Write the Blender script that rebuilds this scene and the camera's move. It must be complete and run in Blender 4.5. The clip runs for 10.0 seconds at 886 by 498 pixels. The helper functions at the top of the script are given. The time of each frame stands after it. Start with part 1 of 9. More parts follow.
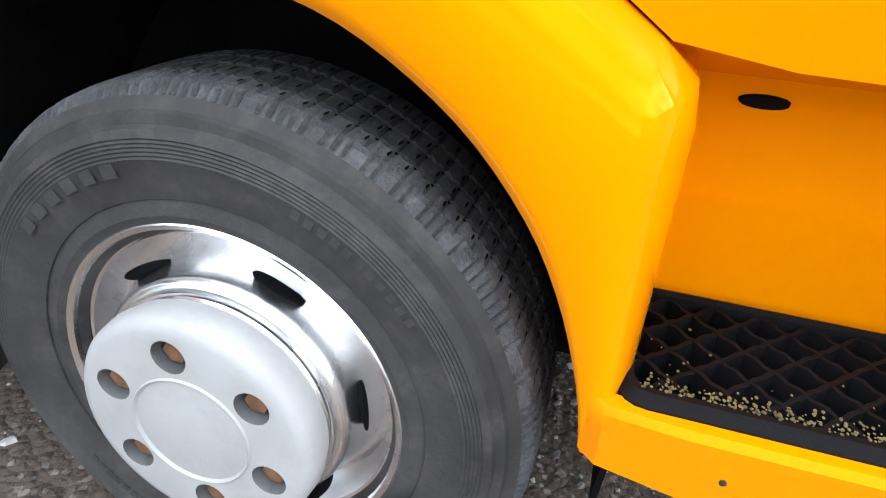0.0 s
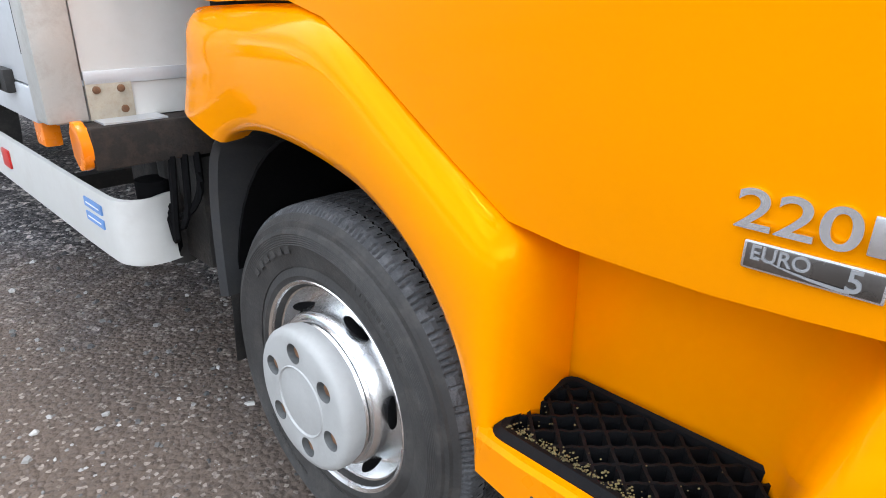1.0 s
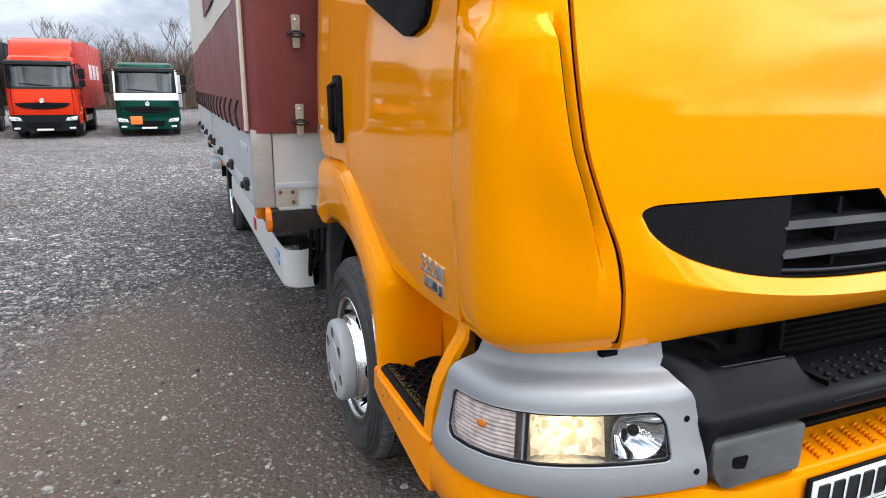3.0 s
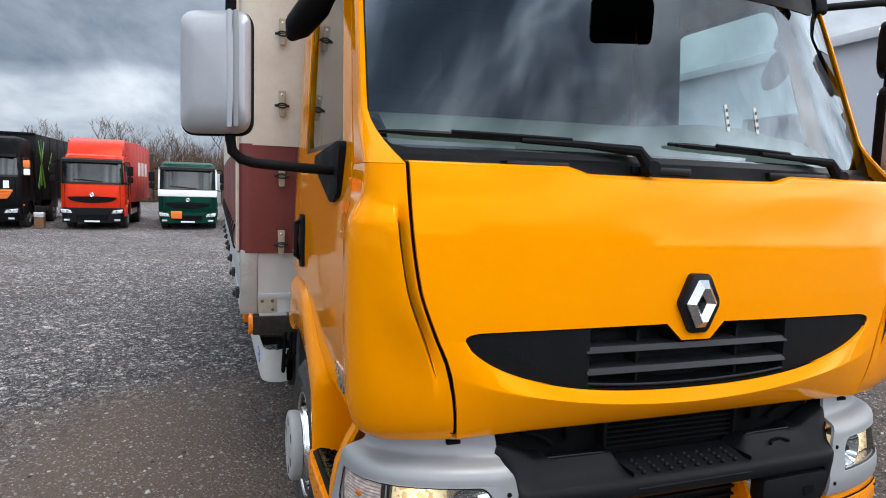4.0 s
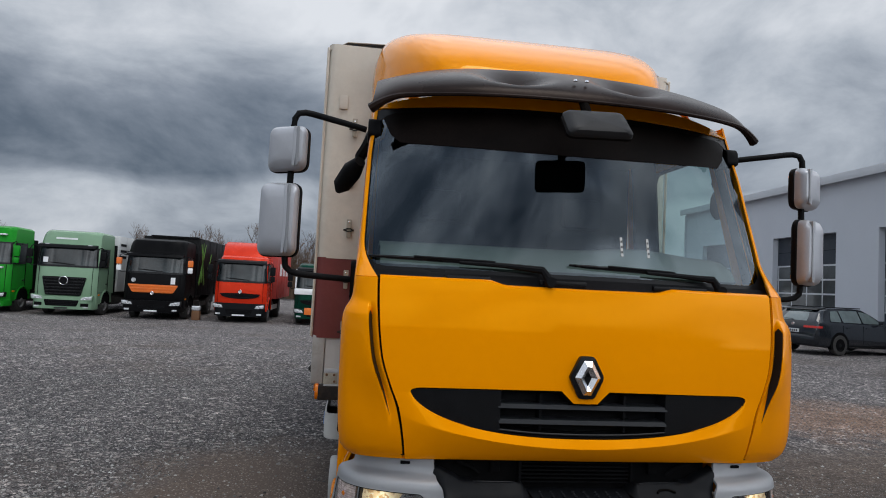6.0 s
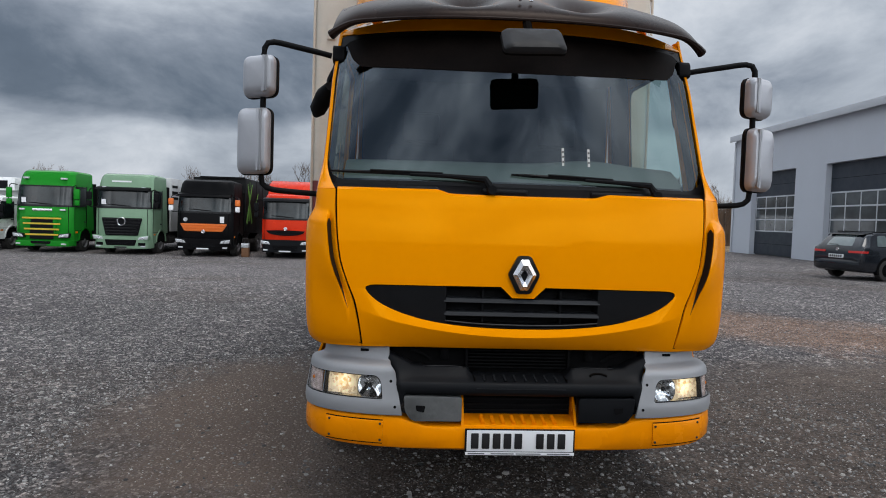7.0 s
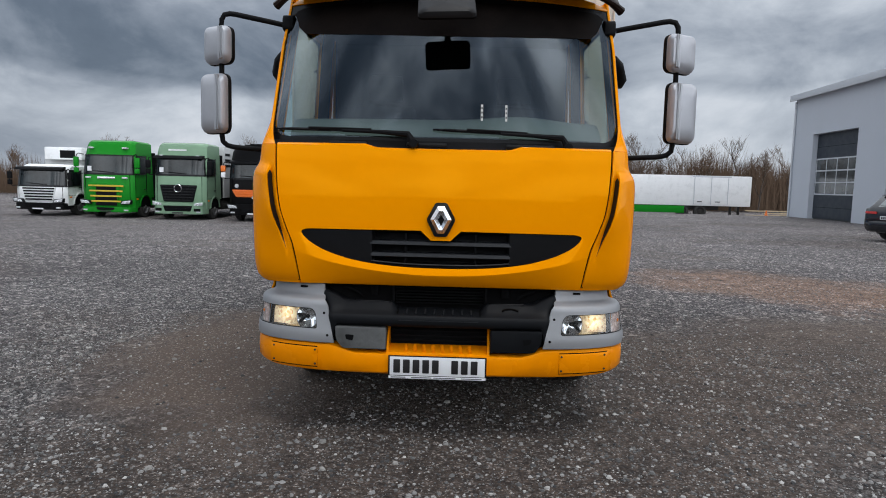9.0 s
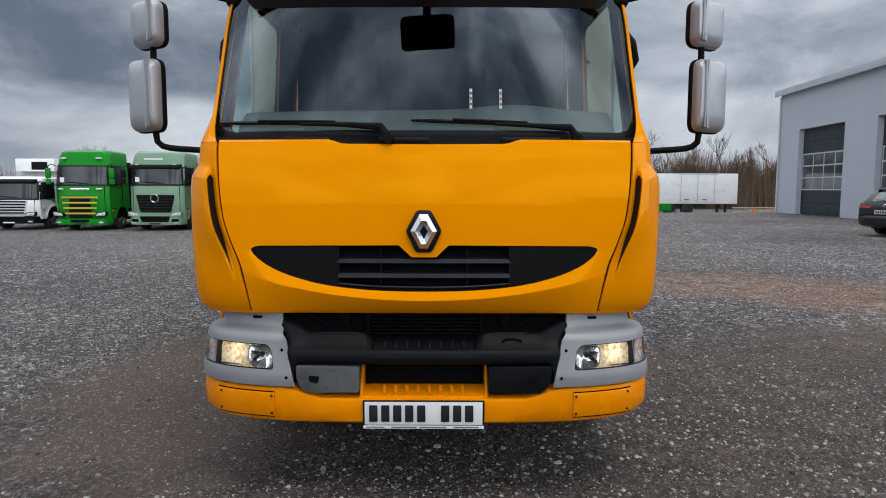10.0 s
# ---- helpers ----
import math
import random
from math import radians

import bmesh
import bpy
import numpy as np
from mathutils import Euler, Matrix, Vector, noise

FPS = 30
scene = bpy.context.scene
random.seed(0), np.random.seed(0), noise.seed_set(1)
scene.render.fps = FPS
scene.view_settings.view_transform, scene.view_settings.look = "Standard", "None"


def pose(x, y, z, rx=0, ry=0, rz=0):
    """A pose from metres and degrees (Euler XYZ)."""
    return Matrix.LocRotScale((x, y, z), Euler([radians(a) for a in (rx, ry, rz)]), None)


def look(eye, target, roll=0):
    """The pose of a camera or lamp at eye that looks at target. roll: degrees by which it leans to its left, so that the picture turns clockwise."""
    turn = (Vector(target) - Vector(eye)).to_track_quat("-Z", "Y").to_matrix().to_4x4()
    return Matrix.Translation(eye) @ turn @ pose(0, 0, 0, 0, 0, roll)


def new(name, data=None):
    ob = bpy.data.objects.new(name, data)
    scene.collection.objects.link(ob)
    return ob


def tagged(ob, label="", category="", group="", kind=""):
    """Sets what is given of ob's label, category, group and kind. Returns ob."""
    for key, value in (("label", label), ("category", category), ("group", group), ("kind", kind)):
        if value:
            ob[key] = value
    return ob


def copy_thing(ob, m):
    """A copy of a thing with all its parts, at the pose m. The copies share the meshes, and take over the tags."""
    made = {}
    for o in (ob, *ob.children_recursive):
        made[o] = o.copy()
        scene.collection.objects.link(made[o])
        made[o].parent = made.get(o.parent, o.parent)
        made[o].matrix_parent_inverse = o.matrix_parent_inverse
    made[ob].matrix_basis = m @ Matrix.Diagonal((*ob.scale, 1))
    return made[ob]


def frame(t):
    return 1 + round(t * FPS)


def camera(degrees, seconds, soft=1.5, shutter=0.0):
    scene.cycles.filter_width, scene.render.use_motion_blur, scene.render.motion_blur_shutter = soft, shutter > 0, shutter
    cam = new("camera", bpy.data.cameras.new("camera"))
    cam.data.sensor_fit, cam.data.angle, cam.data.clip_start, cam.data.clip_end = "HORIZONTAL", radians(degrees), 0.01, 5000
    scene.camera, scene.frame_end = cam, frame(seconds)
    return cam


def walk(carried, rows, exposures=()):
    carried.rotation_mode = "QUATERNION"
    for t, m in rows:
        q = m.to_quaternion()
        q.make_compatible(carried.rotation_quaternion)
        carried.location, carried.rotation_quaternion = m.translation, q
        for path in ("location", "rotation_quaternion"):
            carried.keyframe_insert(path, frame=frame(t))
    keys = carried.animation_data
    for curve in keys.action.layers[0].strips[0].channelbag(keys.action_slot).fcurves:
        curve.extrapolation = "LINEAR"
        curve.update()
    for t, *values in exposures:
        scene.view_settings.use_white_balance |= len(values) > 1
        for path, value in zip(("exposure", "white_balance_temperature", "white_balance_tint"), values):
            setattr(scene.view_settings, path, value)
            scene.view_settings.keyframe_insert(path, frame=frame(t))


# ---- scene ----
cam = camera(69.7, 10.0, soft=1.0)
PATH = [
    (0, (-1.521, 0.894, 0.923), (0.167, 1.346, -0.051), 4.1),
    (0.5, (-1.584, 0.604, 1.011), (-0.201, 1.772, 0.161), 1.4),
    (1, (-1.635, 0.357, 1.126), (-0.322, 1.664, 0.372), 0.6),
    (1.5, (-1.721, 0.076, 1.228), (-0.547, 1.518, 0.492), 2.7),
    (2, (-1.648, -0.248, 1.263), (-0.693, 1.389, 0.624), 3.5),
    (2.2, (-1.607, -0.358, 1.283), (-0.731, 1.323, 0.643), 2.1),
    (3.3, (-1.518, -1.094, 1.395), (-0.798, 0.725, 0.979), 0.8),
    (3.5, (-1.456, -1.215, 1.426), (-0.745, 0.618, 1.06), 1.3),
    (4, (-1.391, -1.504, 1.541), (-0.719, 0.37, 1.346), 1.8),
    (4.5, (-1.395, -1.819, 1.598), (-0.859, 0.105, 1.488), 1.1),
    (5, (-1.318, -2.109, 1.663), (-0.799, -0.195, 1.923), 0.3),
    (6.3, (-0.917, -2.725, 1.561), (-0.677, -0.74, 1.599), 3.3),
    (6.5, (-0.843, -2.791, 1.554), (-0.554, -0.812, 1.543), 2.1),
    (7, (-0.585, -2.97, 1.465), (-0.458, -0.976, 1.372), 1.8),
    (7.5, (-0.376, -3.162, 1.435), (-0.227, -1.169, 1.351), 2.3),
    (8, (-0.22, -3.375, 1.415), (-0.093, -1.389, 1.215), 2.1),
    (8.5, (-0.03, -3.431, 1.402), (0.035, -1.437, 1.255), 1.3),
    (9, (0.098, -3.356, 1.398), (0.049, -1.367, 1.197), 1.4),
    (9.5, (0.11, -3.041, 1.404), (0.126, -1.049, 1.224), 1.4),
    (10, (0.094, -2.702, 1.395), (0.086, -0.711, 1.206), 0.1),
]
EXPOSURES = [(0.0, 1.68), (0.5, 1.57), (1.0, 1.36), (2.2, 0.72), (3.3, 0.50), (4.0, 0.16), (4.5, -0.22), (5.0, -0.68), (6.5, -0.62), (7.5, -0.42), (10.0, -0.44)]
walk(cam, [(t, look(eye, target, roll)) for t, eye, target, roll in PATH], EXPOSURES)
# ---------- world, sun ----------
world = bpy.data.worlds.new("overcast_sky")
scene.world = world
world.use_nodes = True
wt = world.node_tree
wt.nodes.clear()


def wn(kind, **kw):
    n = wt.nodes.new(kind)
    for k, v in kw.items():
        n.inputs[k].default_value = v
    return n


SUN_EL, SUN_ROT = 70.0, 153.0
w_out = wt.nodes.new("ShaderNodeOutputWorld")
w_bg = wn("ShaderNodeBackground", Strength=0.10)
w_sky = wt.nodes.new("ShaderNodeTexSky")
w_sky.sky_type, w_sky.sun_disc = "NISHITA", False
w_sky.sun_elevation, w_sky.sun_rotation = radians(SUN_EL), radians(SUN_ROT)
w_sky.air_density, w_sky.dust_density = 1.2, 2.0
w_tc = wt.nodes.new("ShaderNodeTexCoord")
w_sep = wt.nodes.new("ShaderNodeSeparateXYZ")
wt.links.new(w_tc.outputs["Generated"], w_sep.inputs[0])


def wmath(op, a, b=None, clamp=False):
    n = wt.nodes.new("ShaderNodeMath")
    n.operation, n.use_clamp = op, clamp
    for i, v in enumerate((a, b)):
        if v is None:
            continue
        if isinstance(v, (int, float)):
            n.inputs[i].default_value = v
        else:
            wt.links.new(v, n.inputs[i])
    return n.outputs[0]


# cloud deck: directions laid onto a flat layer, so that clouds shrink towards the horizon
den = wmath("ADD", wmath("MAXIMUM", w_sep.outputs["Z"], 0.0), 0.30)
w_comb = wt.nodes.new("ShaderNodeCombineXYZ")
wt.links.new(wmath("DIVIDE", w_sep.outputs["X"], den), w_comb.inputs[0])
wt.links.new(wmath("DIVIDE", w_sep.outputs["Y"], den), w_comb.inputs[1])
w_map = wt.nodes.new("ShaderNodeMapping")
w_map.inputs["Location"].default_value = (2.3, 0.65, 0.0)
w_map.inputs["Scale"].default_value = (0.8, 1.0, 1.0)
wt.links.new(w_comb.outputs[0], w_map.inputs["Vector"])
w_n1 = wn("ShaderNodeTexNoise", Scale=1.0, Detail=6.0, Roughness=0.50, Distortion=0.25)
wt.links.new(w_map.outputs[0], w_n1.inputs["Vector"])
# an even base at one height: lighter under it, darkest just over it
w_n2 = wn("ShaderNodeTexNoise", Scale=3.0, Detail=6.0, Roughness=0.5)
wt.links.new(w_tc.outputs["Generated"], w_n2.inputs["Vector"])
height = wmath("ADD", w_sep.outputs["Z"], wmath("MULTIPLY", wmath("SUBTRACT", w_n2.outputs["Fac"], 0.5), 0.07))


def set_stops(ramp_node, stops):
    """Colour stops of a ramp; each colour a grey or three numbers."""
    el = ramp_node.color_ramp.elements
    for k, (p, c) in enumerate(stops):
        e = el[0] if k == 0 else el[len(el) - 1] if k == len(stops) - 1 else el.new(p)
        e.position = p
        e.color = (c, c, c, 1) if isinstance(c, (int, float)) else (*c, 1)


w_lay = wt.nodes.new("ShaderNodeValToRGB")
set_stops(w_lay, ((0.0, 0.55), (0.128, 0.57), (0.152, 0.32), (0.22, 0.42), (0.36, 0.82), (0.50, 0.98), (0.72, 0.72), (1.0, 0.66)))
wt.links.new(height, w_lay.inputs["Fac"])


def wrange(v, a, c, lo, hi):
    n = wt.nodes.new("ShaderNodeMapRange")
    for k, x in (("From Min", a), ("From Max", c), ("To Min", lo), ("To Max", hi)):
        n.inputs[k].default_value = x
    wt.links.new(v, n.inputs["Value"])
    return n.outputs[0]


# the low bank of cloud is heavier to the west, the high deck more broken
east = wmath("MULTIPLY", wrange(w_sep.outputs["X"], -0.15, 0.45, 0.0, 0.13), wrange(w_sep.outputs["Z"], 0.25, 0.5, 1.0, 0.5))
south = wmath("MULTIPLY", wrange(w_sep.outputs["Y"], -0.15, -0.7, 0.0, 0.30), wrange(w_sep.outputs["Z"], 0.34, 0.52, 1.0, 0.0))
east = wmath("ADD", east, south)
# the high deck is thicker to the south
east = wmath("ADD", east, wmath("MULTIPLY", wrange(w_sep.outputs["Y"], 0.0, -0.6, 0.0, -0.09), wrange(w_sep.outputs["Z"], 0.38, 0.52, 0.0, 1.0)))
contrast = wmath("MULTIPLY", wrange(w_sep.outputs["Z"], 0.12, 0.55, 0.9, 1.6), wrange(w_sep.outputs["Y"], 0.35, -0.1, 0.62, 1.0))
dens = wmath("ADD", wmath("ADD", w_lay.outputs[0], east), wmath("MULTIPLY", wmath("SUBTRACT", w_n1.outputs["Fac"], 0.5), contrast), True)
# puffs and billows inside the deck
w_n4 = wn("ShaderNodeTexNoise", Scale=4.2, Detail=8.0, Roughness=0.58, Distortion=0.35)
w_map4 = wt.nodes.new("ShaderNodeMapping")
w_map4.inputs["Scale"].default_value = (1.0, 1.0, 1.7)
wt.links.new(w_tc.outputs["Generated"], w_map4.inputs["Vector"])
wt.links.new(w_map4.outputs[0], w_n4.inputs["Vector"])
puffs = wmath("MULTIPLY", wmath("SUBTRACT", w_n4.outputs["Fac"], 0.47), wrange(w_sep.outputs["Y"], -0.3, 0.1, 1.5, 1.0))
dens = wmath("ADD", dens, puffs, True)
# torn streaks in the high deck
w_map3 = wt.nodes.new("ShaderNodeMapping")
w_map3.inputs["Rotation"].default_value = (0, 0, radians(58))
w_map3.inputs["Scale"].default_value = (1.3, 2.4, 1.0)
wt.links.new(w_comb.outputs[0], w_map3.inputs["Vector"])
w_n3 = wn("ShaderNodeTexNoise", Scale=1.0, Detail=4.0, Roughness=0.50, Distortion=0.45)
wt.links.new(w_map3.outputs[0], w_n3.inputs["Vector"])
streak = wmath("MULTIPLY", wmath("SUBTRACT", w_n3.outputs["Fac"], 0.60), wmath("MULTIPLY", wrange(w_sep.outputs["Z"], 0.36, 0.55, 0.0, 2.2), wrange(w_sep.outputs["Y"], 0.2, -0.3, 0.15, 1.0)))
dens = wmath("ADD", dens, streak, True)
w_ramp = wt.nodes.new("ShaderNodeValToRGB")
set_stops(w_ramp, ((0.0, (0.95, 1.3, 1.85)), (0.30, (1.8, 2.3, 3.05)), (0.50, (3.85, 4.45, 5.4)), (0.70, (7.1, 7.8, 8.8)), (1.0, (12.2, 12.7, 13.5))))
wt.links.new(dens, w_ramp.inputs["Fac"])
# an overcast sky is brighter overhead than at the horizon
w_mul = wt.nodes.new("ShaderNodeVectorMath")
w_mul.operation = "SCALE"
wt.links.new(w_ramp.outputs[0], w_mul.inputs[0])
# and brighter on the side where the sun stands behind the clouds
sunward = wmath("ADD", wmath("MULTIPLY", w_sep.outputs["X"], 0.50), wmath("MULTIPLY", w_sep.outputs["Y"], -0.87))
toward = wmath("MULTIPLY", wmath("MULTIPLY", wrange(sunward, -0.05, 0.75, 0.0, 2.0), wrange(w_sep.outputs["Z"], 0.39, 0.52, 1.0, 0.0)), wrange(w_n4.outputs["Fac"], 0.36, 0.64, 0.25, 1.75))
# thin places in the deck on that side shine through
w_n5 = wn("ShaderNodeTexNoise", Scale=3.4, Detail=6.0, Roughness=0.52, Distortion=0.5)
w_map5 = wt.nodes.new("ShaderNodeMapping")
w_map5.inputs["Location"].default_value = (0.35, 0.0, 0.2)
w_map5.inputs["Rotation"].default_value = (0, radians(18), 0)
w_map5.inputs["Scale"].default_value = (0.5, 0.5, 2.2)
wt.links.new(w_tc.outputs["Generated"], w_map5.inputs["Vector"])
wt.links.new(w_map5.outputs[0], w_n5.inputs["Vector"])
thin = wmath("MULTIPLY", wmath("MAXIMUM", wmath("SUBTRACT", w_n5.outputs["Fac"], 0.52), 0.0), wmath("MULTIPLY", wrange(w_sep.outputs["Z"], 0.40, 0.55, 0.0, 12.0), wrange(w_sep.outputs["Y"], 0.0, -0.35, 0.0, 1.0)))
wt.links.new(wmath("ADD", wmath("ADD", wrange(w_sep.outputs["Z"], 0.50, 0.85, 1.0, 2.6), toward), thin), w_mul.inputs["Scale"])
w_mix2 = wt.nodes.new("ShaderNodeMix")
w_mix2.data_type = "RGBA"
w_mix2.inputs[0].default_value = 0.94
wt.links.new(w_sky.outputs[0], w_mix2.inputs[6])
wt.links.new(w_mul.outputs[0], w_mix2.inputs[7])
wt.links.new(w_mix2.outputs[2], w_bg.inputs["Color"])
wt.links.new(w_bg.outputs[0], w_out.inputs["Surface"])

sun = new("sun", bpy.data.lights.new("sun", "SUN"))
sun.data.energy, sun.data.angle, sun.data.color = 1.8, radians(28), (1.0, 0.97, 0.93)
sun_az = radians(SUN_ROT)
sun_dir = Vector((math.sin(sun_az) * math.cos(radians(SUN_EL)), math.cos(sun_az) * math.cos(radians(SUN_EL)), math.sin(radians(SUN_EL))))
sun.matrix_world = look(sun_dir * 60, (0, 0, 0))


# ---------- materials ----------
def mat(name, col, rough=0.5, metal=0.0, var=0.12, scale=6.0, bump=0.0, bscale=60.0, coat=0.0, dirt=0.0, dirt_col=(0.12, 0.1, 0.08), spec=0.5, rnd=0.0, tint=None):
    """A surface with two scales of colour change, changing gloss, fine relief and optional grime."""
    m = bpy.data.materials.new(name)
    m.use_nodes = True
    nt = m.node_tree
    b = nt.nodes["Principled BSDF"]
    b.inputs["Metallic"].default_value = metal
    b.inputs["Coat Weight"].default_value = coat
    b.inputs["Coat Roughness"].default_value = 0.04
    b.inputs["Specular IOR Level"].default_value = spec
    if tint:
        b.inputs["Specular Tint"].default_value = (*tint, 1)
    tc = nt.nodes.new("ShaderNodeTexCoord")

    def noise_tex(sc, det=5.0, ro=0.55):
        n = nt.nodes.new("ShaderNodeTexNoise")
        n.inputs["Scale"].default_value, n.inputs["Detail"].default_value, n.inputs["Roughness"].default_value = sc, det, ro
        nt.links.new(tc.outputs["Object"], n.inputs["Vector"])
        return n.outputs["Fac"]

    def mix(kind, fac, a, c):
        n = nt.nodes.new("ShaderNodeMix")
        n.data_type, n.blend_type = "RGBA", kind
        for i, v in ((0, fac), (6, a), (7, c)):
            if isinstance(v, (int, float)):
                n.inputs[i].default_value = v
            elif isinstance(v, tuple):
                n.inputs[i].default_value = (*v, 1)
            else:
                nt.links.new(v, n.inputs[i])
        return n.outputs[2]

    def span(v, lo, hi, a=0.35, c=0.65):
        n = nt.nodes.new("ShaderNodeMapRange")
        n.inputs["From Min"].default_value, n.inputs["From Max"].default_value = a, c
        n.inputs["To Min"].default_value, n.inputs["To Max"].default_value = lo, hi
        nt.links.new(v, n.inputs["Value"])
        return n.outputs[0]

    big, fine = noise_tex(scale), noise_tex(scale * 13, 4.0, 0.6)
    dark = tuple(max(0.0, c * (1 - var)) for c in col)
    light = tuple(min(1.0, c * (1 + var)) for c in col)
    c1 = mix("MIX", span(big, 0, 1), dark, light)
    c2 = mix("MIX", span(fine, 0, 0.5), c1, tuple(c * (1 - var * 0.8) for c in col))
    if dirt:
        d = noise_tex(scale * 2.3, 8.0, 0.7)
        c2 = mix("MIX", span(d, 0, dirt, 0.48, 0.72), c2, dirt_col)
    if rnd:
        oi = nt.nodes.new("ShaderNodeObjectInfo")
        hs = nt.nodes.new("ShaderNodeHueSaturation")
        nt.links.new(c2, hs.inputs["Color"])
        mr = nt.nodes.new("ShaderNodeMapRange")
        mr.inputs["To Min"].default_value, mr.inputs["To Max"].default_value = 1 - rnd, 1 + rnd
        nt.links.new(oi.outputs["Random"], mr.inputs["Value"])
        nt.links.new(mr.outputs[0], hs.inputs["Value"])
        c2 = hs.outputs[0]
    nt.links.new(c2, b.inputs["Base Color"])
    nt.links.new(span(big, max(0.02, rough * 0.85), min(1, rough * 1.18)), b.inputs["Roughness"])
    if bump:
        bn = nt.nodes.new("ShaderNodeBump")
        bn.inputs["Strength"].default_value, bn.inputs["Distance"].default_value = min(1.0, bump), 0.004
        nt.links.new(noise_tex(bscale, 6.0, 0.62), bn.inputs["Height"])
        nt.links.new(bn.outputs[0], b.inputs["Normal"])
    return m


def glass_mat(name, tint, rough=0.0, ior=1.5, sheen=(0.8, 0.8, 0.8)):
    m = bpy.data.materials.new(name)
    m.use_nodes = True
    nt = m.node_tree
    nt.nodes.clear()
    out = nt.nodes.new("ShaderNodeOutputMaterial")
    tr = nt.nodes.new("ShaderNodeBsdfTransparent")
    tr.inputs[0].default_value = (*tint, 1)
    gl = nt.nodes.new("ShaderNodeBsdfGlossy")
    gl.inputs["Roughness"].default_value = rough
    gl.inputs[0].default_value = (*sheen, 1)
    lw = nt.nodes.new("ShaderNodeLayerWeight")
    lw.inputs["Blend"].default_value = 0.5
    pw = nt.nodes.new("ShaderNodeMath")
    pw.operation = "POWER"
    pw.inputs[1].default_value = 5.0
    nt.links.new(lw.outputs["Facing"], pw.inputs[0])
    fr = nt.nodes.new("ShaderNodeMath")
    fr.operation = "MULTIPLY_ADD"
    f0 = 2 * ((ior - 1) / (ior + 1)) ** 2
    fr.inputs[1].default_value, fr.inputs[2].default_value = 1 - f0, f0
    nt.links.new(pw.outputs[0], fr.inputs[0])
    mx = nt.nodes.new("ShaderNodeMixShader")
    nt.links.new(fr.outputs[0], mx.inputs[0])
    nt.links.new(tr.outputs[0], mx.inputs[1])
    nt.links.new(gl.outputs[0], mx.inputs[2])
    nt.links.new(mx.outputs[0], out.inputs[0])
    return m


def lamp_mat(name, col, strength):
    m = bpy.data.materials.new(name)
    m.use_nodes = True
    b = m.node_tree.nodes["Principled BSDF"]
    b.inputs["Base Color"].default_value = (*col, 1)
    b.inputs["Emission Color"].default_value = (*col, 1)
    b.inputs["Emission Strength"].default_value = strength
    return m


M_YEL = mat("yellow_paint", (0.87, 0.281, 0.0), 0.06, 0, 0.025, 1.5, 0.012, 5, coat=0.0, spec=0.56, tint=(1.0, 0.52, 0.02))
M_YEL2 = mat("yellow_bumper_paint", (0.82, 0.245, 0.0), 0.28, 0, 0.04, 3, 0.03, 20, coat=0.02, spec=0.4, tint=(1.0, 0.60, 0.06), dirt=0.10, dirt_col=(0.30, 0.14, 0.02))
M_BLK = mat("black_plastic", (0.0062, 0.0065, 0.0074), 0.6, 0, 0.2, 8, 0.25, 300, dirt=0.15, dirt_col=(0.014, 0.0135, 0.013), spec=0.09)
M_BLKG = mat("black_gloss_plastic", (0.007, 0.0075, 0.0085), 0.30, 0, 0.15, 5, 0.05, 80, spec=0.18)
# near-black for dark parts, and for shade painted into openings and voids
M_DARK = mat("dark_parts_and_void_shade", (0.006, 0.006, 0.0065), 0.8, 0, 0.3, 9, 0.3, 40, spec=0.04)
M_ANTH = mat("anthracite_plastic", (0.0060, 0.0068, 0.0082), 0.50, 0, 0.1, 6, 0.2, 260, dirt=0.2, dirt_col=(0.010, 0.0098, 0.0095), spec=0.11)
M_SIL = mat("silver_paint", (0.30, 0.308, 0.32), 0.50, 0.30, 0.04, 4, 0.03, 200, coat=0.05)
M_SILM = mat("silver_mirror_shell", (0.43, 0.44, 0.47), 0.38, 0.25, 0.05, 6, 0.05, 200, dirt=0.1, dirt_col=(0.3, 0.29, 0.28))
M_GREYP = mat("faded_grey_plastic", (0.105, 0.108, 0.108), 0.6, 0, 0.25, 7, 0.2, 160, dirt=0.5, dirt_col=(0.045, 0.045, 0.042), spec=0.3)
M_CHROME = mat("chrome", (0.82, 0.83, 0.85), 0.24, 1.0, 0.05, 6, 0.04, 90)
M_RIM = mat("polished_aluminium_rim", (0.93, 0.935, 0.94), 0.24, 1.0, 0.06, 9, 0.10, 70, dirt=0.12, dirt_col=(0.32, 0.32, 0.33))
M_CAP = mat("grey_hub_cover_plastic", (0.36, 0.365, 0.36), 0.6, 0, 0.06, 9, 0.10, 200, dirt=0.2, dirt_col=(0.18, 0.175, 0.165))
M_RUST = mat("rusty_steel", (0.20, 0.10, 0.05), 0.8, 0.2, 0.4, 60, 0.5, 200)
M_TYRE = mat("tyre_rubber", (0.037, 0.036, 0.035), 0.62, 0, 0.30, 9, 0.35, 160, dirt=0.45, dirt_col=(0.105, 0.095, 0.085), spec=0.35)
# tread rubber twice: paler for the lit shoulder rib, darker for the shaded ribs
M_TREAD = mat("worn_lit_tread_rubber", (0.074, 0.076, 0.080), 0.8, 0, 0.3, 14, 0.9, 150, dirt=0.7, dirt_col=(0.17, 0.17, 0.175), spec=0.3)
M_TREAD2 = mat("shaded_tread_rubber", (0.034, 0.035, 0.037), 0.8, 0, 0.3, 14, 0.9, 150, dirt=0.6, dirt_col=(0.085, 0.085, 0.088), spec=0.3)
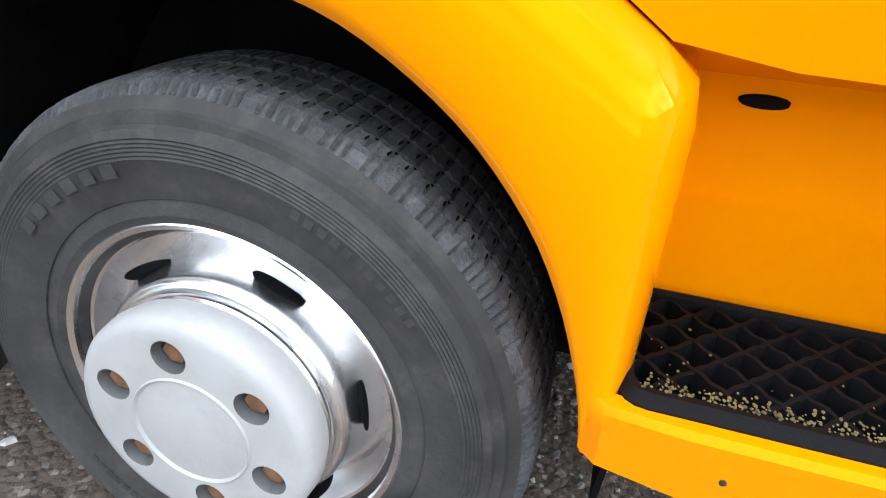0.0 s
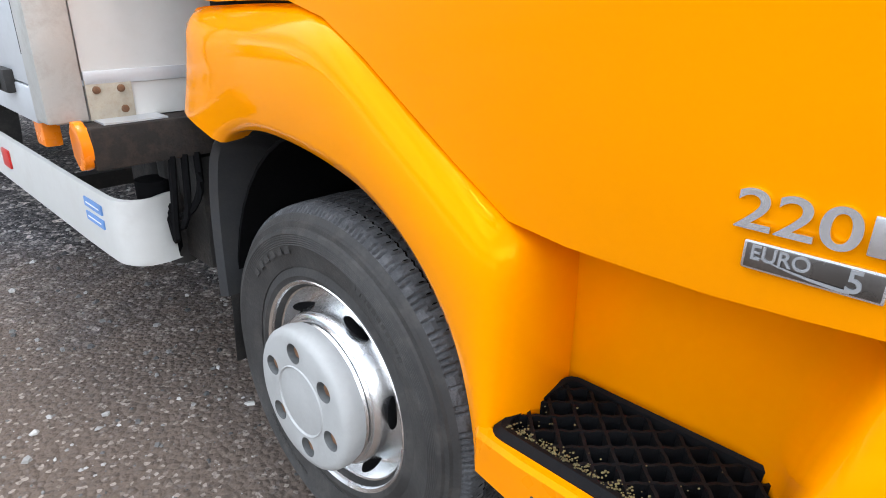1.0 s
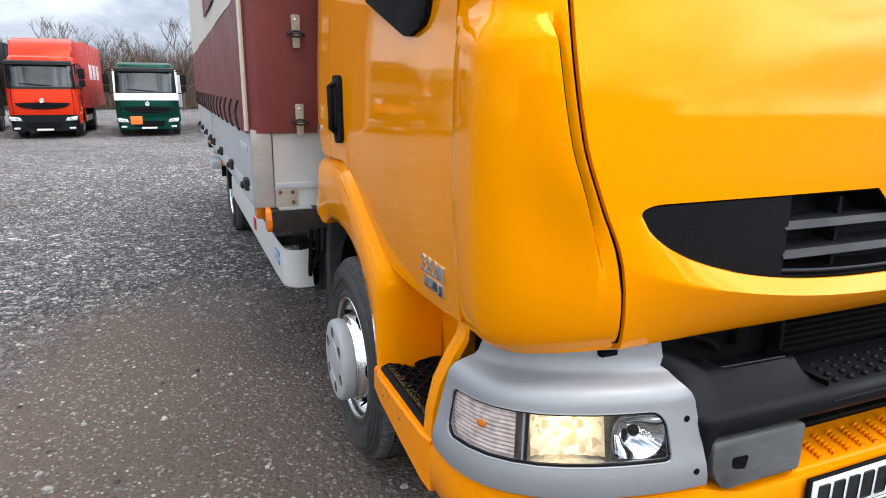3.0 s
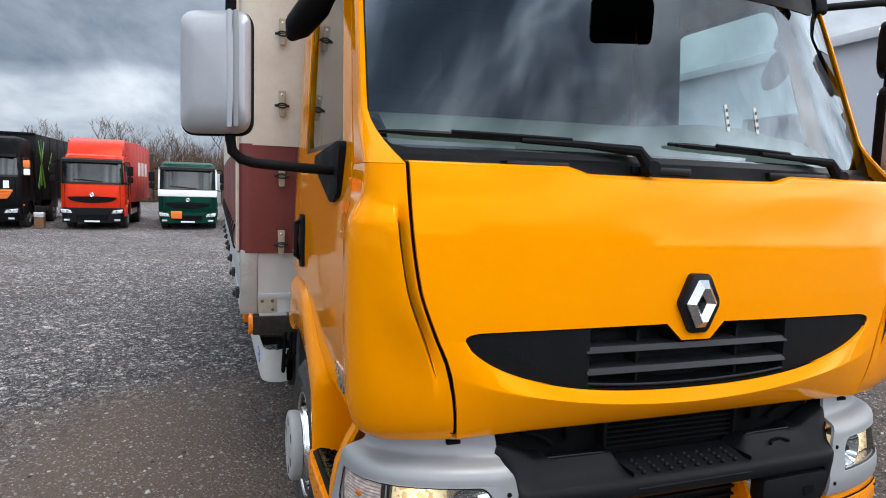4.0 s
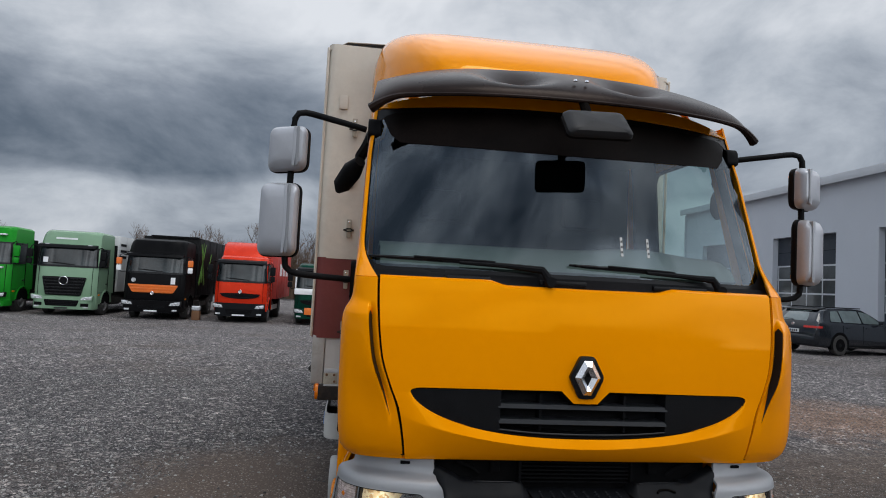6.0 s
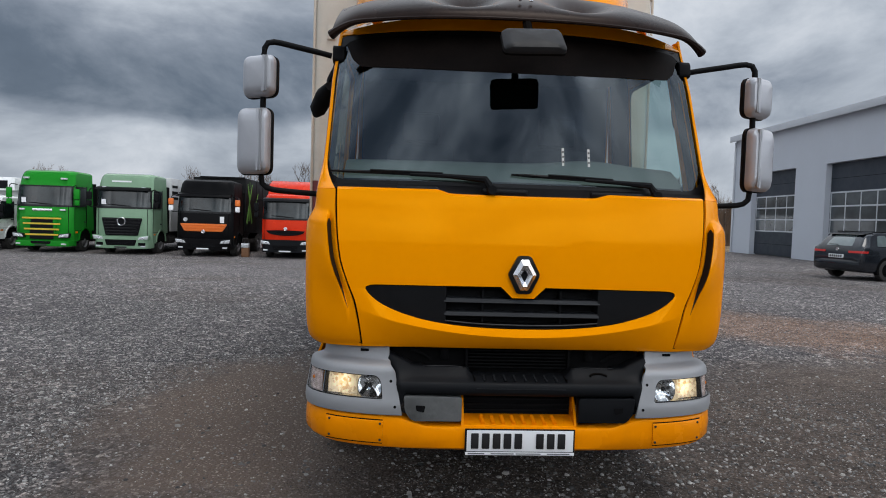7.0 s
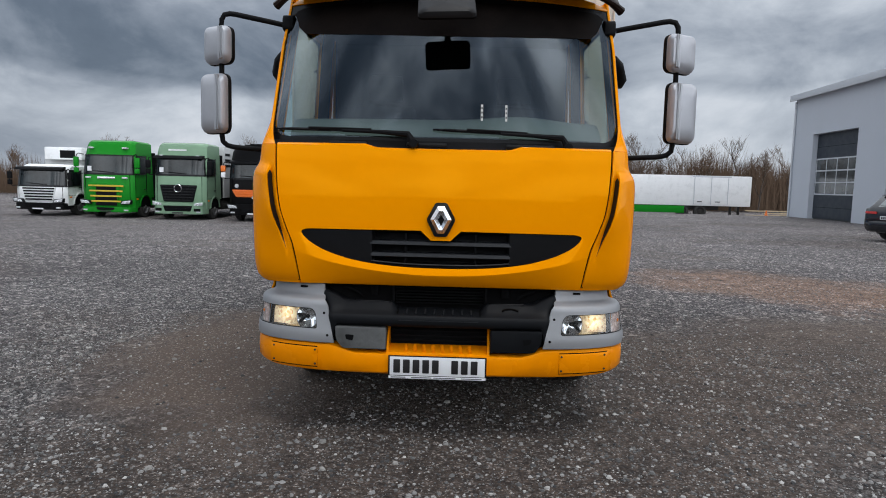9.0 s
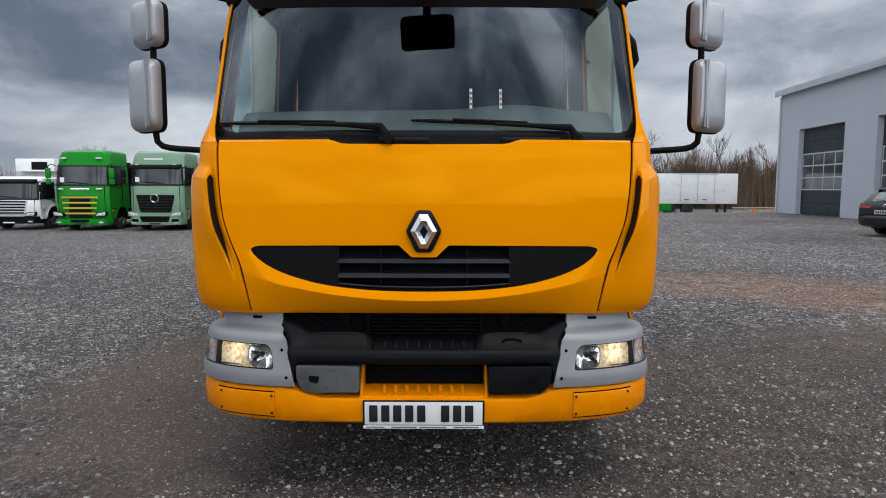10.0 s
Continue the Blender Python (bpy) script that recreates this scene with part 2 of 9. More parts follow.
M_LINER = mat("grey_black_mudguard_plastic", (0.036, 0.037, 0.039), 0.55, 0, 0.15, 6, 0.2, 120, dirt=0.3, dirt_col=(0.06, 0.052, 0.045), spec=0.3)
M_CHASSIS = mat("dirty_black_steel", (0.020, 0.019, 0.018), 0.75, 0.1, 0.35, 11, 0.6, 80, dirt=0.5, dirt_col=(0.07, 0.055, 0.045))
M_BEAM = mat("weathered_dark_beam", (0.020, 0.016, 0.014), 0.75, 0, 0.4, 16, 0.8, 60, dirt=0.4, dirt_col=(0.07, 0.045, 0.03), spec=0.3)
M_ALU = mat("anodised_aluminium", (0.50, 0.52, 0.54), 0.42, 0.35, 0.05, 5, 0.10, 90, dirt=0.18, dirt_col=(0.30, 0.29, 0.27))
M_ALUW = mat("weathered_white_panel", (0.53, 0.53, 0.51), 0.5, 0.0, 0.05, 3, 0.10, 50, dirt=0.22, dirt_col=(0.38, 0.35, 0.30))
M_POST = mat("grey_steel_post", (0.42, 0.42, 0.40), 0.5, 0.3, 0.08, 9, 0.15, 80, dirt=0.4, dirt_col=(0.22, 0.18, 0.14))
M_PLATE = mat("stained_steel_plate", (0.40, 0.37, 0.30), 0.6, 0.2, 0.15, 18, 0.2, 90, dirt=0.5, dirt_col=(0.26, 0.18, 0.10))
M_TARPW = mat("cream_tarpaulin", (0.60, 0.55, 0.47), 0.55, 0, 0.10, 2.2, 0.30, 14, dirt=0.30, dirt_col=(0.42, 0.37, 0.30))
M_TARPR = mat("red_brown_tarpaulin", (0.155, 0.026, 0.022), 0.5, 0, 0.14, 3.0, 0.35, 16, dirt=0.25, dirt_col=(0.20, 0.06, 0.05))
M_VISOR = mat("smoked_visor_plastic", (0.018, 0.0110, 0.0092), 0.28, 0, 0.45, 3, 0.03, 40, spec=0.09, tint=(1.0, 0.80, 0.70))
M_WHITE = mat("white_plate", (0.78, 0.79, 0.80), 0.35, 0, 0.03, 8, 0.03, 90)
M_INK = mat("black_print", (0.012, 0.012, 0.013), 0.45, 0, 0.1, 20)
M_BLUE = mat("blue_sticker", (0.13, 0.27, 0.56), 0.5, 0, 0.15, 30)
M_ORANGE = mat("amber_plastic", (0.80, 0.20, 0.004), 0.25, 0, 0.06, 12, 0.05, 120, coat=0.1, spec=0.3)
M_REDREF = mat("red_reflector", (0.55, 0.02, 0.015), 0.3, 0, 0.1, 20)
M_MOSS = mat("dry_moss", (0.13, 0.11, 0.045), 0.95, 0, 0.4, 60, 0.6, 250)
M_DASH = mat("grey_green_dashboard", (0.15, 0.165, 0.150), 0.8, 0, 0.06, 4, spec=0.15)
M_CABIN = mat("cabin_lining", (0.022, 0.027, 0.030), 0.9, 0, 0.1, 5, spec=0.05)
M_SEAT = mat("seat_fabric", (0.022, 0.025, 0.03), 0.95, 0, 0.2, 18, spec=0.05)
M_GLASS = glass_mat("windscreen_glass", (0.66, 0.75, 0.74), ior=1.55, sheen=(0.80, 0.90, 0.99))
M_SGLASS = glass_mat("side_glass", (0.60, 0.74, 0.72))
M_LENS = glass_mat("clear_lens", (0.92, 0.93, 0.93))
M_MIRROR = mat("mirror_glass", (0.85, 0.86, 0.88), 0.02, 1.0, 0.0, 3)
M_REFL = mat("headlamp_reflector", (0.74, 0.74, 0.73), 0.16, 0.9, 0.10, 30, 0.6, 45)
M_BEAMON = lamp_mat("glowing_headlamp_reflector", (1.0, 0.74, 0.38), 0.85)
nt = M_BEAMON.node_tree
vo = nt.nodes.new("ShaderNodeTexVoronoi")
vo.inputs["Scale"].default_value = 75.0
tcn = nt.nodes.new("ShaderNodeTexCoord")
nt.links.new(tcn.outputs["Object"], vo.inputs["Vector"])
vr = nt.nodes.new("ShaderNodeValToRGB")
vr.color_ramp.elements[0].color, vr.color_ramp.elements[1].color = (0.46, 0.27, 0.10, 1), (1.0, 0.83, 0.52, 1)
vr.color_ramp.elements[0].position, vr.color_ramp.elements[1].position = 0.15, 0.65
sc = nt.nodes.new("ShaderNodeSeparateColor")
nt.links.new(vo.outputs["Color"], sc.inputs[0])
nt.links.new(sc.outputs[0], vr.inputs["Fac"])
nt.links.new(vr.outputs[0], nt.nodes["Principled BSDF"].inputs["Emission Color"])
# bulb light on the reflector put in as emission, strongest round the bulb's place
sx = nt.nodes.new("ShaderNodeSeparateXYZ")
nt.links.new(tcn.outputs["Object"], sx.inputs[0])


def lmath(op, a, c=0.0):
    n = nt.nodes.new("ShaderNodeMath")
    n.operation = op
    for i, v in enumerate((a, c)):
        if isinstance(v, (int, float)):
            n.inputs[i].default_value = v
        else:
            nt.links.new(v, n.inputs[i])
    return n.outputs[0]


dx = lmath("SUBTRACT", lmath("ABSOLUTE", sx.outputs["X"]), 0.855)
dz = lmath("SUBTRACT", sx.outputs["Z"], 0.664)
d2 = lmath("ADD", lmath("MULTIPLY", dx, dx), lmath("MULTIPLY", dz, dz))
glow = lmath("ADD", lmath("MULTIPLY", lmath("EXPONENT", lmath("MULTIPLY", d2, -520.0)), 2.3), 0.34)
nt.links.new(glow, nt.nodes["Principled BSDF"].inputs["Emission Strength"])
nt.nodes["Principled BSDF"].inputs["Base Color"].default_value = (0.45, 0.36, 0.24, 1)
M_INDIC = mat("pinkish_indicator_lens", (0.66, 0.52, 0.47), 0.25, 0, 0.25, 40, 0.5, 120, coat=0.5)
M_GBAR = mat("grille_bar_plastic", (0.016, 0.0175, 0.020), 0.42, 0, 0.1, 10, spec=0.22)
M_SMOKE = mat("smoked_chrome", (0.20, 0.19, 0.18), 0.28, 1.0, 0.2, 20)
M_STRIP = mat("dark_tinted_strip", (0.0085, 0.0060, 0.0052), 0.5, 0, 0.4, 5, 0.02, 40, spec=0.06)
M_BOWL = mat("polished_reflector", (0.84, 0.85, 0.86), 0.07, 1.0, 0.03, 6)
# near-black for joints, and for shade painted into gaps and grooves
M_SEAM = mat("seam_and_shade_black", (0.004, 0.003, 0.0025), 0.9, 0, 0.1, 10, spec=0.05)


# ---------- mesh helpers ----------
def part(name, bm, material, parent=None, label="", sharp=38, loc=None):
    bmesh.ops.remove_doubles(bm, verts=bm.verts, dist=1e-5)
    bmesh.ops.recalc_face_normals(bm, faces=bm.faces)
    lim = radians(sharp)
    for e in bm.edges:
        e.smooth = e.calc_face_angle(0.0) < lim
    for f in bm.faces:
        f.smooth = True
    me = bpy.data.meshes.new(name)
    bm.to_mesh(me)
    bm.free()
    me.materials.append(material)
    ob = new(name, me)
    if parent is not None:
        ob.parent = parent
    if loc is not None:
        ob.location = loc
    if label:
        ob["label"] = label
    return ob


def thing(name, label, category, loc=(0, 0, 0), rz=0.0, group="", kind=""):
    e = new(name)
    e.empty_display_size = 0.2
    e.matrix_world = pose(*loc, 0, 0, rz)
    return tagged(e, label, category, group, kind)


def interp(x, pts):
    return float(np.interp(x, [p[0] for p in pts], [p[1] for p in pts]))


def smooth_interp(x, pts):
    """Monotone-ish cubic through points."""
    xs = [p[0] for p in pts]
    ys = [p[1] for p in pts]
    if x <= xs[0]:
        return ys[0]
    if x >= xs[-1]:
        return ys[-1]
    i = max(k for k in range(len(xs) - 1) if xs[k] <= x)

    def slope(k):
        if k == 0:
            return (ys[1] - ys[0]) / (xs[1] - xs[0])
        if k == len(xs) - 1:
            return (ys[-1] - ys[-2]) / (xs[-1] - xs[-2])
        a, c = (ys[k] - ys[k - 1]) / (xs[k] - xs[k - 1]), (ys[k + 1] - ys[k]) / (xs[k + 1] - xs[k])
        return 0.0 if a * c <= 0 else 2 * a * c / (a + c)

    h = xs[i + 1] - xs[i]
    u = (x - xs[i]) / h
    return ((2 * u**3 - 3 * u**2 + 1) * ys[i] + (u**3 - 2 * u**2 + u) * h * slope(i) + (3 * u**2 - 2 * u**3) * ys[i + 1] + (u**3 - u**2) * h * slope(i + 1))


def chain(pts, n):
    """n points evenly along a smooth curve through pts (Catmull-Rom)."""
    P = [np.array(p, float) for p in pts]
    P = [2 * P[0] - P[1]] + P + [2 * P[-1] - P[-2]]
    out = []
    for i in range(1, len(P) - 2):
        for u in np.linspace(0, 1, 12, endpoint=False):
            a, b, c, d = P[i - 1 : i + 3]
            out.append(0.5 * (2 * b + (c - a) * u + (2 * a - 5 * b + 4 * c - d) * u**2 + (3 * b - a - 3 * c + d) * u**3))
    out.append(P[-2])
    out = np.array(out)
    s = np.r_[0, np.cumsum(np.linalg.norm(np.diff(out, axis=0), axis=1))]
    t = np.linspace(0, s[-1], n)
    return [tuple(np.interp(t[k], s, out[:, j]) for j in range(out.shape[1])) for k in range(n)]


def grid(bm, rows, skip=None, close=False):
    """Faces between rows of points."""
    vs = [[bm.verts.new(p) for p in row] for row in rows]
    for i in range(len(vs) - 1):
        n = len(vs[i])
        for j in range(n if close else n - 1):
            if skip and skip(i, j):
                continue
            q = (vs[i][j], vs[i][(j + 1) % n], vs[i + 1][(j + 1) % n], vs[i + 1][j])
            if len({v.index for v in q}) >= 1:
                try:
                    bm.faces.new(q)
                except ValueError:
                    pass
    return vs


def sheet(rows, thick=0.006, skip=None):
    """A bent panel with thickness (grown to the side away from its faces)."""
    bm = bmesh.new()
    grid(bm, rows, skip)
    bmesh.ops.remove_doubles(bm, verts=bm.verts, dist=1e-5)
    bmesh.ops.recalc_face_normals(bm, faces=bm.faces)
    if thick:
        bmesh.ops.solidify(bm, geom=bm.faces[:], thickness=thick)
    return bm


def box(bm, x0, x1, y0, y1, z0, z1, bevel=0.0, seg=2):
    m = Matrix.Translation(((x0 + x1) / 2, (y0 + y1) / 2, (z0 + z1) / 2)) @ Matrix.Diagonal((abs(x1 - x0), abs(y1 - y0), abs(z1 - z0), 1))
    r = bmesh.ops.create_cube(bm, size=1.0, matrix=m)
    if bevel > 0:
        es = list({e for v in r["verts"] for e in v.link_edges})
        bmesh.ops.bevel(bm, geom=es, offset=bevel, segments=seg, affect="EDGES", profile=0.6)
    return bm


def boxm(*a, bevel=0.0, seg=2):
    return box(bmesh.new(), *a, bevel=bevel, seg=seg)


def prism(bm, poly, axis, a, b, bevel=0.0):
    """A polygon pushed along an axis from a to b. poly: pairs in the other two axes, in xyz order."""

    def at(p, w):
        p = list(p)
        p.insert(axis, w)
        return p

    va = [bm.verts.new(at(p, a)) for p in poly]
    vb = [bm.verts.new(at(p, b)) for p in poly]
    fa, fb = bm.faces.new(va), bm.faces.new(vb[::-1])
    n = len(poly)
    for i in range(n):
        bm.faces.new((va[i], vb[i], vb[(i + 1) % n], va[(i + 1) % n]))
    if bevel:
        bmesh.ops.bevel(bm, geom=list(fa.edges) + list(fb.edges), offset=bevel, segments=2, affect="EDGES", profile=0.6)
    return bm


def tube(bm, pts, r, n=8, cap=True):
    """A round bar along points; r a number or one per point."""
    P = [Vector(p) for p in pts]
    up = Vector((0.13, 0.21, 1)).normalized()
    rings = []
    for i, p in enumerate(P):
        d = (P[min(i + 1, len(P) - 1)] - P[max(i - 1, 0)]).normalized()
        a = d.cross(up)
        if a.length < 0.1:
            a = d.cross(Vector((1, 0.1, 0)))
        a.normalize()
        b = d.cross(a)
        rr = r[i] if isinstance(r, (list, tuple)) else r
        rings.append([p + rr * (math.cos(2 * math.pi * k / n) * a + math.sin(2 * math.pi * k / n) * b) for k in range(n)])
    vs = grid(bm, rings, close=True)
    if cap:
        for ring in (vs[0], vs[-1]):
            try:
                bm.faces.new(ring)
            except ValueError:
                pass
    return bm


def lathe(bm, prof, n, centre, axis="x", wob=None):
    """Turns a profile of (along, radius) round an axis through centre."""
    rings = []
    for k in range(n):
        a = 2 * math.pi * k / n
        ring = []
        for i, (u, r) in enumerate(prof):
            if wob:
                u, r = wob(i, k, u, r)
            c, s = r * math.cos(a), r * math.sin(a)
            p = (u, c, s) if axis == "x" else (c, u, s) if axis == "y" else (c, s, u)
            ring.append((p[0] + centre[0], p[1] + centre[1], p[2] + centre[2]))
        rings.append(ring)
    rings.append(rings[0])
    grid(bm, rings)
    return bm


def rounded(poly, r, n=4):
    """A polygon with its corners rounded."""
    out = []
    N = len(poly)
    for i in range(N):
        p0, p1, p2 = (np.array(poly[(i + k - 1) % N], float) for k in range(3))
        a, b = p0 - p1, p2 - p1
        la, lb = np.linalg.norm(a), np.linalg.norm(b)
        rr = min(r, la * 0.45, lb * 0.45)
        s, e = p1 + a / la * rr, p1 + b / lb * rr
        for u in np.linspace(0, 1, n + 1):
            out.append(tuple((1 - u) ** 2 * s + 2 * u * (1 - u) * p1 + u**2 * e))
    return out


def lettering(text, size, depth, material, parent, m, name="lettering", label=""):
    cu = bpy.data.curves.new(name, "FONT")
    cu.body, cu.size, cu.extrude, cu.align_x, cu.align_y = text, size, depth, "CENTER", "CENTER"
    cu.offset = size * 0.012
    tmp = bpy.data.objects.new("tmp", cu)
    me = bpy.data.meshes.new_from_object(tmp)
    bpy.data.objects.remove(tmp)
    bpy.data.curves.remove(cu)
    me.name = name
    me.materials.clear()
    me.materials.append(material)
    ob = new(name, me)
    ob.parent = parent
    ob.matrix_local = m
    if label:
        ob["label"] = label
    return ob
# ================= main truck: cab =================
truck = thing("truck", "yellow two-axle lorry with red and cream tarpaulin body, headlights on", "truck")

FZ = [(0.82, 0.085), (0.86, 0.062), (0.92, 0.048), (1.0, 0.040), (1.15, 0.046), (1.31, 0.060), (1.45, 0.078), (1.60, 0.105), (1.64, 0.12)]
SEAM = [(0.82, 0.760), (0.849, 0.763), (0.95, 0.777), (1.058, 0.800), (1.15, 0.838), (1.275, 0.879), (1.45, 0.900), (1.60, 0.906), (1.64, 0.906)]
SIDE = [(0.80, 0.978), (0.85, 1.002), (1.0, 1.018), (1.18, 1.028), (1.40, 1.024), (1.6, 1.014), (2.0, 0.994), (2.45, 0.966), (2.66, 0.90)]


def front_y(x, z):
    return smooth_interp(z, FZ) + 0.029 * x * x


def seam_x(z):
    return smooth_interp(z, SEAM)


def side_x(z):
    return smooth_interp(z, SIDE)


def ws_edge(z):
    """Depth of the windscreen's side edge."""
    return 0.285 + (z - 1.62) / 0.85 * 0.33


def bulge(z):
    """How far the middle of the windscreen stands before its sides."""
    return 0.132 + (z - 1.62) / 0.85 * 0.108


def ws_pt(s, z, off=0.0):
    x = s * interp(z, [(1.60, 0.998), (2.2, 0.980), (2.48, 0.955)])
    y = ws_edge(z) - bulge(z) * (1 - abs(s) ** 2.3) + off
    return (x, y, z)


def gr_top(x):
    a = abs(x)
    nose = max(0.0, min(1.0, (a - 0.705) / 0.060))
    return interp(a, [(0.055, 1.098), (0.108, 1.150), (0.765, 1.146), (2, 1.146)]) - 0.020 * (1 - math.sqrt(1 - nose * nose))


def gr_bot(x):
    s = min(1.0, abs(x) / 0.765)
    return 1.126 - 0.178 * math.sqrt(max(0.0, 1 - s**2.4))


def crease(x):
    s = min(1.0, abs(x) / 0.80)
    return 1.035 - 0.125 * max(0.0, 1 - s**2.0) ** 0.8


def hood_top(x):
    return interp(abs(x), [(0.0, 1.578), (0.36, 1.580), (0.42, 1.600), (0.9, 1.598)])


S_COL = sorted(set([round(v, 4) for v in np.linspace(-1, 1, 65)] + [sg * q / 0.838 for sg in (-1, 1) for q in (0.055, 0.108, 0.705, 0.72, 0.732, 0.745, 0.752, 0.757, 0.761, 0.765)]))
rows = []
for v in np.linspace(0, 1, 15):
    row = []
    for s in S_COL:
        x0 = s * 0.838
        z = gr_top(x0) + (hood_top(s * 0.906) - gr_top(x0)) * v
        x = s * seam_x(z)
        row.append((x, front_y(x, z), z))
    rows.append(row)
for dz, dy in ((0.009, 0.012), (0.012, 0.03), (0.010, 0.055)):
    rows.append([(p[0], p[1] + dy, p[2] + dz) for p in rows[14]])
hood = part("hood", sheet(rows, 0.012), M_YEL, truck, "glossy yellow bonnet panel")
rows = []
for v in (0.0, 0.05, 0.25, 0.5, 0.75, 0.95, 1.0, 1.05, 1.3, 1.6, 1.85, 1.95, 2.0):
    row = []
    for s in S_COL:
        x0 = s * 0.838
        zt, zc = gr_bot(x0), min(crease(s * 0.80), gr_bot(x0) - 0.03)
        zb = 0.843
        if v <= 1:
            z = zt + (zc - zt) * v
            dy = -0.027 * v + (0.014 * (1 - v / 0.05) if v < 0.05 and abs(x0) < 0.76 else 0)
        else:
            w = v - 1
            z = zc + (zb - zc) * w
            dy = -0.027 + 0.042 * w**1.15
        x = s * seam_x(z)
        fade = 1 - 0.9 * abs(s) ** 5
        row.append((x, front_y(x, z) + dy * fade, z))
    rows.append(row)
rows.append([(p[0], p[1] + 0.03, p[2] - 0.006) for p in rows[-1]])
part("lower_hood", sheet(rows, 0.012), M_YEL, truck, "yellow bonnet lip curving like a smile under the grille")

# grille: a dark insert in the curved opening, with bars in its middle
rows = []
XG = sorted(set([round(v, 3) for v in np.linspace(-0.775, 0.775, 63)] + [-0.385, 0.385]))
for v in np.linspace(0, 1, 9):
    rows.append([(x * 0.985, front_y(x, 1.1) + 0.016 + (0.075 if abs(x) < 0.385 and 0.10 < v < 0.90 else 0), max(gr_bot(x) - 0.012, 0) + (gr_top(x) + 0.012 - gr_bot(x) + 0.012) * v) for x in XG])
grille = part("grille", sheet(rows, 0.01), M_BLK, truck, "smile-shaped black plastic grille")
# dark joint all round the insert
bm = bmesh.new()
xs = list(np.linspace(-0.762, 0.762, 90))
ring = [(x, front_y(x, gr_top(x)) + 0.007, gr_top(x)) for x in xs] + [(x, front_y(x, gr_bot(x)) + 0.007, gr_bot(x) + 0.002) for x in xs[::-1]]
tube(bm, ring + ring[:1], 0.0055, 6, cap=False)
part("grille_joint", bm, M_SEAM, grille, "dark joint round the grille")
for zc, half in ((1.080, 0.380), (1.016, 0.376)):
    bm = bmesh.new()
    r1 = []
    for dz, dy in ((0.013, 0.012), (0.009, -0.018), (-0.008, -0.026), (-0.011, -0.022), (-0.010, 0.045), (0.013, 0.045)):
        r1.append([(x, front_y(x, zc) + 0.030 + dy, zc + dz) for x in np.linspace(-half, half, 17)])
    r1.append(r1[0])
    grid(bm, r1)
    part("grille_bar", bm, M_GBAR, grille)
for x in (-0.385, -0.19, 0.19, 0.385):
    bm = bmesh.new()
    box(bm, x - 0.006, x + 0.006, front_y(x, 1.05) + 0.03, front_y(x, 1.05) + 0.085, 0.972 if abs(x) < 0.3 else 0.985, 1.132, 0.002, 1)
    part("grille_rib", bm, M_BLK, grille)
bm = bmesh.new()
box(bm, -0.36, 0.36, 0.140, 0.20, 0.965, 1.135)
part("radiator_core", bm, M_DARK, grille)
bm = bmesh.new()
tube(bm, [(x, front_y(x, 0.97) + 0.012, gr_bot(x) + 0.016) for x in np.linspace(-0.375, 0.375, 21)], 0.0045, 6)
part("grille_lip", bm, M_GBAR, grille, "thin lip under the grille bars")
for sg in (-1, 1):
    bm = bmesh.new()
    tube(bm, [(sg * x, front_y(x, 1.1) + 0.009, 1.092 - 0.012 * (x - 0.39)) for x in np.linspace(0.39, 0.60, 8)], [0.0018] * 7 + [0.0008], 5)
    part("grille_crease", bm, M_SEAM, grille)

# badge: dark six-sided field with a chrome lozenge
bm = bmesh.new()
yb = front_y(0, 1.21) - 0.002
hexa = [(-0.030, 1.302), (0.030, 1.302), (0.078, 1.212), (0.034, 1.120), (-0.034, 1.120), (-0.078, 1.212)]
prism(bm, rounded(hexa, 0.012, 3), 1, yb - 0.014, yb + 0.02, 0.003)
badge = part("badge_field", bm, M_BLKG, truck, "black six-sided badge field")
bm = bmesh.new()
outer = [(-0.018, 1.284), (0.018, 1.284), (0.057, 1.212), (0.018, 1.138), (-0.018, 1.138), (-0.057, 1.212)]
inner = [(0, 1.238), (0.002, 1.236), (0.017, 1.212), (0.002, 1.180), (0, 1.178), (-0.017, 1.212)]
mid = [((a[0] + b[0]) / 2, (a[1] + b[1]) / 2) for a, b in zip(outer, inner)]
grid(bm, [[(p[0], y, p[1]) for p in ring + ring[:1]] for ring, y in ((outer, yb - 0.015), (outer, yb - 0.022), (mid, yb - 0.040), (inner, yb - 0.022), (inner, yb - 0.012))])
part("chrome_lozenge", bm, M_CHROME, badge, "chrome lozenge with an open centre", sharp=15)

# cowl under the windscreen
rows = []
for v in np.linspace(0, 1, 6):
    row = []
    for s in np.linspace(-1, 1, 41):
        a = (s * 0.93, front_y(s * 0.9, 1.58) + 0.035, 1.575)
        b = ws_pt(s, 1.632, -0.006)
        row.append(tuple(a[k] + (b[k] - a[k]) * v for k in range(3)))
    rows.append(row)
cowl = part("cowl", sheet(rows, 0.01), M_BLK, truck, "black plastic scuttle panel under the windscreen")
for x0, x1 in ((-0.62, -0.42), (-0.20, 0.02), (0.34, 0.60)):
    bm = boxm(x0, x1, 0.135, 0.19, 1.598, 1.622, bevel=0.006)
    part("cowl_vent", bm, M_BLKG, cowl)

# windscreen with a black printed border and a dark strip along its top
Z_WS = np.linspace(1.610, 2.450, 15)
part("windscreen", sheet([[ws_pt(s, z) for s in np.linspace(-1, 1, 41)] for z in Z_WS], 0), M_GLASS, truck, "tinted windscreen reflecting grey clouds")


def ring_band(outer, inner, fn):
    bm = bmesh.new()
    grid(bm, [[fn(*p) for p in outer + outer[:1]], [fn(*p) for p in inner + inner[:1]]])
    return bm


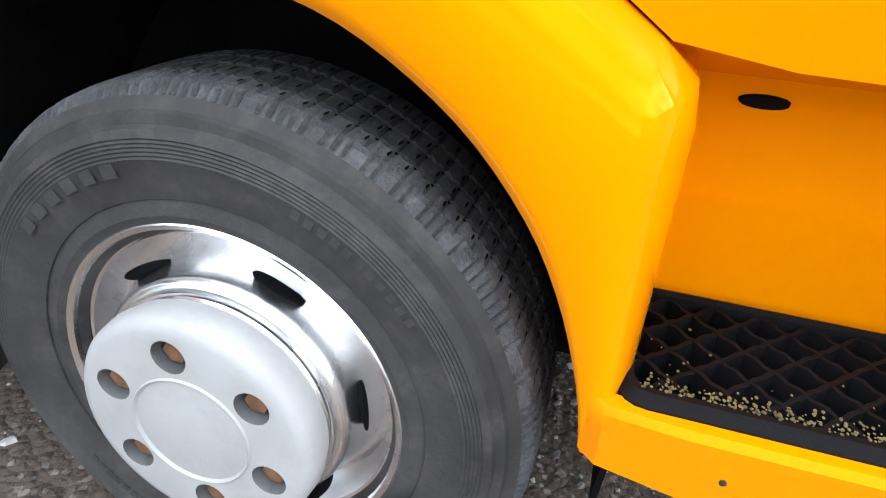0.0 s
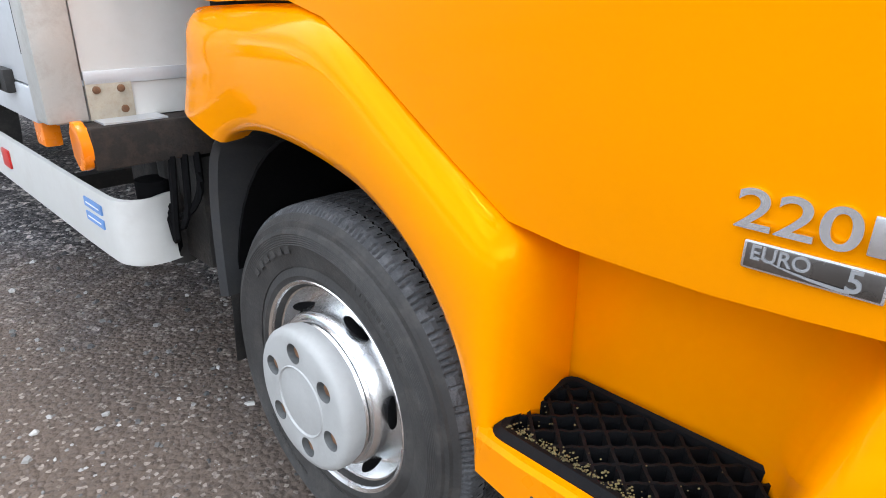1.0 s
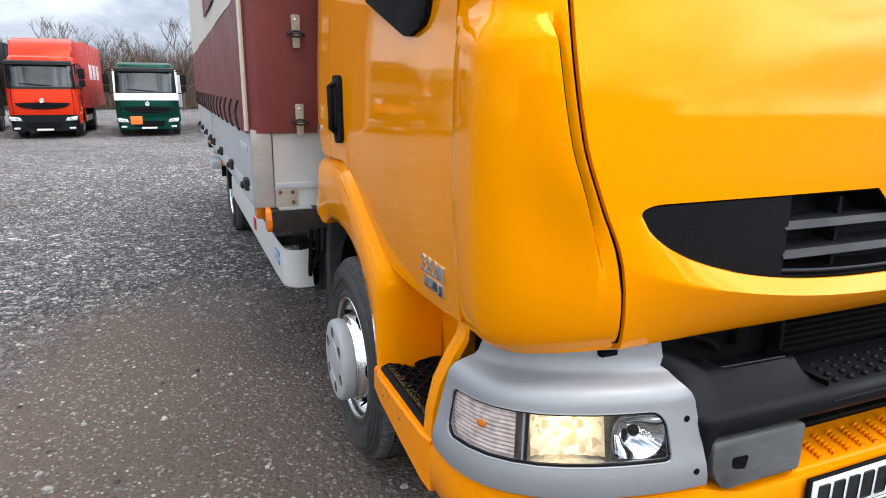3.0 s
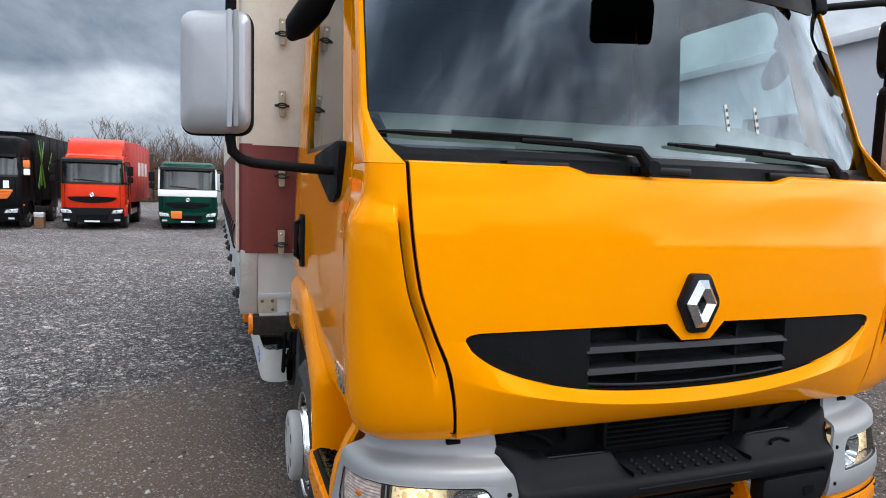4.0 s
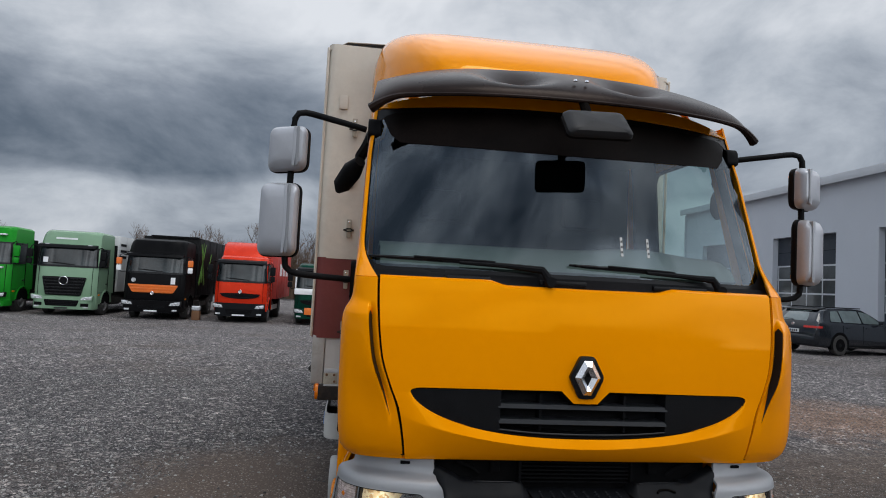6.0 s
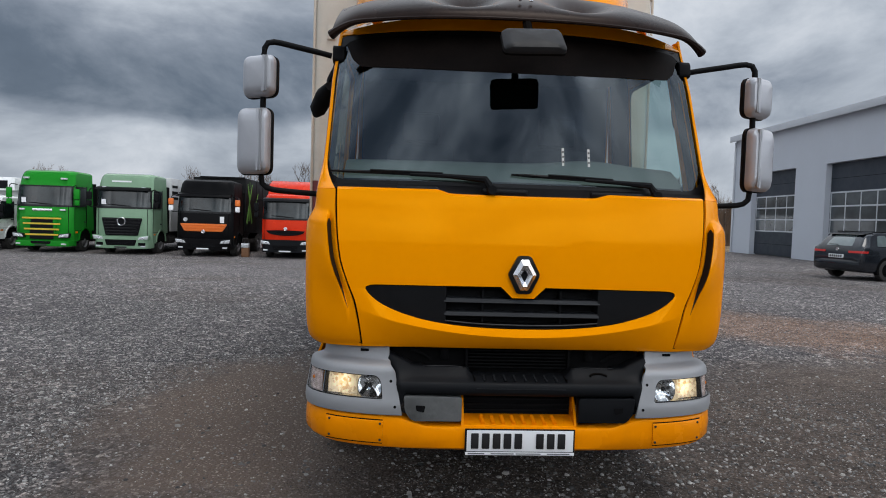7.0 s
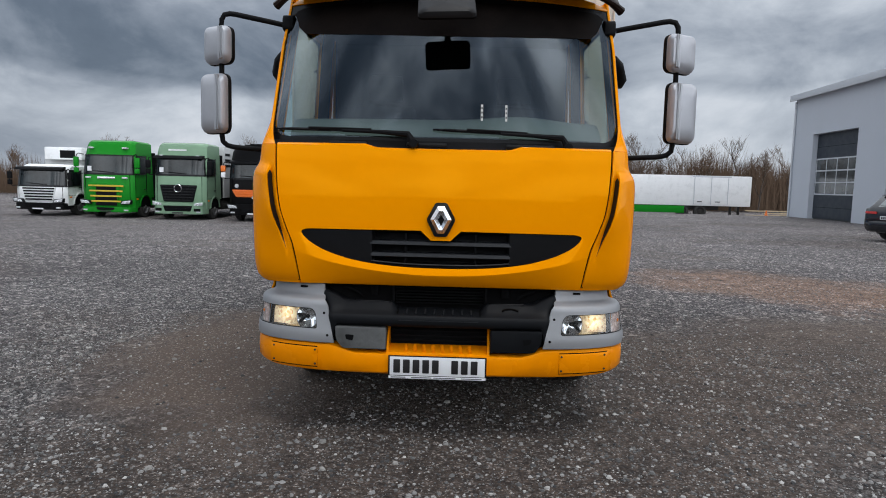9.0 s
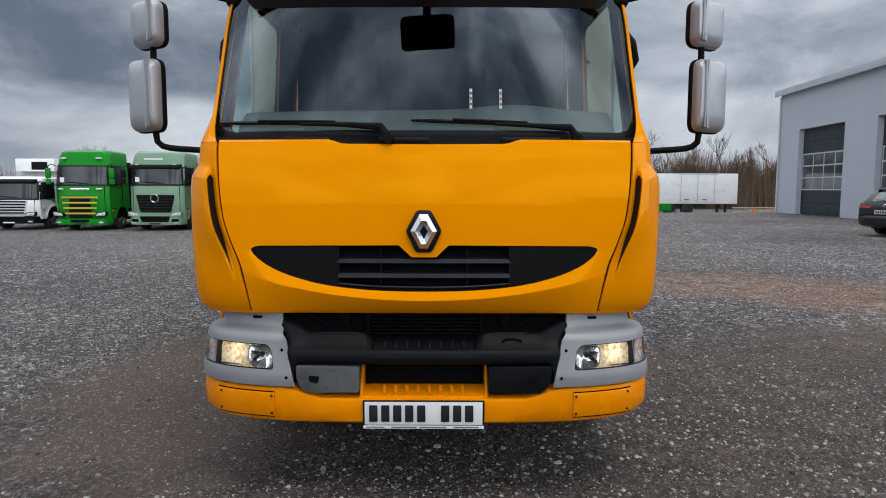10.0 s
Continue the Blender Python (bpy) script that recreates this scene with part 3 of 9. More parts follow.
def resample(poly, n):
    P = np.array(poly + poly[:1], float)
    s = np.r_[0, np.cumsum(np.linalg.norm(np.diff(P, axis=0) * (1, 1.1), axis=1))]
    t = np.linspace(0, s[-1], n, endpoint=False)
    return [(float(np.interp(q, s, P[:, 0])), float(np.interp(q, s, P[:, 1]))) for q in t]


def rect_pair(w, z0, z1, iw, iz0, iz1, r, n=30):
    """Outer rectangle and inner rounded one, matched point by point by angle."""
    inner = resample(rounded([(-iw, iz0), (iw, iz0), (iw, iz1), (-iw, iz1)], r, 8), 120)
    cx, cz = 0.0, (iz0 + iz1) / 2
    outer = []
    for p in inner:
        dx, dz = p[0] - cx, p[1] - cz
        k = min(w / abs(dx) if abs(dx) > 1e-6 else 1e9, ((z1 - cz) if dz > 0 else (cz - z0)) / abs(dz) if abs(dz) > 1e-6 else 1e9)
        outer.append((cx + dx * k, cz + dz * k))
    return outer, inner


o, i = rect_pair(1.0, 1.610, 2.450, 0.982, 1.650, 2.425, 0.11)
part("windscreen_border", ring_band(o, i, lambda s, z: ws_pt(max(-1, min(1, s)), z, -0.004)), M_BLKG, truck, "black printed windscreen border")
rows = []
for v in np.linspace(0, 1, 7):
    rows.append([ws_pt(s, 2.440 - (2.440 - (2.226 + 0.045 * s * s + 0.12 * max(0, (abs(s) - 0.84) / 0.11) ** 2)) * v, -0.003) for s in np.linspace(-0.95, 0.95, 41)])
part("sun_strip", sheet(rows, 0), M_STRIP, truck, "dark tinted strip along the top of the windscreen")


# wipers
def wiper(pivot_s, tip_s, z0, z1):
    piv = Vector(ws_pt(pivot_s, 1.615, -0.05))
    bm = bmesh.new()
    lathe(bm, [(-0.02, 0.0), (-0.02, 0.022), (0.015, 0.026), (0.02, 0.0)], 14, piv, "y")
    w = part("wiper", bm, M_BLK, truck, "black wiper parked low on the windscreen")
    pts = [piv, Vector(ws_pt(pivot_s + (tip_s - pivot_s) * 0.04, 1.665, -0.045))]
    for u in (0.25, 0.5):
        pts.append(Vector(ws_pt(pivot_s + (tip_s - pivot_s) * u, z0 + (z1 - z0) * u, -0.03)))
    bm = bmesh.new()
    tube(bm, pts, [0.022, 0.018, 0.011, 0.008], 8)
    part("wiper_arm", bm, M_BLK, w)
    bm = bmesh.new()
    tube(bm, [Vector(ws_pt(pivot_s + (tip_s - pivot_s) * u, z0 + (z1 - z0) * u + 0.004, -0.016)) for u in np.linspace(0.06, 1, 9)], [0.005] + [0.009] * 7 + [0.005], 6)
    part("wiper_blade", bm, M_BLKG, w)
    bm = bmesh.new()
    tube(bm, [Vector(ws_pt(pivot_s + (tip_s - pivot_s) * u, z0 + (z1 - z0) * u + 0.012, -0.024)) for u in np.linspace(0.3, 0.75, 5)], 0.007, 6)
    part("wiper_bracket", bm, M_BLK, w)


wiper(-0.16, -0.96, 1.672, 1.690)
wiper(0.68, -0.06, 1.668, 1.692)


# corner panels with their air slots
def corner_w(z):
    return smooth_interp(z, [(0.80, 0.965), (0.815, 0.992), (0.835, 1.018), (0.87, 1.038), (0.95, 1.050), (1.15, 1.058), (1.38, 1.060), (1.432, 1.056), (1.462, 1.046), (1.492, 1.028), (1.515, 1.020), (1.56, 1.016), (1.60, 1.012), (1.66, 1.008)])


def corner_curve(z, n=26):
    sx = seam_x(z)
    W = corner_w(z)
    y0 = front_y(sx, z)
    yr = 0.335 if z < 1.5 else 0.335 + (z - 1.5) * 0.1
    p = [np.array(q) for q in ((sx + 0.012, y0), (sx + (W - sx) * 0.62, y0 + 0.02), (W, y0 + 0.05), (W, 0.20))]
    out = []
    for u in np.linspace(0, 1, n - 3):
        out.append((1 - u) ** 3 * p[0] + 3 * u * (1 - u) ** 2 * p[1] + 3 * u * u * (1 - u) * p[2] + u**3 * p[3])
    Wd = side_x(z) + 0.006
    for u, k in ((0.4, 0.12), (0.75, 0.4), (1.0, 1.0)):
        out.append(np.array((W + (min(Wd, W) - W) * k, 0.20 + (yr - 0.20) * u)))
    return out


ZC = [0.815, 0.822, 0.835, 0.855, 0.88, 0.92, 0.97, 1.03, 1.065, 1.10, 1.135, 1.17, 1.205, 1.24, 1.27, 1.30, 1.325, 1.35, 1.37, 1.39, 1.405, 1.42, 1.435, 1.445, 1.455, 1.465, 1.475, 1.485, 1.495, 1.505, 1.515, 1.53, 1.55, 1.575, 1.598]


def slot_x(z):
    """Middle of the air slot beside the seam."""
    return smooth_interp(z, [(1.02, 0.836), (1.05, 0.846), (1.12, 0.868), (1.22, 0.900), (1.32, 0.922), (1.40, 0.932), (1.46, 0.932)])


def corner_row(z):
    """One level of the corner panel, with close-set points across the air slot."""
    C = np.array(corner_curve(z, 60))
    top = C[:, 0].max() - 0.004
    n = int(np.argmax(C[:, 0] > top))
    sl = max(slot_x(z), C[0, 0] + 0.03)
    xs = np.r_[np.linspace(C[0, 0], sl - 0.014, 7), np.linspace(sl - 0.007, sl + 0.007, 7), np.linspace(sl + 0.011, max(top, sl + 0.05), 10)]
    xs = np.minimum(xs, top - 0.0006 * np.arange(24)[::-1])
    ys = np.interp(xs, C[: n + 1, 0], C[: n + 1, 1])
    # the outer part stands proud of the strip beside the bonnet, with the slot in the steep step between them
    k = max(0.0, min(1, (z - 1.01) / 0.18, (1.490 - z) / 0.05))
    u = np.clip((xs - sl + 0.007) / 0.014, 0, 1)
    dip = np.clip((xs - C[0, 0]) / max(0.01, sl - 0.005 - C[0, 0]), 0, 1) ** 1.5 * (1 - u)
    ys = ys + 0.018 * k * dip - 0.030 * k * u * np.exp(-((np.maximum(xs - sl - 0.005, 0) / 0.07) ** 2))
    tail = np.vstack([[xs[-1], ys[-1]], C[n:]])
    d = np.r_[0, np.cumsum(np.linalg.norm(np.diff(tail, axis=0), axis=1))]
    t = np.linspace(0, d[-1], 12)[1:]
    out = list(zip(xs, ys)) + list(zip(np.interp(t, d, tail[:, 0]), np.interp(t, d, tail[:, 1])))
    return [(float(p[0]), float(p[1])) for p in out]


for sg, nm in ((-1, "corner_panel"), (1, "corner_panel")):
    rows = [[(sg * x, y, z) for x, y in corner_row(z)] for z in ZC]
    for k, row in enumerate(rows):
        for j, (x, y, z) in enumerate(row):
            row[j] = (x, y, z + 0.026 * max(0.0, 1 - (z - 0.815) / 0.22))
    rows.insert(0, [(p[0] * 0.97, p[1] + 0.02, p[2] - 0.002) for p in rows[0]])
    cp = part(nm, sheet(rows, 0.010), M_YEL, truck, "rounded yellow corner panel beside the bonnet")
    bm = bmesh.new()
    zs = [z for z in ZC if 1.02 < z < 1.46]
    cols = [[] for _ in range(5)]
    for k, z in enumerate(zs):
        row = rows[1 + ZC.index(z)]
        foot, edge = np.array(row[7]), np.array(row[13])
        w = min(1.0, (k + 0.3) / 5.0, (len(zs) - 0.7 - k) / 2.0)
        for j, u in enumerate(np.linspace(0.5 - 0.5 * w, 0.5 + 0.44 * w, 5)):
            q = foot + (edge - foot) * u
            cols[j].append((q[0] - sg * 0.0022, q[1] - 0.0008, q[2]))
    grid(bm, cols)
    bmesh.ops.solidify(bm, geom=bm.faces[:], thickness=0.001)
    part("air_slot", bm, M_BLKG, cp, "narrow black air slot")
    # dark gap strips along the bonnet's edge
    bm = bmesh.new()
    grid(bm, [[(sg * (seam_x(z) + dx), front_y(seam_x(z), z) + 0.012, z) for z in np.linspace(0.858, 1.605, 30)] for dx in (-0.012, 0.016)])
    bmesh.ops.solidify(bm, geom=bm.faces[:], thickness=0.004)
    part("bonnet_gap", bm, M_SEAM, cp)

# pillars, doors, rear quarters
DOOR_BOT = [(0.30, 0.845), (0.36, 0.842), (0.62, 0.822), (0.84, 0.826), (0.90, 0.862), (1.00, 0.932), (1.10, 1.002), (1.19, 1.062), (1.26, 1.094), (1.33, 1.108), (1.52, 1.104), (1.80, 1.09)]
Y_DOOR = 1.50


def door_front(z):
    return interp(z, [(0.8, 0.350), (1.50, 0.350), (1.62, 0.362), (2.55, 0.355 + 0.93 / 0.85 * 0.33)])


ZW0, ZW1 = 1.665, 2.405
NV = [("low", k / 8) for k in range(8)] + [("win", k / 8) for k in range(9)] + [("top", 0.5), ("top", 1.0)]
UW = [0, 0.04, 0.085, 0.13] + [0.13 + (0.80) * k / 10 for k in range(1, 11)] + [0.965, 1.0]


def door_rows(sg, y_of, us, x_off=0.0):
    rows = []
    for kind, f in NV:
        row = []
        for u in us:
            yb = y_of(u, 1.2)
            if kind == "low":
                z0 = smooth_interp(yb, DOOR_BOT)
                z = z0 + (ZW0 - z0) * f
            elif kind == "win":
                z = ZW0 + (ZW1 - ZW0) * f
            else:
                z = ZW1 + (2.52 - ZW1) * f
            y = y_of(u, z)
            row.append((sg * (side_x(z) + x_off), y, z))
        rows.append(row)
    return rows


for sg in (-1, 1):
    y_of = lambda u, z: door_front(z) + (Y_DOOR - door_front(z)) * u
    rows = door_rows(sg, y_of, UW)
    iw0, iw1 = NV.index(("win", 0.0)), NV.index(("win", 1.0))
    door = part("door", sheet(rows, 0.03, skip=lambda a, b: iw0 <= a < iw1 and 3 <= b < 13), M_YEL, truck, "yellow cab door with a side window")
    # window pane and its rubber
    ug = np.linspace(0.13, 0.93, 15)
    pane = sheet([[(sg * (side_x(z) - 0.016), y_of(u, z), z) for u in ug] for z in np.linspace(ZW0, ZW1, 9)], 0)
    part("side_window", pane, M_SGLASS, door, "green-tinted side window")
    inner = resample(rounded([(0.155, ZW0 + 0.02), (0.905, ZW0 + 0.02), (0.905, ZW1 - 0.025), (0.155, ZW1 - 0.025)], 0.09, 8), 90)
    outer = []
    for p in inner:
        dx, dz = p[0] - 0.53, p[1] - 2.035
        k = min(0.41 / abs(dx) if abs(dx) > 1e-6 else 1e9, 0.385 / abs(dz) if abs(dz) > 1e-6 else 1e9)
        outer.append((0.53 + dx * k, 2.035 + dz * k))
    bm = ring_band(outer, inner, lambda u, z: (sg * (side_x(z) - 0.006), y_of(u, z), z))
    bmesh.ops.solidify(bm, geom=bm.faces[:], thickness=0.006)
    part("window_rubber", bm, M_BLKG, door, "black window rubber")
    # upright handle in a dark recess
    bm = bmesh.new()
    pts = rounded([(1.285, 1.175), (1.385, 1.165), (1.395, 1.40), (1.305, 1.40)], 0.03, 4)
    prism(bm, pts, 0, sg * (side_x(1.28) - 0.004), sg * (side_x(1.28) + 0.014), 0.003)
    hd = part("door_handle", bm, M_BLK, door, "upright black door handle")
    bm = bmesh.new()
    tube(bm, [(sg * (side_x(1.28) + 0.004), 1.35, 1.20), (sg * (side_x(1.28) + 0.030), 1.345, 1.22), (sg * (side_x(1.28) + 0.032), 1.345, 1.36), (sg * (side_x(1.28) + 0.004), 1.345, 1.385)], 0.013, 8)
    part("grip", bm, M_BLKG, hd)
    # rear quarter
    yq = lambda u, z: Y_DOOR + 0.008 + (1.79 - Y_DOOR - 0.008) * u
    rows = door_rows(sg, yq, [0, 0.25, 0.5, 0.75, 0.88, 0.96, 1.0])
    out = []
    for row in rows:
        r = [list(p) for p in row]
        for j, p in enumerate(r):
            u = [0, 0.25, 0.5, 0.75, 0.88, 0.96, 1.0][j]
            p[0] -= sg * (0.03 * max(0, (u - 0.7) / 0.3) ** 2)
            k = max(0, (u - 0.35) / 0.65)
            if p[2] < 1.35:
                p[2] += (1.35 - p[2]) / 0.25 * 0.10 * k * k
        out.append([tuple(p) for p in r])
    qp = part("rear_quarter", sheet(out, 0.03), M_YEL, truck, "yellow cab rear quarter panel")
    bm = boxm(sg * (side_x(1.2) - 0.005), sg * (side_x(1.2) + 0.004), 1.66, 1.725, 1.186, 1.214, bevel=0.002)
    part("type_plate", bm, M_CHROME, qp, "small metal name plate")
    # cabin side lining behind door frame, quarter and pillar
    bm = sheet([[(sg * (side_x(z) - 0.045), y, z) for y in (1.345, 1.55, 1.70)] for z in np.linspace(0.92, 2.50, 12)], 0.006)
    part("side_lining", bm, M_CABIN, qp, "dark cabin side lining")
    bm = sheet([[(sg * (side_x(z) - 0.045), door_front(z) + dy, z) for dy in (0.05, 0.40, 0.80, 1.08)] for z in np.linspace(0.92, ZW0 - 0.01, 6)], 0.006)
    part("door_lining", bm, M_CABIN, door, "dark inner door lining")
    bm = sheet([[(sg * (side_x(z) - 0.024 - 0.020 * q), door_front(z) - 0.004 + 0.05 * q, z) for q in (0.0, 0.5, 1.0)] for z in np.linspace(1.66, 2.46, 10)], 0.004)
    part("pillar_lining", bm, M_CABIN, qp, "dark pillar lining")
    # dark gaps round the door
    bm = bmesh.new()
    grid(bm, [[(sg * (side_x(z) - 0.014), door_front(z) + dy, z) for z in np.linspace(0.85, 2.45, 20)] for dy in (-0.040, 0.004)])
    bmesh.ops.solidify(bm, geom=bm.faces[:], thickness=0.004)
    part("door_gap", bm, M_SEAM, door)
    bm = bmesh.new()
    grid(bm, [[(sg * (side_x(z) - 0.014), Y_DOOR + dy, z) for z in np.linspace(1.12, 2.5, 16)] for dy in (-0.006, 0.014)])
    bmesh.ops.solidify(bm, geom=bm.faces[:], thickness=0.004)
    part("door_gap", bm, M_SEAM, door)
    # windscreen pillar
    rows = []
    foot = [np.array(p) for p in corner_row(1.60)]
    for z in np.linspace(1.60, 2.52, 30):
        e = ws_pt(1.0, z)
        ex, ey = e[0], ws_edge(z)
        sec = [np.array(p) for p in ((ex - 0.012, ey - 0.016), (ex + 0.003, ey - 0.012), (max(side_x(z) - 0.003, ex + 0.008), ey + 0.012), (side_x(z), door_front(z) - 0.014))]
        d = np.r_[0, np.cumsum([np.linalg.norm(b - a) for a, b in zip(sec[:-1], sec[1:])])]
        df = np.r_[0, np.cumsum([np.linalg.norm(b - a) for a, b in zip(foot[:-1], foot[1:])])]
        q = min(1.0, (z - 1.60) / 0.17)
        q = 1 - (1 - q) ** 1.8
        row = []
        for u in np.linspace(0, 1, 14):
            a = [float(np.interp(u * df[-1], df, [p[k] for p in foot])) for k in (0, 1)]
            b = [float(np.interp(u * d[-1], d, [p[k] for p in sec])) for k in (0, 1)]
            row.append((sg * (a[0] + (b[0] - a[0]) * q), a[1] + (b[1] - a[1]) * q, z))
        rows.append(row)
    part("pillar", sheet(rows, 0.008), M_YEL, truck, "slim yellow windscreen pillar", sharp=60)

# roof with its front edge over the windscreen
rows = []
for v in np.linspace(0, 1, 12):
    row = []
    for s in np.linspace(-1, 1, 31):
        yf = ws_edge(2.47) - bulge(2.47) * (1 - abs(s) ** 2.3) - 0.012
        y = yf + (1.79 - yf) * v
        rise = 1 - (1 - min(1, v / 0.35)) ** 2
        z = 2.475 + (0.045 + 0.20 * rise) * (1 - abs(s) ** 4) + 0.05 * min(1, v * 6) * abs(s) ** 4
        row.append((s * (0.935 - 0.01 * v), y, z))
    rows.append(row)
rows.insert(0, [(ws_pt(float(s), 2.452)[0], ws_pt(float(s), 2.452)[1] - 0.012, 2.452) for s in np.linspace(-1, 1, 31)])
roof = part("roof", sheet(rows, 0.012), M_YEL, truck, "yellow cab roof")
for sg in (-1, 1):
    bm = boxm(sg * 0.78 - 0.03, sg * 0.78 + 0.03, 0.66, 0.75, 2.60, 2.64, bevel=0.012)
    part("roof_lamp", bm, M_ORANGE, roof, "small amber roof marker lamp")

# air deflector on the roof
rows = []
for y, top, w in ((0.70, 2.70, 0.52), (0.76, 2.82, 0.62), (0.90, 2.94, 0.71), (1.05, 3.04, 0.79), (1.22, 3.13, 0.86), (1.40, 3.20, 0.92), (1.56, 3.25, 0.955), (1.70, 3.26, 0.97), (1.76, 3.24, 0.965)):
    row = []
    for k in range(33):
        a = math.pi * k / 32
        c, s = math.cos(a), math.sin(a)
        e = 0.30
        row.append((-w * math.copysign(abs(c) ** e, c), y, 2.58 + (top - 2.58) * abs(s) ** e))
    rows.append(row)
part("roof_deflector", sheet(rows, 0.012), M_YEL, truck, "tall yellow roof air deflector")

# smoked visor
rows = []
NS = 61
for v in np.linspace(0, 1, 11):
    row = []
    for s in np.linspace(-1, 1, NS):
        a = abs(s)
        ly, lz = 0.19 + 0.20 * a**2.6, 2.462 - 0.012 * a**2 - 0.055 * max(0, (a - 0.84) / 0.16) ** 2
        ty, tz = 0.56 + 0.10 * a**2, 2.715 - 0.10 * a**3.2
        my, mz = ly + 0.01, lz + 0.105 - 0.02 * a**3
        y = (1 - v) ** 2 * ly + 2 * v * (1 - v) * my + v * v * ty
        z = (1 - v) ** 2 * lz + 2 * v * (1 - v) * mz + v * v * tz
        sc = math.exp(-(((a - 0.30) / (0.085 + 0.07 * v)) ** 2)) * math.exp(-(((v - 0.66) / 0.20) ** 2))
        z -= 0.095 * sc
        y += 0.02 * sc
        row.append((s * (0.985 - 0.03 * v), y, z))
    rows.append(row)
rows.insert(0, [(p[0], p[1] + 0.018, p[2] - 0.004) for p in rows[0]])
visor = part("sun_visor", sheet(rows, 0.006), M_VISOR, truck, "smoked brown plastic sun visor over the windscreen")
bm = bmesh.new()
tube(bm, rows[1], [0.009 + 0.016 * abs(float(s)) ** 8 for s in np.linspace(-1, 1, NS)], 8)
part("visor_lip", bm, M_VISOR, visor, "rolled lower lip")
for x in (-0.028, 0.028):
    bm = bmesh.new()
    lathe(bm, [(0.0, 0.0), (0.0, 0.010), (0.008, 0.008), (0.010, 0.0)], 10, (x, 0.262, 2.578), "z")
    part("visor_screw", bm, M_CHROME, visor)

# cab shell behind: back wall, floor, lining
part("cab_back_wall", boxm(-0.93, 0.93, 1.76, 1.79, 1.05, 2.60, bevel=0.01), M_YEL, truck)
part("cab_floor", boxm(-0.93, 0.93, 0.16, 1.76, 0.85, 0.90), M_CHASSIS, truck)
part("cabin_back_lining", boxm(-0.90, 0.90, 1.70, 1.755, 0.92, 2.55, bevel=0.01), M_CABIN, truck, "grey lined rear wall of the cabin")
part("cabin_ceiling_lining", boxm(-0.88, 0.88, 0.72, 1.70, 2.46, 2.478), M_CABIN, truck)
# dashboard
rows = []
for (y, z) in ((0.30, 1.665), (0.34, 1.715), (0.44, 1.768), (0.56, 1.786), (0.68, 1.775), (0.75, 1.70), (0.76, 1.50), (0.73, 1.10)):
    rows.append([(x, y + 0.10 * (abs(x) / 0.9) ** 2.3 - 0.02, z + (0.03 * math.exp(-(((x - 0.45) / 0.25) ** 2)) if 0.4 < y < 0.72 and z > 1.6 else 0)) for x in np.linspace(-0.90, 0.90, 31)])
part("dashboard", sheet(rows, 0.02), M_DASH, truck, "grey-green dashboard behind the windscreen")
bm = bmesh.new()
ctr, tilt = Vector((0.48, 0.86, 1.66)), radians(-50)
ring = [ctr + Vector((0.225 * math.cos(a), 0.225 * math.sin(a) * math.cos(tilt), -0.225 * math.sin(a) * math.sin(tilt))) for a in np.linspace(0, 2 * math.pi, 33)]
tube(bm, ring, 0.016, 8, cap=False)
for a in (0.3, math.pi - 0.3, -math.pi / 2):
    tube(bm, [ctr + Vector((0, 0.02, -0.02)), ctr + Vector((0.22 * math.cos(a), 0.22 * math.sin(a) * math.cos(tilt), -0.22 * math.sin(a) * math.sin(tilt)))], 0.014, 6)
part("steering_wheel", bm, M_BLK, truck, "black steering wheel")
for x in (-0.48, 0.48):
    bm = bmesh.new()
    box(bm, x - 0.24, x + 0.24, 1.05, 1.50, 1.18, 1.36, 0.05, 3)
    seat = part("seat", bm, M_SEAT, truck, "dark fabric cab seat")
    bm = bmesh.new()
    box(bm, x - 0.23, x + 0.23, 1.44, 1.58, 1.32, 1.98, 0.06, 3)
    part("backrest", bm, M_SEAT, seat)
    part("headrest", boxm(x - 0.13, x + 0.13, 1.47, 1.56, 2.00, 2.20, bevel=0.035), M_SEAT, seat)
    part("seat_base", boxm(x - 0.18, x + 0.18, 1.10, 1.50, 0.89, 1.19, bevel=0.02), M_BLK, seat)
# front mirror under the visor: a tilted plate whose dark face looks back at the windscreen
# the visor's shade is put into the grey shell's near-black colour
M_FMIR = mat("shaded_grey_mirror_shell", (0.014, 0.0135, 0.014), 0.5, 0, 0.15, 12, 0.1, 90, spec=0.2)
fm = part("front_mirror", bmesh.new(), M_FMIR, truck, "grey front mirror hanging under the visor, coloured dark as shaded")
tilt_m = Matrix.Translation((0.004, 0.055, 2.310)) @ Matrix.Rotation(radians(-41), 4, "X") @ Matrix.Rotation(radians(-3), 4, "Y")
bm = bmesh.new()
shell = rounded([(-0.152, -0.082), (0.152, -0.082), (0.148, 0.082), (-0.148, 0.082)], 0.03, 5)
grid(bm, [[(x * k, y, z * k) for x, z in shell] for y, k in ((0.0, 1.0), (-0.018, 0.99), (-0.032, 0.90), (-0.038, 0.70), (-0.040, 0.0))], close=True)
bmesh.ops.transform(bm, matrix=tilt_m, verts=bm.verts)
part("mirror_shell", bm, M_FMIR, fm)
# flat black face, the dark cabin's reflection painted in
bm = bmesh.new()
prism(bm, rounded([(-0.153, -0.083), (0.153, -0.083), (0.149, 0.083), (-0.149, 0.083)], 0.03, 5), 1, 0.0005, 0.010, 0.002)
bmesh.ops.transform(bm, matrix=tilt_m, verts=bm.verts)
part("mirror_face", bm, M_SEAM, fm, "black rim and mirror face painted with a dark reflection")
bm = bmesh.new()
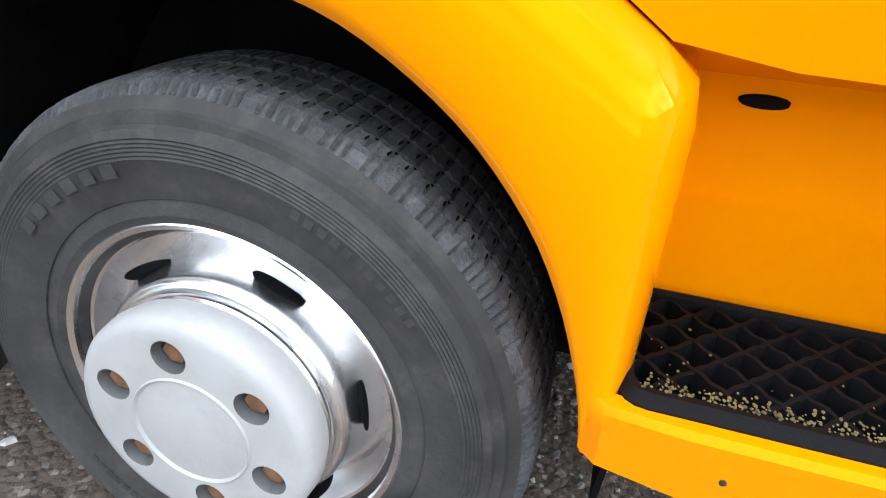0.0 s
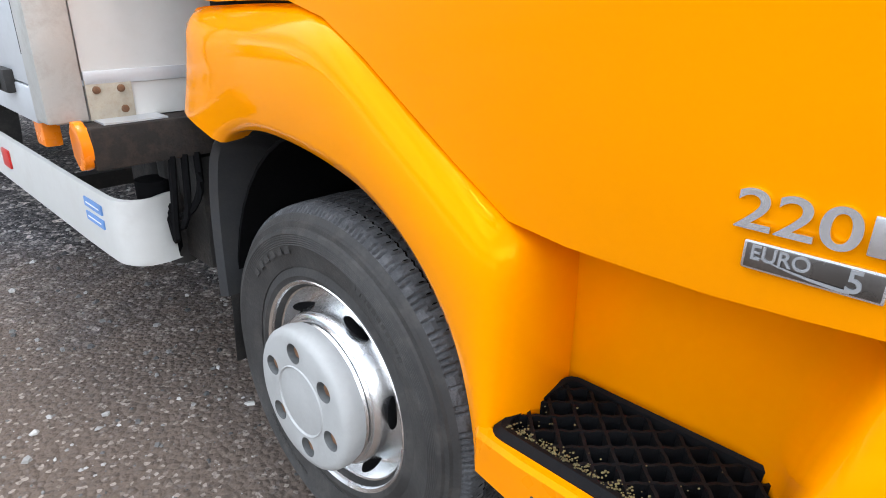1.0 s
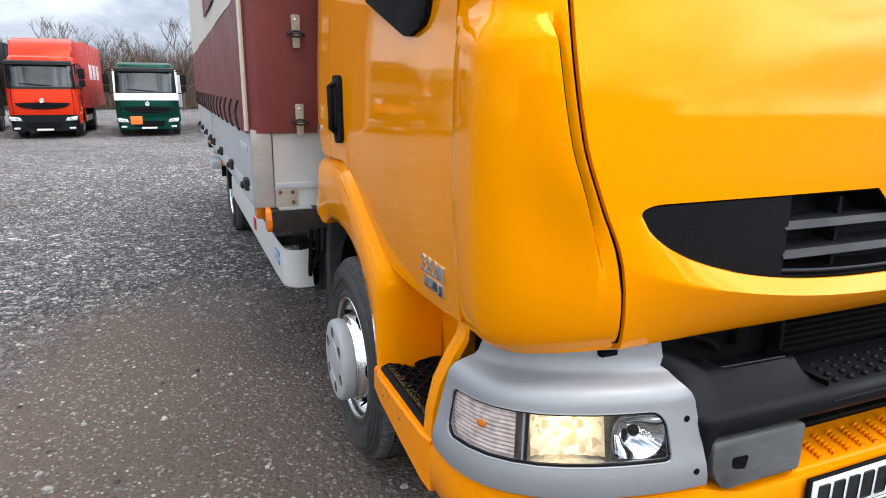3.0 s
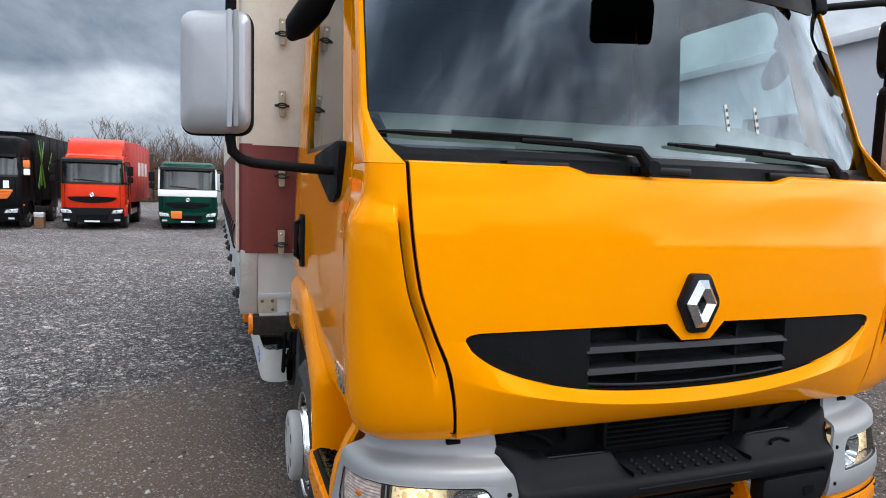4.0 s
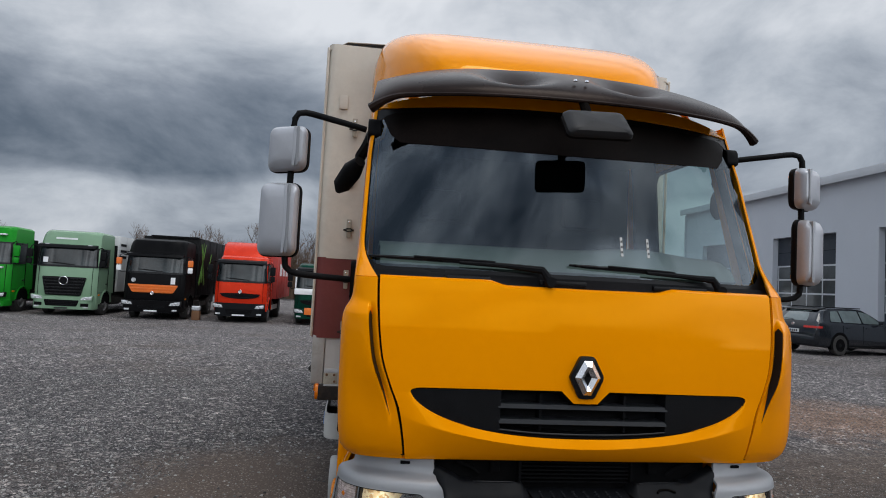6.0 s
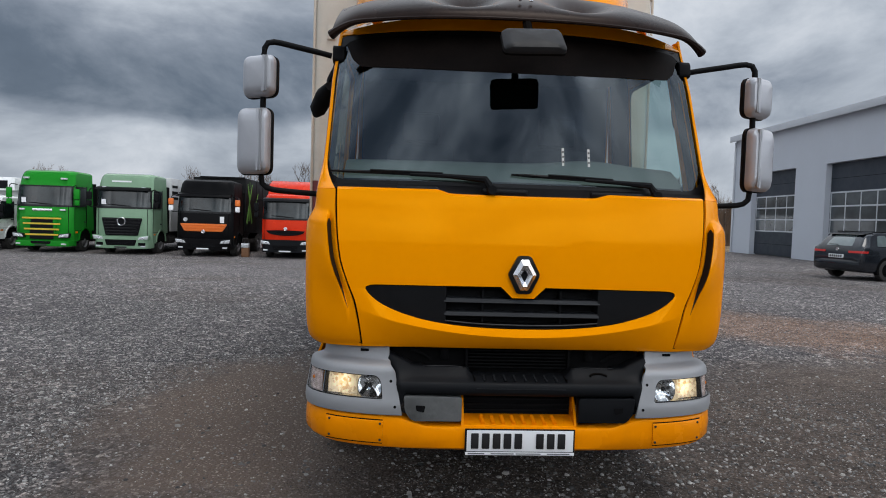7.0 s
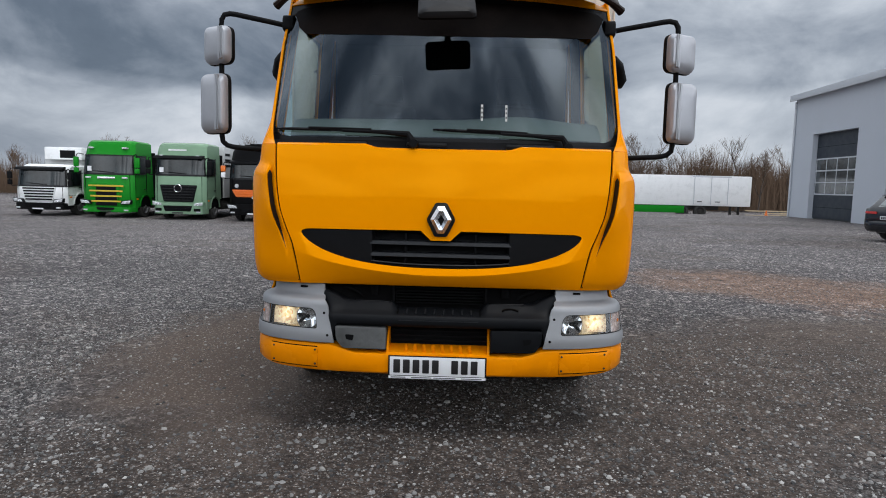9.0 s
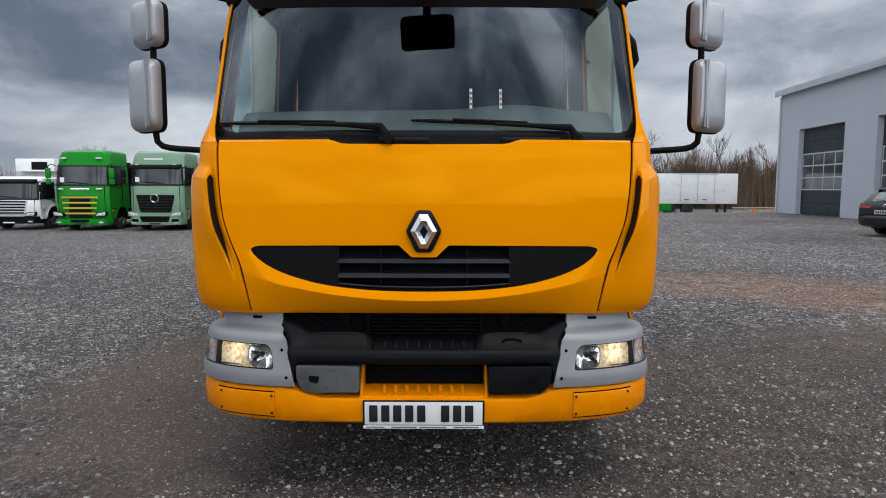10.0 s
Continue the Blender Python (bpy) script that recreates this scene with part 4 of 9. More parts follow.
tube(bm, chain([(0.0, 0.10, 2.31), (0.0, 0.15, 2.38), (0.0, 0.22, 2.47)], 8), 0.022, 8)
part("front_mirror_arm", bm, M_SEAM, fm)
for x in (0.206, 0.340):
    rows = [[(x + dx, ws_pt(x / 0.97, z, -0.003)[1], z) for dx in (-0.006, 0.0, 0.006)] for z in np.linspace(1.752, 1.842, 4)]
    st = part("permit_strip", sheet(rows, 0.001), M_ALUW, truck, "pale permit sticker on the windscreen")
    for z in (1.772, 1.797, 1.822):
        part("sticker_mark", boxm(x - 0.004, x + 0.004, ws_pt(x / 0.97, z, -0.0055)[1], ws_pt(x / 0.97, z, -0.0045)[1], z - 0.005, z + 0.005), M_GREYP, st)


# mirrors
def cab_mirror(sg, cx, z0, z1, hw):
    """A door mirror; its outer end stands further back than its inner one."""
    cz, hh = (z0 + z1) / 2, (z1 - z0) / 2

    def bent(bm):
        for v in bm.verts:
            v.co.x, v.co.y = sg * v.co.x, v.co.y + 0.62 * (v.co.x - cx)
        return bm

    prof = rounded([(cx - hw, z0), (cx + hw, z0), (cx + hw * 0.98, z1), (cx - hw, z1 - hh * 0.03)], 0.045, 6)
    bm = bmesh.new()
    grid(bm, [[(cx + (x - cx) * k, y, cz + (z - cz) * k) for x, z in prof] for y, k in ((0.43, 0.0), (0.431, 0.55), (0.440, 0.80), (0.462, 0.94), (0.492, 1.0), (0.535, 1.0))], close=True)
    mr = part("wing_mirror", bent(bm), M_SILM, truck, "silver-backed wing mirror on a tubular arm")
    xi = cx - hw * 0.56
    bm = bmesh.new()
    prism(bm, rounded([(xi - 0.007, z0 + 0.014), (xi + 0.007, z0 + 0.014), (xi + 0.007, z1 - 0.016), (xi - 0.007, z1 - 0.016)], 0.006, 2), 1, 0.4285, 0.47, 0.004)
    part("trim_strip", bent(bm), M_SIL, mr, "shiny trim strip")
    bm = bmesh.new()
    prism(bm, rounded([(xi + 0.010, z0 + 0.012), (xi + 0.024, z0 + 0.012), (xi + 0.024, z1 - 0.014), (xi + 0.010, z1 - 0.014)], 0.006, 2), 1, 0.430, 0.47, 0.002)
    part("dull_strip", bent(bm), M_SILM, mr, "duller inset strip")
    bm = bmesh.new()
    grid(bm, [[(cx + (x - cx) * k - sh, y, cz + (z - cz) * k) for x, z in prof] for y, k, sh in ((0.520, 0.98, 0.0), (0.528, 1.035, 0.003), (0.552, 1.03, 0.008), (0.562, 0.98, 0.010), (0.562, 0.0, 0.010))], close=True)
    part("mirror_rim", bent(bm), M_BLK, mr, "black mirror rim")
    bm = bmesh.new()
    prism(bm, rounded([(cx - hw * 0.9 - 0.014, z0 + 0.02), (cx + hw * 0.9 - 0.014, z0 + 0.02), (cx + hw * 0.9 - 0.014, z1 - 0.02), (cx - hw * 0.9 - 0.014, z1 - 0.02)], 0.035, 5), 1, 0.564, 0.567)
    part("mirror_glass", bent(bm), M_MIRROR, mr)


for sg in (-1, 1):
    cab_mirror(sg, 1.368, 2.085, 2.300, 0.096)
    cab_mirror(sg, 1.392, 1.676, 2.026, 0.097)
    bm = bmesh.new()
    A = [(1.0, 0.575, 2.335), (1.06, 0.56, 2.345), (1.18, 0.53, 2.362), (1.29, 0.51, 2.378), (1.332, 0.50, 2.365), (1.345, 0.50, 2.32), (1.345, 0.505, 2.19), (1.348, 0.505, 2.05), (1.350, 0.505, 1.85), (1.350, 0.505, 1.66), (1.340, 0.505, 1.622), (1.30, 0.51, 1.598), (1.18, 0.53, 1.588), (1.05, 0.565, 1.582), (0.99, 0.58, 1.578)]
    tube(bm, [(sg * p[0], p[1], p[2]) for p in chain(A, 44)], 0.0155, 10)
    arm = part("mirror_arm", bm, M_BLK, truck, "black tubular mirror arm")
    bm = bmesh.new()
    prism(bm, rounded([(0.52, 2.30), (0.66, 2.28), (0.66, 2.40), (0.54, 2.385)], 0.02, 3), 0, sg * 0.925, sg * 0.99, 0.006)
    part("arm_bracket", bm, M_BLK, arm)
    bm = bmesh.new()
    prism(bm, rounded([(0.46, 1.675), (0.50, 1.500), (0.62, 1.475), (0.98, 1.60), (0.99, 1.64), (0.80, 1.655)], 0.03, 4), 0, sg * 0.992, sg * 1.035, 0.012)
    part("mirror_base", bm, M_BLK, arm, "black plastic mirror base on the door")
    # kerb mirror over the door
    bm = bmesh.new()
    tube(bm, chain([(sg * 0.96, 0.72, 2.36), (sg * 1.00, 0.74, 2.27), (sg * 1.03, 0.80, 2.22)], 8), [0.03, 0.03, 0.028, 0.028, 0.03, 0.032, 0.03, 0.02], 8)
    km = part("kerb_mirror_arm", bm, M_BLK, truck)
    bm = bmesh.new()
    tube(bm, [(sg * 1.02, 0.72, 2.20), (sg * 1.06, 0.80, 2.16), (sg * 1.11, 0.90, 2.10), (sg * 1.13, 0.95, 2.07)], [0.03, 0.055, 0.05, 0.02], 10)
    part("kerb_mirror", bm, M_BLK, km, "black kerb mirror over the door")
# ================= main truck: bumper, lamps, steps, wheels =================
PLAN = [(0.0, 0.0), (0.15, 0.0), (0.30, 0.001), (0.45, 0.004), (0.575, 0.010), (0.62, 0.014), (0.655, 0.018), (0.70, 0.026), (0.76, 0.040), (0.82, 0.058), (0.88, 0.082), (0.93, 0.108), (0.975, 0.142), (1.01, 0.180), (1.035, 0.225), (1.05, 0.275), (1.0535, 0.306), (1.055, 0.330), (1.055, 0.40)]


def bump_rows(pl, zo, sg):
    """Rows of a panel that follows the bumper's plan; zo: (height, set back)."""
    rows = []
    for z, o in zo:
        row = []
        for k, (x, y) in enumerate(pl):
            a, b = pl[max(k - 1, 0)], pl[min(k + 1, len(pl) - 1)]
            t = np.array((b[0] - a[0], b[1] - a[1]))
            t = t / np.linalg.norm(t)
            row.append((sg * (x - t[1] * o), y + t[0] * o, z))
        rows.append(row)
    return rows


full = [(-x, y) for x, y in PLAN[::-1]] + PLAN[1:]
# yellow bumper, its top edge lower in the middle
ZTOP = lambda x: interp(abs(x), [(0.0, 0.478), (0.27, 0.482), (0.50, 0.484), (0.545, 0.500), (0.58, 0.526), (1.06, 0.528)])
rows = []
for v, o in ((0.0, 0.030), (0.03, 0.010), (0.12, 0.0), (0.5, -0.003), (0.85, 0.0), (0.96, 0.006), (1.0, 0.022)):
    base = bump_rows(full, [(0, o)], 1)[0]
    rows.append([(p[0], p[1], (0.362 + 0.012 * abs(q[0]) + 0.02 * max(0, abs(q[0]) - 0.9) / 0.15) * (1 - v) + ZTOP(q[0]) * v) for p, q in zip(base, full)])
rows.append([(p[0] * 0.985, p[1] + 0.06, p[2]) for p in rows[-1]])
rows.insert(0, [(p[0] * 0.97, p[1] + 0.06, p[2] + 0.0) for p in rows[0]])
bumper = part("bumper", sheet(rows, 0.006), M_YEL2, truck, "yellow steel lower bumper")
for sg in (-1, 1):
    # covered pocket in the bumper
    rr = bump_rows([p for p in PLAN if 0.64 < p[0] < 0.94], [(0.398, -0.006), (0.402, -0.008), (0.500, -0.008), (0.504, -0.006)], sg)
    cover = part("pocket_cover", sheet(rr, 0.004), M_YEL2, bumper, "yellow blanking cover held by small screws")
    rr2 = bump_rows([p for p in PLAN if 0.64 < p[0] < 0.94], [(0.393, -0.0042), (0.509, -0.0042)], sg)
    part("pocket_gap", sheet(rr2, 0.001), M_SEAM, bumper)
    for xx, zz in ((0.668, 0.412), (0.668, 0.490), (0.915, 0.412), (0.915, 0.490)):
        bm = bmesh.new()
        yy = interp(xx, PLAN) - 0.012
        lathe(bm, [(0.004, 0.0), (-0.003, 0.003), (0.0, 0.006), (0.004, 0.006)], 8, (sg * xx, yy, zz), "y")
        part("screw", bm, M_CHASSIS, cover)
# ledge with ribs over the number plate
bm = bmesh.new()
grid(bm, [[(x, y, z) for x in np.linspace(-0.275, 0.275, 12)] for y, z in ((0.018, 0.478), (0.022, 0.485), (0.09, 0.507), (0.12, 0.512))])
bmesh.ops.solidify(bm, geom=bm.faces[:], thickness=0.004)
ledge = part("bumper_ledge", bm, M_YEL2, bumper, "ribbed yellow step ledge over the plate")
for k in range(8):
    x = -0.175 + 0.05 * k
    bm = bmesh.new()
    tube(bm, [(x - 0.004 * q, 0.028 + 0.058 * q, 0.491 + 0.018 * q) for q in np.linspace(0, 1, 19)], [0.010 if k3 % 3 == 0 else 0.007 if k3 % 3 == 1 else 0.003 for k3 in range(19)], 7)
    part("rib", bm, M_YEL2, ledge)
for sg in (-1, 1):
    bm = bmesh.new()
    prism(bm, [(0.02, 0.48), (0.13, 0.48), (0.13, 0.625), (0.10, 0.625), (0.03, 0.52)], 0, sg * 0.268, sg * 0.280)
    part("ledge_cheek", bm, M_YEL2, bumper)

# number plate: pale plate, dark bars in place of its characters
bm = boxm(-0.265, 0.265, -0.016, -0.006, 0.352, 0.478, bevel=0.003)
plate = part("number_plate_holder", bm, M_BLK, truck, "plate holder with a white plate and black bars")
part("number_plate", boxm(-0.256, 0.256, -0.0195, -0.0165, 0.372, 0.473, bevel=0.001), M_WHITE, plate, "white number plate")
part("holder_strip", boxm(-0.262, 0.262, -0.0195, -0.0165, 0.354, 0.368, bevel=0.001), M_WHITE, plate, "white strip with tiny grey print")
xs = [-0.236, -0.184, -0.132, -0.080, -0.028, None, 0.076, 0.128, 0.180]
for x in xs:
    if x is None:
        continue
    part("character_bar", boxm(x, x + 0.036, -0.0215, -0.0198, 0.386, 0.459, bevel=0.004), M_INK, plate)
for a, b in ((-0.25, -0.17), (-0.14, -0.03), (-0.02, 0.10), (0.13, 0.24)):
    part("print_bar", boxm(a, b, -0.0203, -0.0197, 0.3585, 0.3635), M_GREYP, plate)

# silver lamp surrounds and headlamps
def inner_edge(z):
    """Distance of the surround's inner edge from the truck's middle."""
    return interp(z, [(0.53, 0.565), (0.74, 0.606), (0.765, 0.626), (0.80, 0.634), (0.84, 0.638)])


for sg in (-1, 1):
    pl = [p for p in PLAN if p[0] >= 0.57]
    pl = pl[:-1] + [(1.055, 0.375)]
    zo = [(0.528, 0.006), (0.532, -0.004), (0.56, -0.008), (0.588, -0.006), (0.60, -0.003), (0.64, 0.004), (0.69, 0.012), (0.716, 0.016), (0.730, 0.017), (0.746, 0.0215), (0.757, 0.032), (0.764, 0.048), (0.770, 0.068), (0.775, 0.080), (0.783, 0.087), (0.808, 0.092), (0.838, 0.098)]
    R = bump_rows(pl, zo, sg)
    # inner edge slopes in towards the top
    for (z, o), row in zip(zo, R):
        row[0] = (sg * inner_edge(z), row[0][1], z)
        for k in range(1, 6):
            row[k] = (sg * max(abs(row[k][0]), inner_edge(z) + 0.012 * k), row[k][1], z)
    # the rear end slopes forward towards the top
    for (z, o), row in zip(zo, R):
        ye = interp(z, [(0.53, 0.372), (0.70, 0.345), (0.80, 0.318), (0.84, 0.30)])
        for k in range(1, 6):
            row[-k] = (row[-k][0], min(row[-k][1], ye - 0.006 * (k - 1)) if k > 1 else ye, z)
    lens_cols = [k for k, p in enumerate(pl) if 0.65 <= p[0] and p[1] <= 0.31]
    c0, c1 = lens_cols[0], lens_cols[-1]
    r0, r1 = 4, 8
    sur = part("lamp_surround", sheet(R, 0.010, skip=lambda a, b: r0 <= a < r1 - 1 and c0 <= b < c1), M_SIL, truck, "silver painted headlamp surround")
    # bolt holes and top slot: near-black plugs coloured as the shade inside
    for zz, xx in ((0.572, 0.600), (0.690, 0.622)):
        bm = bmesh.new()
        lathe(bm, [(0.006, 0.0), (-0.001, 0.0), (-0.001, 0.007), (0.006, 0.008)], 10, (sg * xx, interp(xx, PLAN) + interp(zz, zo) - 0.0005, zz), "y")
        part("bolt_hole", bm, M_DARK, sur)
    part("top_slot", boxm(sg * 0.755 - 0.02, sg * 0.755 + 0.02, 0.1255, 0.150, 0.812, 0.822), M_DARK, sur)
    # the opening has rounded corners and a slanting inner end
    ps = np.r_[0, np.cumsum([math.dist(pl[k], pl[k + 1]) for k in range(len(pl) - 1)])]
    px, py = [p[0] for p in pl], [p[1] for p in pl]

    def on_face(q, o):
        """A point of the lamp's face: way along the plan and height, set back by o."""
        p0, p1 = (np.array((np.interp(q[0] + e, ps, px), np.interp(q[0] + e, ps, py))) for e in (-0.012, 0.012))
        t = (p1 - p0) / np.linalg.norm(p1 - p0)
        return (sg * float(np.interp(q[0], ps, px) - t[1] * o), float(np.interp(q[0], ps, py) + t[0] * o), float(q[1]))

    s0, s1, z0, z1 = ps[c0], ps[c1], zo[r0][0], zo[r1 - 1][0]
    walk_round = [(r0, j) for j in range(c0, c1)] + [(i, c1) for i in range(r0, r1 - 1)] + [(r1 - 1, j) for j in range(c1, c0, -1)] + [(i, c0) for i in range(r1 - 1, r0, -1)]
    border, flat = [], []
    for n0, n1 in zip(walk_round, walk_round[1:] + walk_round[:1]):
        for w in (0.0, 0.2, 0.4, 0.6, 0.8):
            border.append(tuple(np.array(R[n0[0]][n0[1]]) * (1 - w) + np.array(R[n1[0]][n1[1]]) * w))
            flat.append((ps[n0[1]] * (1 - w) + ps[n1[1]] * w, zo[n0[0]][0] * (1 - w) + zo[n1[0]][0] * w))

    def opening(q, inset):
        a, c = max(s0 + inset, min(s1 - inset, q[0])), max(z0 + inset, min(z1 - inset, q[1]))
        low, inner = q[1] < (z0 + z1) / 2, q[0] < (s0 + s1) / 2
        r = (0.012 if low else 0.042) if inner else (0.032 if low else 0.022)
        ca = s0 + inset + r if inner else s1 - inset - r
        cc = z0 + inset + r if low else z1 - inset - r
        if (a < ca) == inner and (c < cc) == low:
            d = math.hypot(a - ca, c - cc)
            if d > 1e-6:
                a, c = ca + (a - ca) * r / d, cc + (c - cc) * r / d
        return a + 0.018 * max(0.0, 1 - (a - s0) / 0.09) * (c - z0) / (z1 - z0), c

    back = lambda z: interp(z, zo)
    bm = bmesh.new()
    edges = [opening(q, 0.002) for q in flat]
    grid(bm, [border, [on_face(q, back(q[1]) - 0.0006) for q in edges], [on_face(q, back(q[1]) + 0.0015) for q in (opening(q, 0.0035) for q in flat)], [on_face(q, back(q[1]) + 0.016) for q in (opening(q, 0.0040) for q in flat)]], close=True)
    part("lamp_opening", bm, M_SIL, sur, sharp=50)
    # lens
    rim = [opening(q, 0.0055) for q in flat]
    mid = [(max(s0 + 0.06, min(s1 - 0.05, q[0])), (z0 + z1) / 2) for q in rim]
    bm = bmesh.new()
    grid(bm, [[on_face((q[0] + (m[0] - q[0]) * w, q[1] + (m[1] - q[1]) * w), back(q[1] + (m[1] - q[1]) * w) + 0.004) for q, m in zip(rim, mid)] for w in (0.0, 0.3, 0.65, 1.0)], close=True)
    lamp = part("headlamp", bm, M_LENS, truck, "clear headlamp with the dipped beam lit")
    bm = bmesh.new()
    loop = [on_face(q, back(q[1]) + 0.005) for q in rim]
    tube(bm, loop + loop[:2], [0.0040 if q[1] < z0 + 0.02 else 0.0022 for q in rim + rim[:2]], 5, cap=False)
    part("lens_rim", bm, M_BLKG, lamp)
    # housing behind the lens
    LP = pl[c0 : c1 + 1]
    HR = bump_rows(LP, [(0.597, 0.004), (0.599, 0.05), (0.60, 0.085), (0.69, 0.105), (0.715, 0.095), (0.718, 0.022)], sg)
    part("lamp_housing", sheet(HR, 0.003), M_REFL, lamp, "bright faceted reflector")
    # dished main-beam reflector, unlit
    bm = bmesh.new()
    rings = []
    for k in (1.08, 1.0, 0.86, 0.68, 0.46, 0.22, 0.0):
        ring = []
        for q in range(28):
            c, e = math.cos(2 * math.pi * q / 28), math.sin(2 * math.pi * q / 28)
            xx = 0.722 + 0.056 * k * math.copysign(abs(c) ** 0.75, c)
            ring.append((sg * xx, interp(xx, PLAN) + 0.020 + 0.050 * (1 - min(1, k) ** 2), 0.658 + 0.054 * k * math.copysign(abs(e) ** 0.75, e)))
        rings.append(ring)
    grid(bm, rings, close=True)
    part("reflector_bowl", bm, M_BOWL, lamp, "polished unlit main-beam dish")
    bm = bmesh.new()
    bmesh.ops.create_icosphere(bm, subdivisions=2, radius=0.013, matrix=Matrix.Translation((sg * 0.722, 0.072, 0.660)))
    part("dark_bulb", bm, M_ANTH, lamp)
    rr = []
    for u in np.linspace(0, 1, 13):
        xx = 0.783 + 0.146 * u
        row = []
        for v in np.linspace(0, 1, 7):
            deep = 0.030 * (1 - (2 * u - 1) ** 2) * (1 - 0.6 * (2 * v - 1) ** 2) + 0.004 * (int(round(u * 12)) % 2)
            row.append((sg * xx, interp(xx, PLAN) + 0.034 + 0.016 * v + deep, 0.606 + 0.105 * v))
        rr.append(row)
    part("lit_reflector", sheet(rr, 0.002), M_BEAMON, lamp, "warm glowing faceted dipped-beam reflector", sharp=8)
    bm = bmesh.new()
    bmesh.ops.create_icosphere(bm, subdivisions=2, radius=0.016, matrix=Matrix.Translation((sg * 1.0, 0.222, 0.66)) @ Matrix.Diagonal((1, 1, 0.8, 1)))
    part("indicator_bulb", bm, M_ORANGE, lamp, "amber indicator bulb")
    ribs = [(z, 0.016 + 0.006 * (z - 0.60) / 0.115 + (0.0022 if k % 2 else 0.0)) for k, z in enumerate(np.linspace(0.600, 0.715, 25))]
    pin = bump_rows([p for p in LP if p[0] > 0.955], ribs, sg)
    part("indicator_lens", sheet(pin, 0.003), M_INDIC, lamp, "pinkish ribbed indicator lens", sharp=12)
    # upright divider between lamp and indicator
    sd = float(np.interp(0.952, px, ps))
    for w, o0, o1, m in ((0.0035, 0.006, 0.060, M_BLKG), (0.0020, 0.0052, 0.010, M_SIL)):
        bm = bmesh.new()
        e = 0.0 if m is M_BLKG else 0.007
        grid(bm, [[on_face((sd + e + d * w, z), back(z) + o) for z in np.linspace(0.602, 0.714, 6)] for d, o in ((-1, o1), (-1, o0), (1, o0), (1, o1))])
        part("lens_divider", bm, m, lamp)

# black middle bumper with its foot step and two scooped pockets
def mb_profile(a):
    """Section of the middle bumper at a distance from its middle: (depth, height) from its lower edge over the front to the back."""
    step = min(1.0, max(0.0, (a - 0.225) / 0.035))
    rise = 0.55 * min(1.0, max(0.0, (a - 0.515) / 0.080)) ** 1.2
    pocket = max(0.0, min(1.0, (a - 0.262) / 0.02, (0.475 - a) / 0.03))
    zl = 0.628 - 0.07 * max(0.0, (a - 0.553) / 0.03 if a < 0.583 else 1.0)
    y0 = 0.012 * (a / 0.6) ** 2
    low = [(0.10, zl), (0.014, zl + 0.002), (0.000, zl + 0.010), (-0.006, 0.652), (-0.004, 0.676), (0.001, 0.688), (0.010, 0.6945)]
    up = [(0.030, 0.698 + 0.006 * step + 0.02 * rise), (0.050, 0.702 + 0.020 * step + 0.05 * rise), (0.066, 0.706 + 0.036 * step + 0.075 * rise), (0.074, 0.708 + 0.044 * step + 0.090 * rise), (0.082, 0.709 + 0.046 * step + 0.097 * rise - 0.004 * pocket)]
    back = [(0.090, 0.711 + 0.044 * step + 0.100 * rise - 0.026 * pocket), (0.112, 0.713 + 0.042 * step + 0.102 * rise - 0.030 * pocket), (0.140, 0.715 + 0.040 * step + 0.104 * rise - 0.020 * pocket), (0.150, 0.60)]
    return [(y + y0, z) for y, z in low + up + back]


bm = bmesh.new()
XS = sorted({round(sg * q, 4) for sg in (-1, 1) for q in (0.0, 0.06, 0.12, 0.18, 0.215, 0.225, 0.235, 0.245, 0.255, 0.262, 0.270, 0.282, 0.32, 0.36, 0.40, 0.435, 0.450, 0.460, 0.470, 0.478, 0.49, 0.505, 0.52, 0.535, 0.55, 0.56, 0.575, 0.59, 0.603)})


def mb_point(x, y, z):
    """Draws the bumper's ends to the inner edge of the lamp surround."""
    w = max(0.0, (abs(x) - 0.55) / 0.053)
    return (math.copysign(abs(x) + w * (inner_edge(z) + 0.010 - 0.603), x), y + 0.022 * max(0.0, w - 0.72) / 0.28, z)


grid(bm, [[mb_point(x, y, z) for y, z in mb_profile(abs(x))] for x in XS])
mb = part("middle_bumper", bm, M_ANTH, truck, "black plastic middle bumper with a foot step", sharp=50)
for k in range(8):
    for j in range(4):
        bm = bmesh.new()
        bmesh.ops.create_icosphere(bm, subdivisions=2, radius=0.0085, matrix=Matrix.Translation((-0.175 + 0.05 * k, 0.026 + 0.022 * j, 0.7015 + 0.0028 * j)) @ Matrix.Diagonal((0.95, 0.85, 0.95, 1)))
        part("tread_stud", bm, M_ANTH, mb)
for sg in (-1, 1):
    bm = bmesh.new()
    tube(bm, chain([(sg * 0.268, 0.088, 0.748), (sg * 0.30, 0.0845, 0.7535), (sg * 0.37, 0.086, 0.754), (sg * 0.445, 0.0885, 0.754), (sg * 0.470, 0.094, 0.752)], 16), 0.0026, 6)
    part("pocket_lip", bm, M_GBAR, mb)
part("step_line", boxm(-0.215, 0.215, -0.0075, -0.004, 0.6665, 0.6695), M_GBAR, mb)
for sg in (-1, 1):
    part("step_side_groove", boxm(sg * 0.222, sg * 0.2245, 0.008, 0.10, 0.699, 0.712), M_SEAM, mb)
bm = bmesh.new()
tube(bm, chain([(0.345, 0.048, 0.724), (0.36, 0.058, 0.731), (0.40, 0.062, 0.732), (0.43, 0.052, 0.725)], 12), 0.005, 7)
part("lifting_slot", bm, M_SEAM, mb, "small dark slot in the bumper's upper face")
# near-black sheet behind the opening, the void's shade put into its colour
bm = bmesh.new()
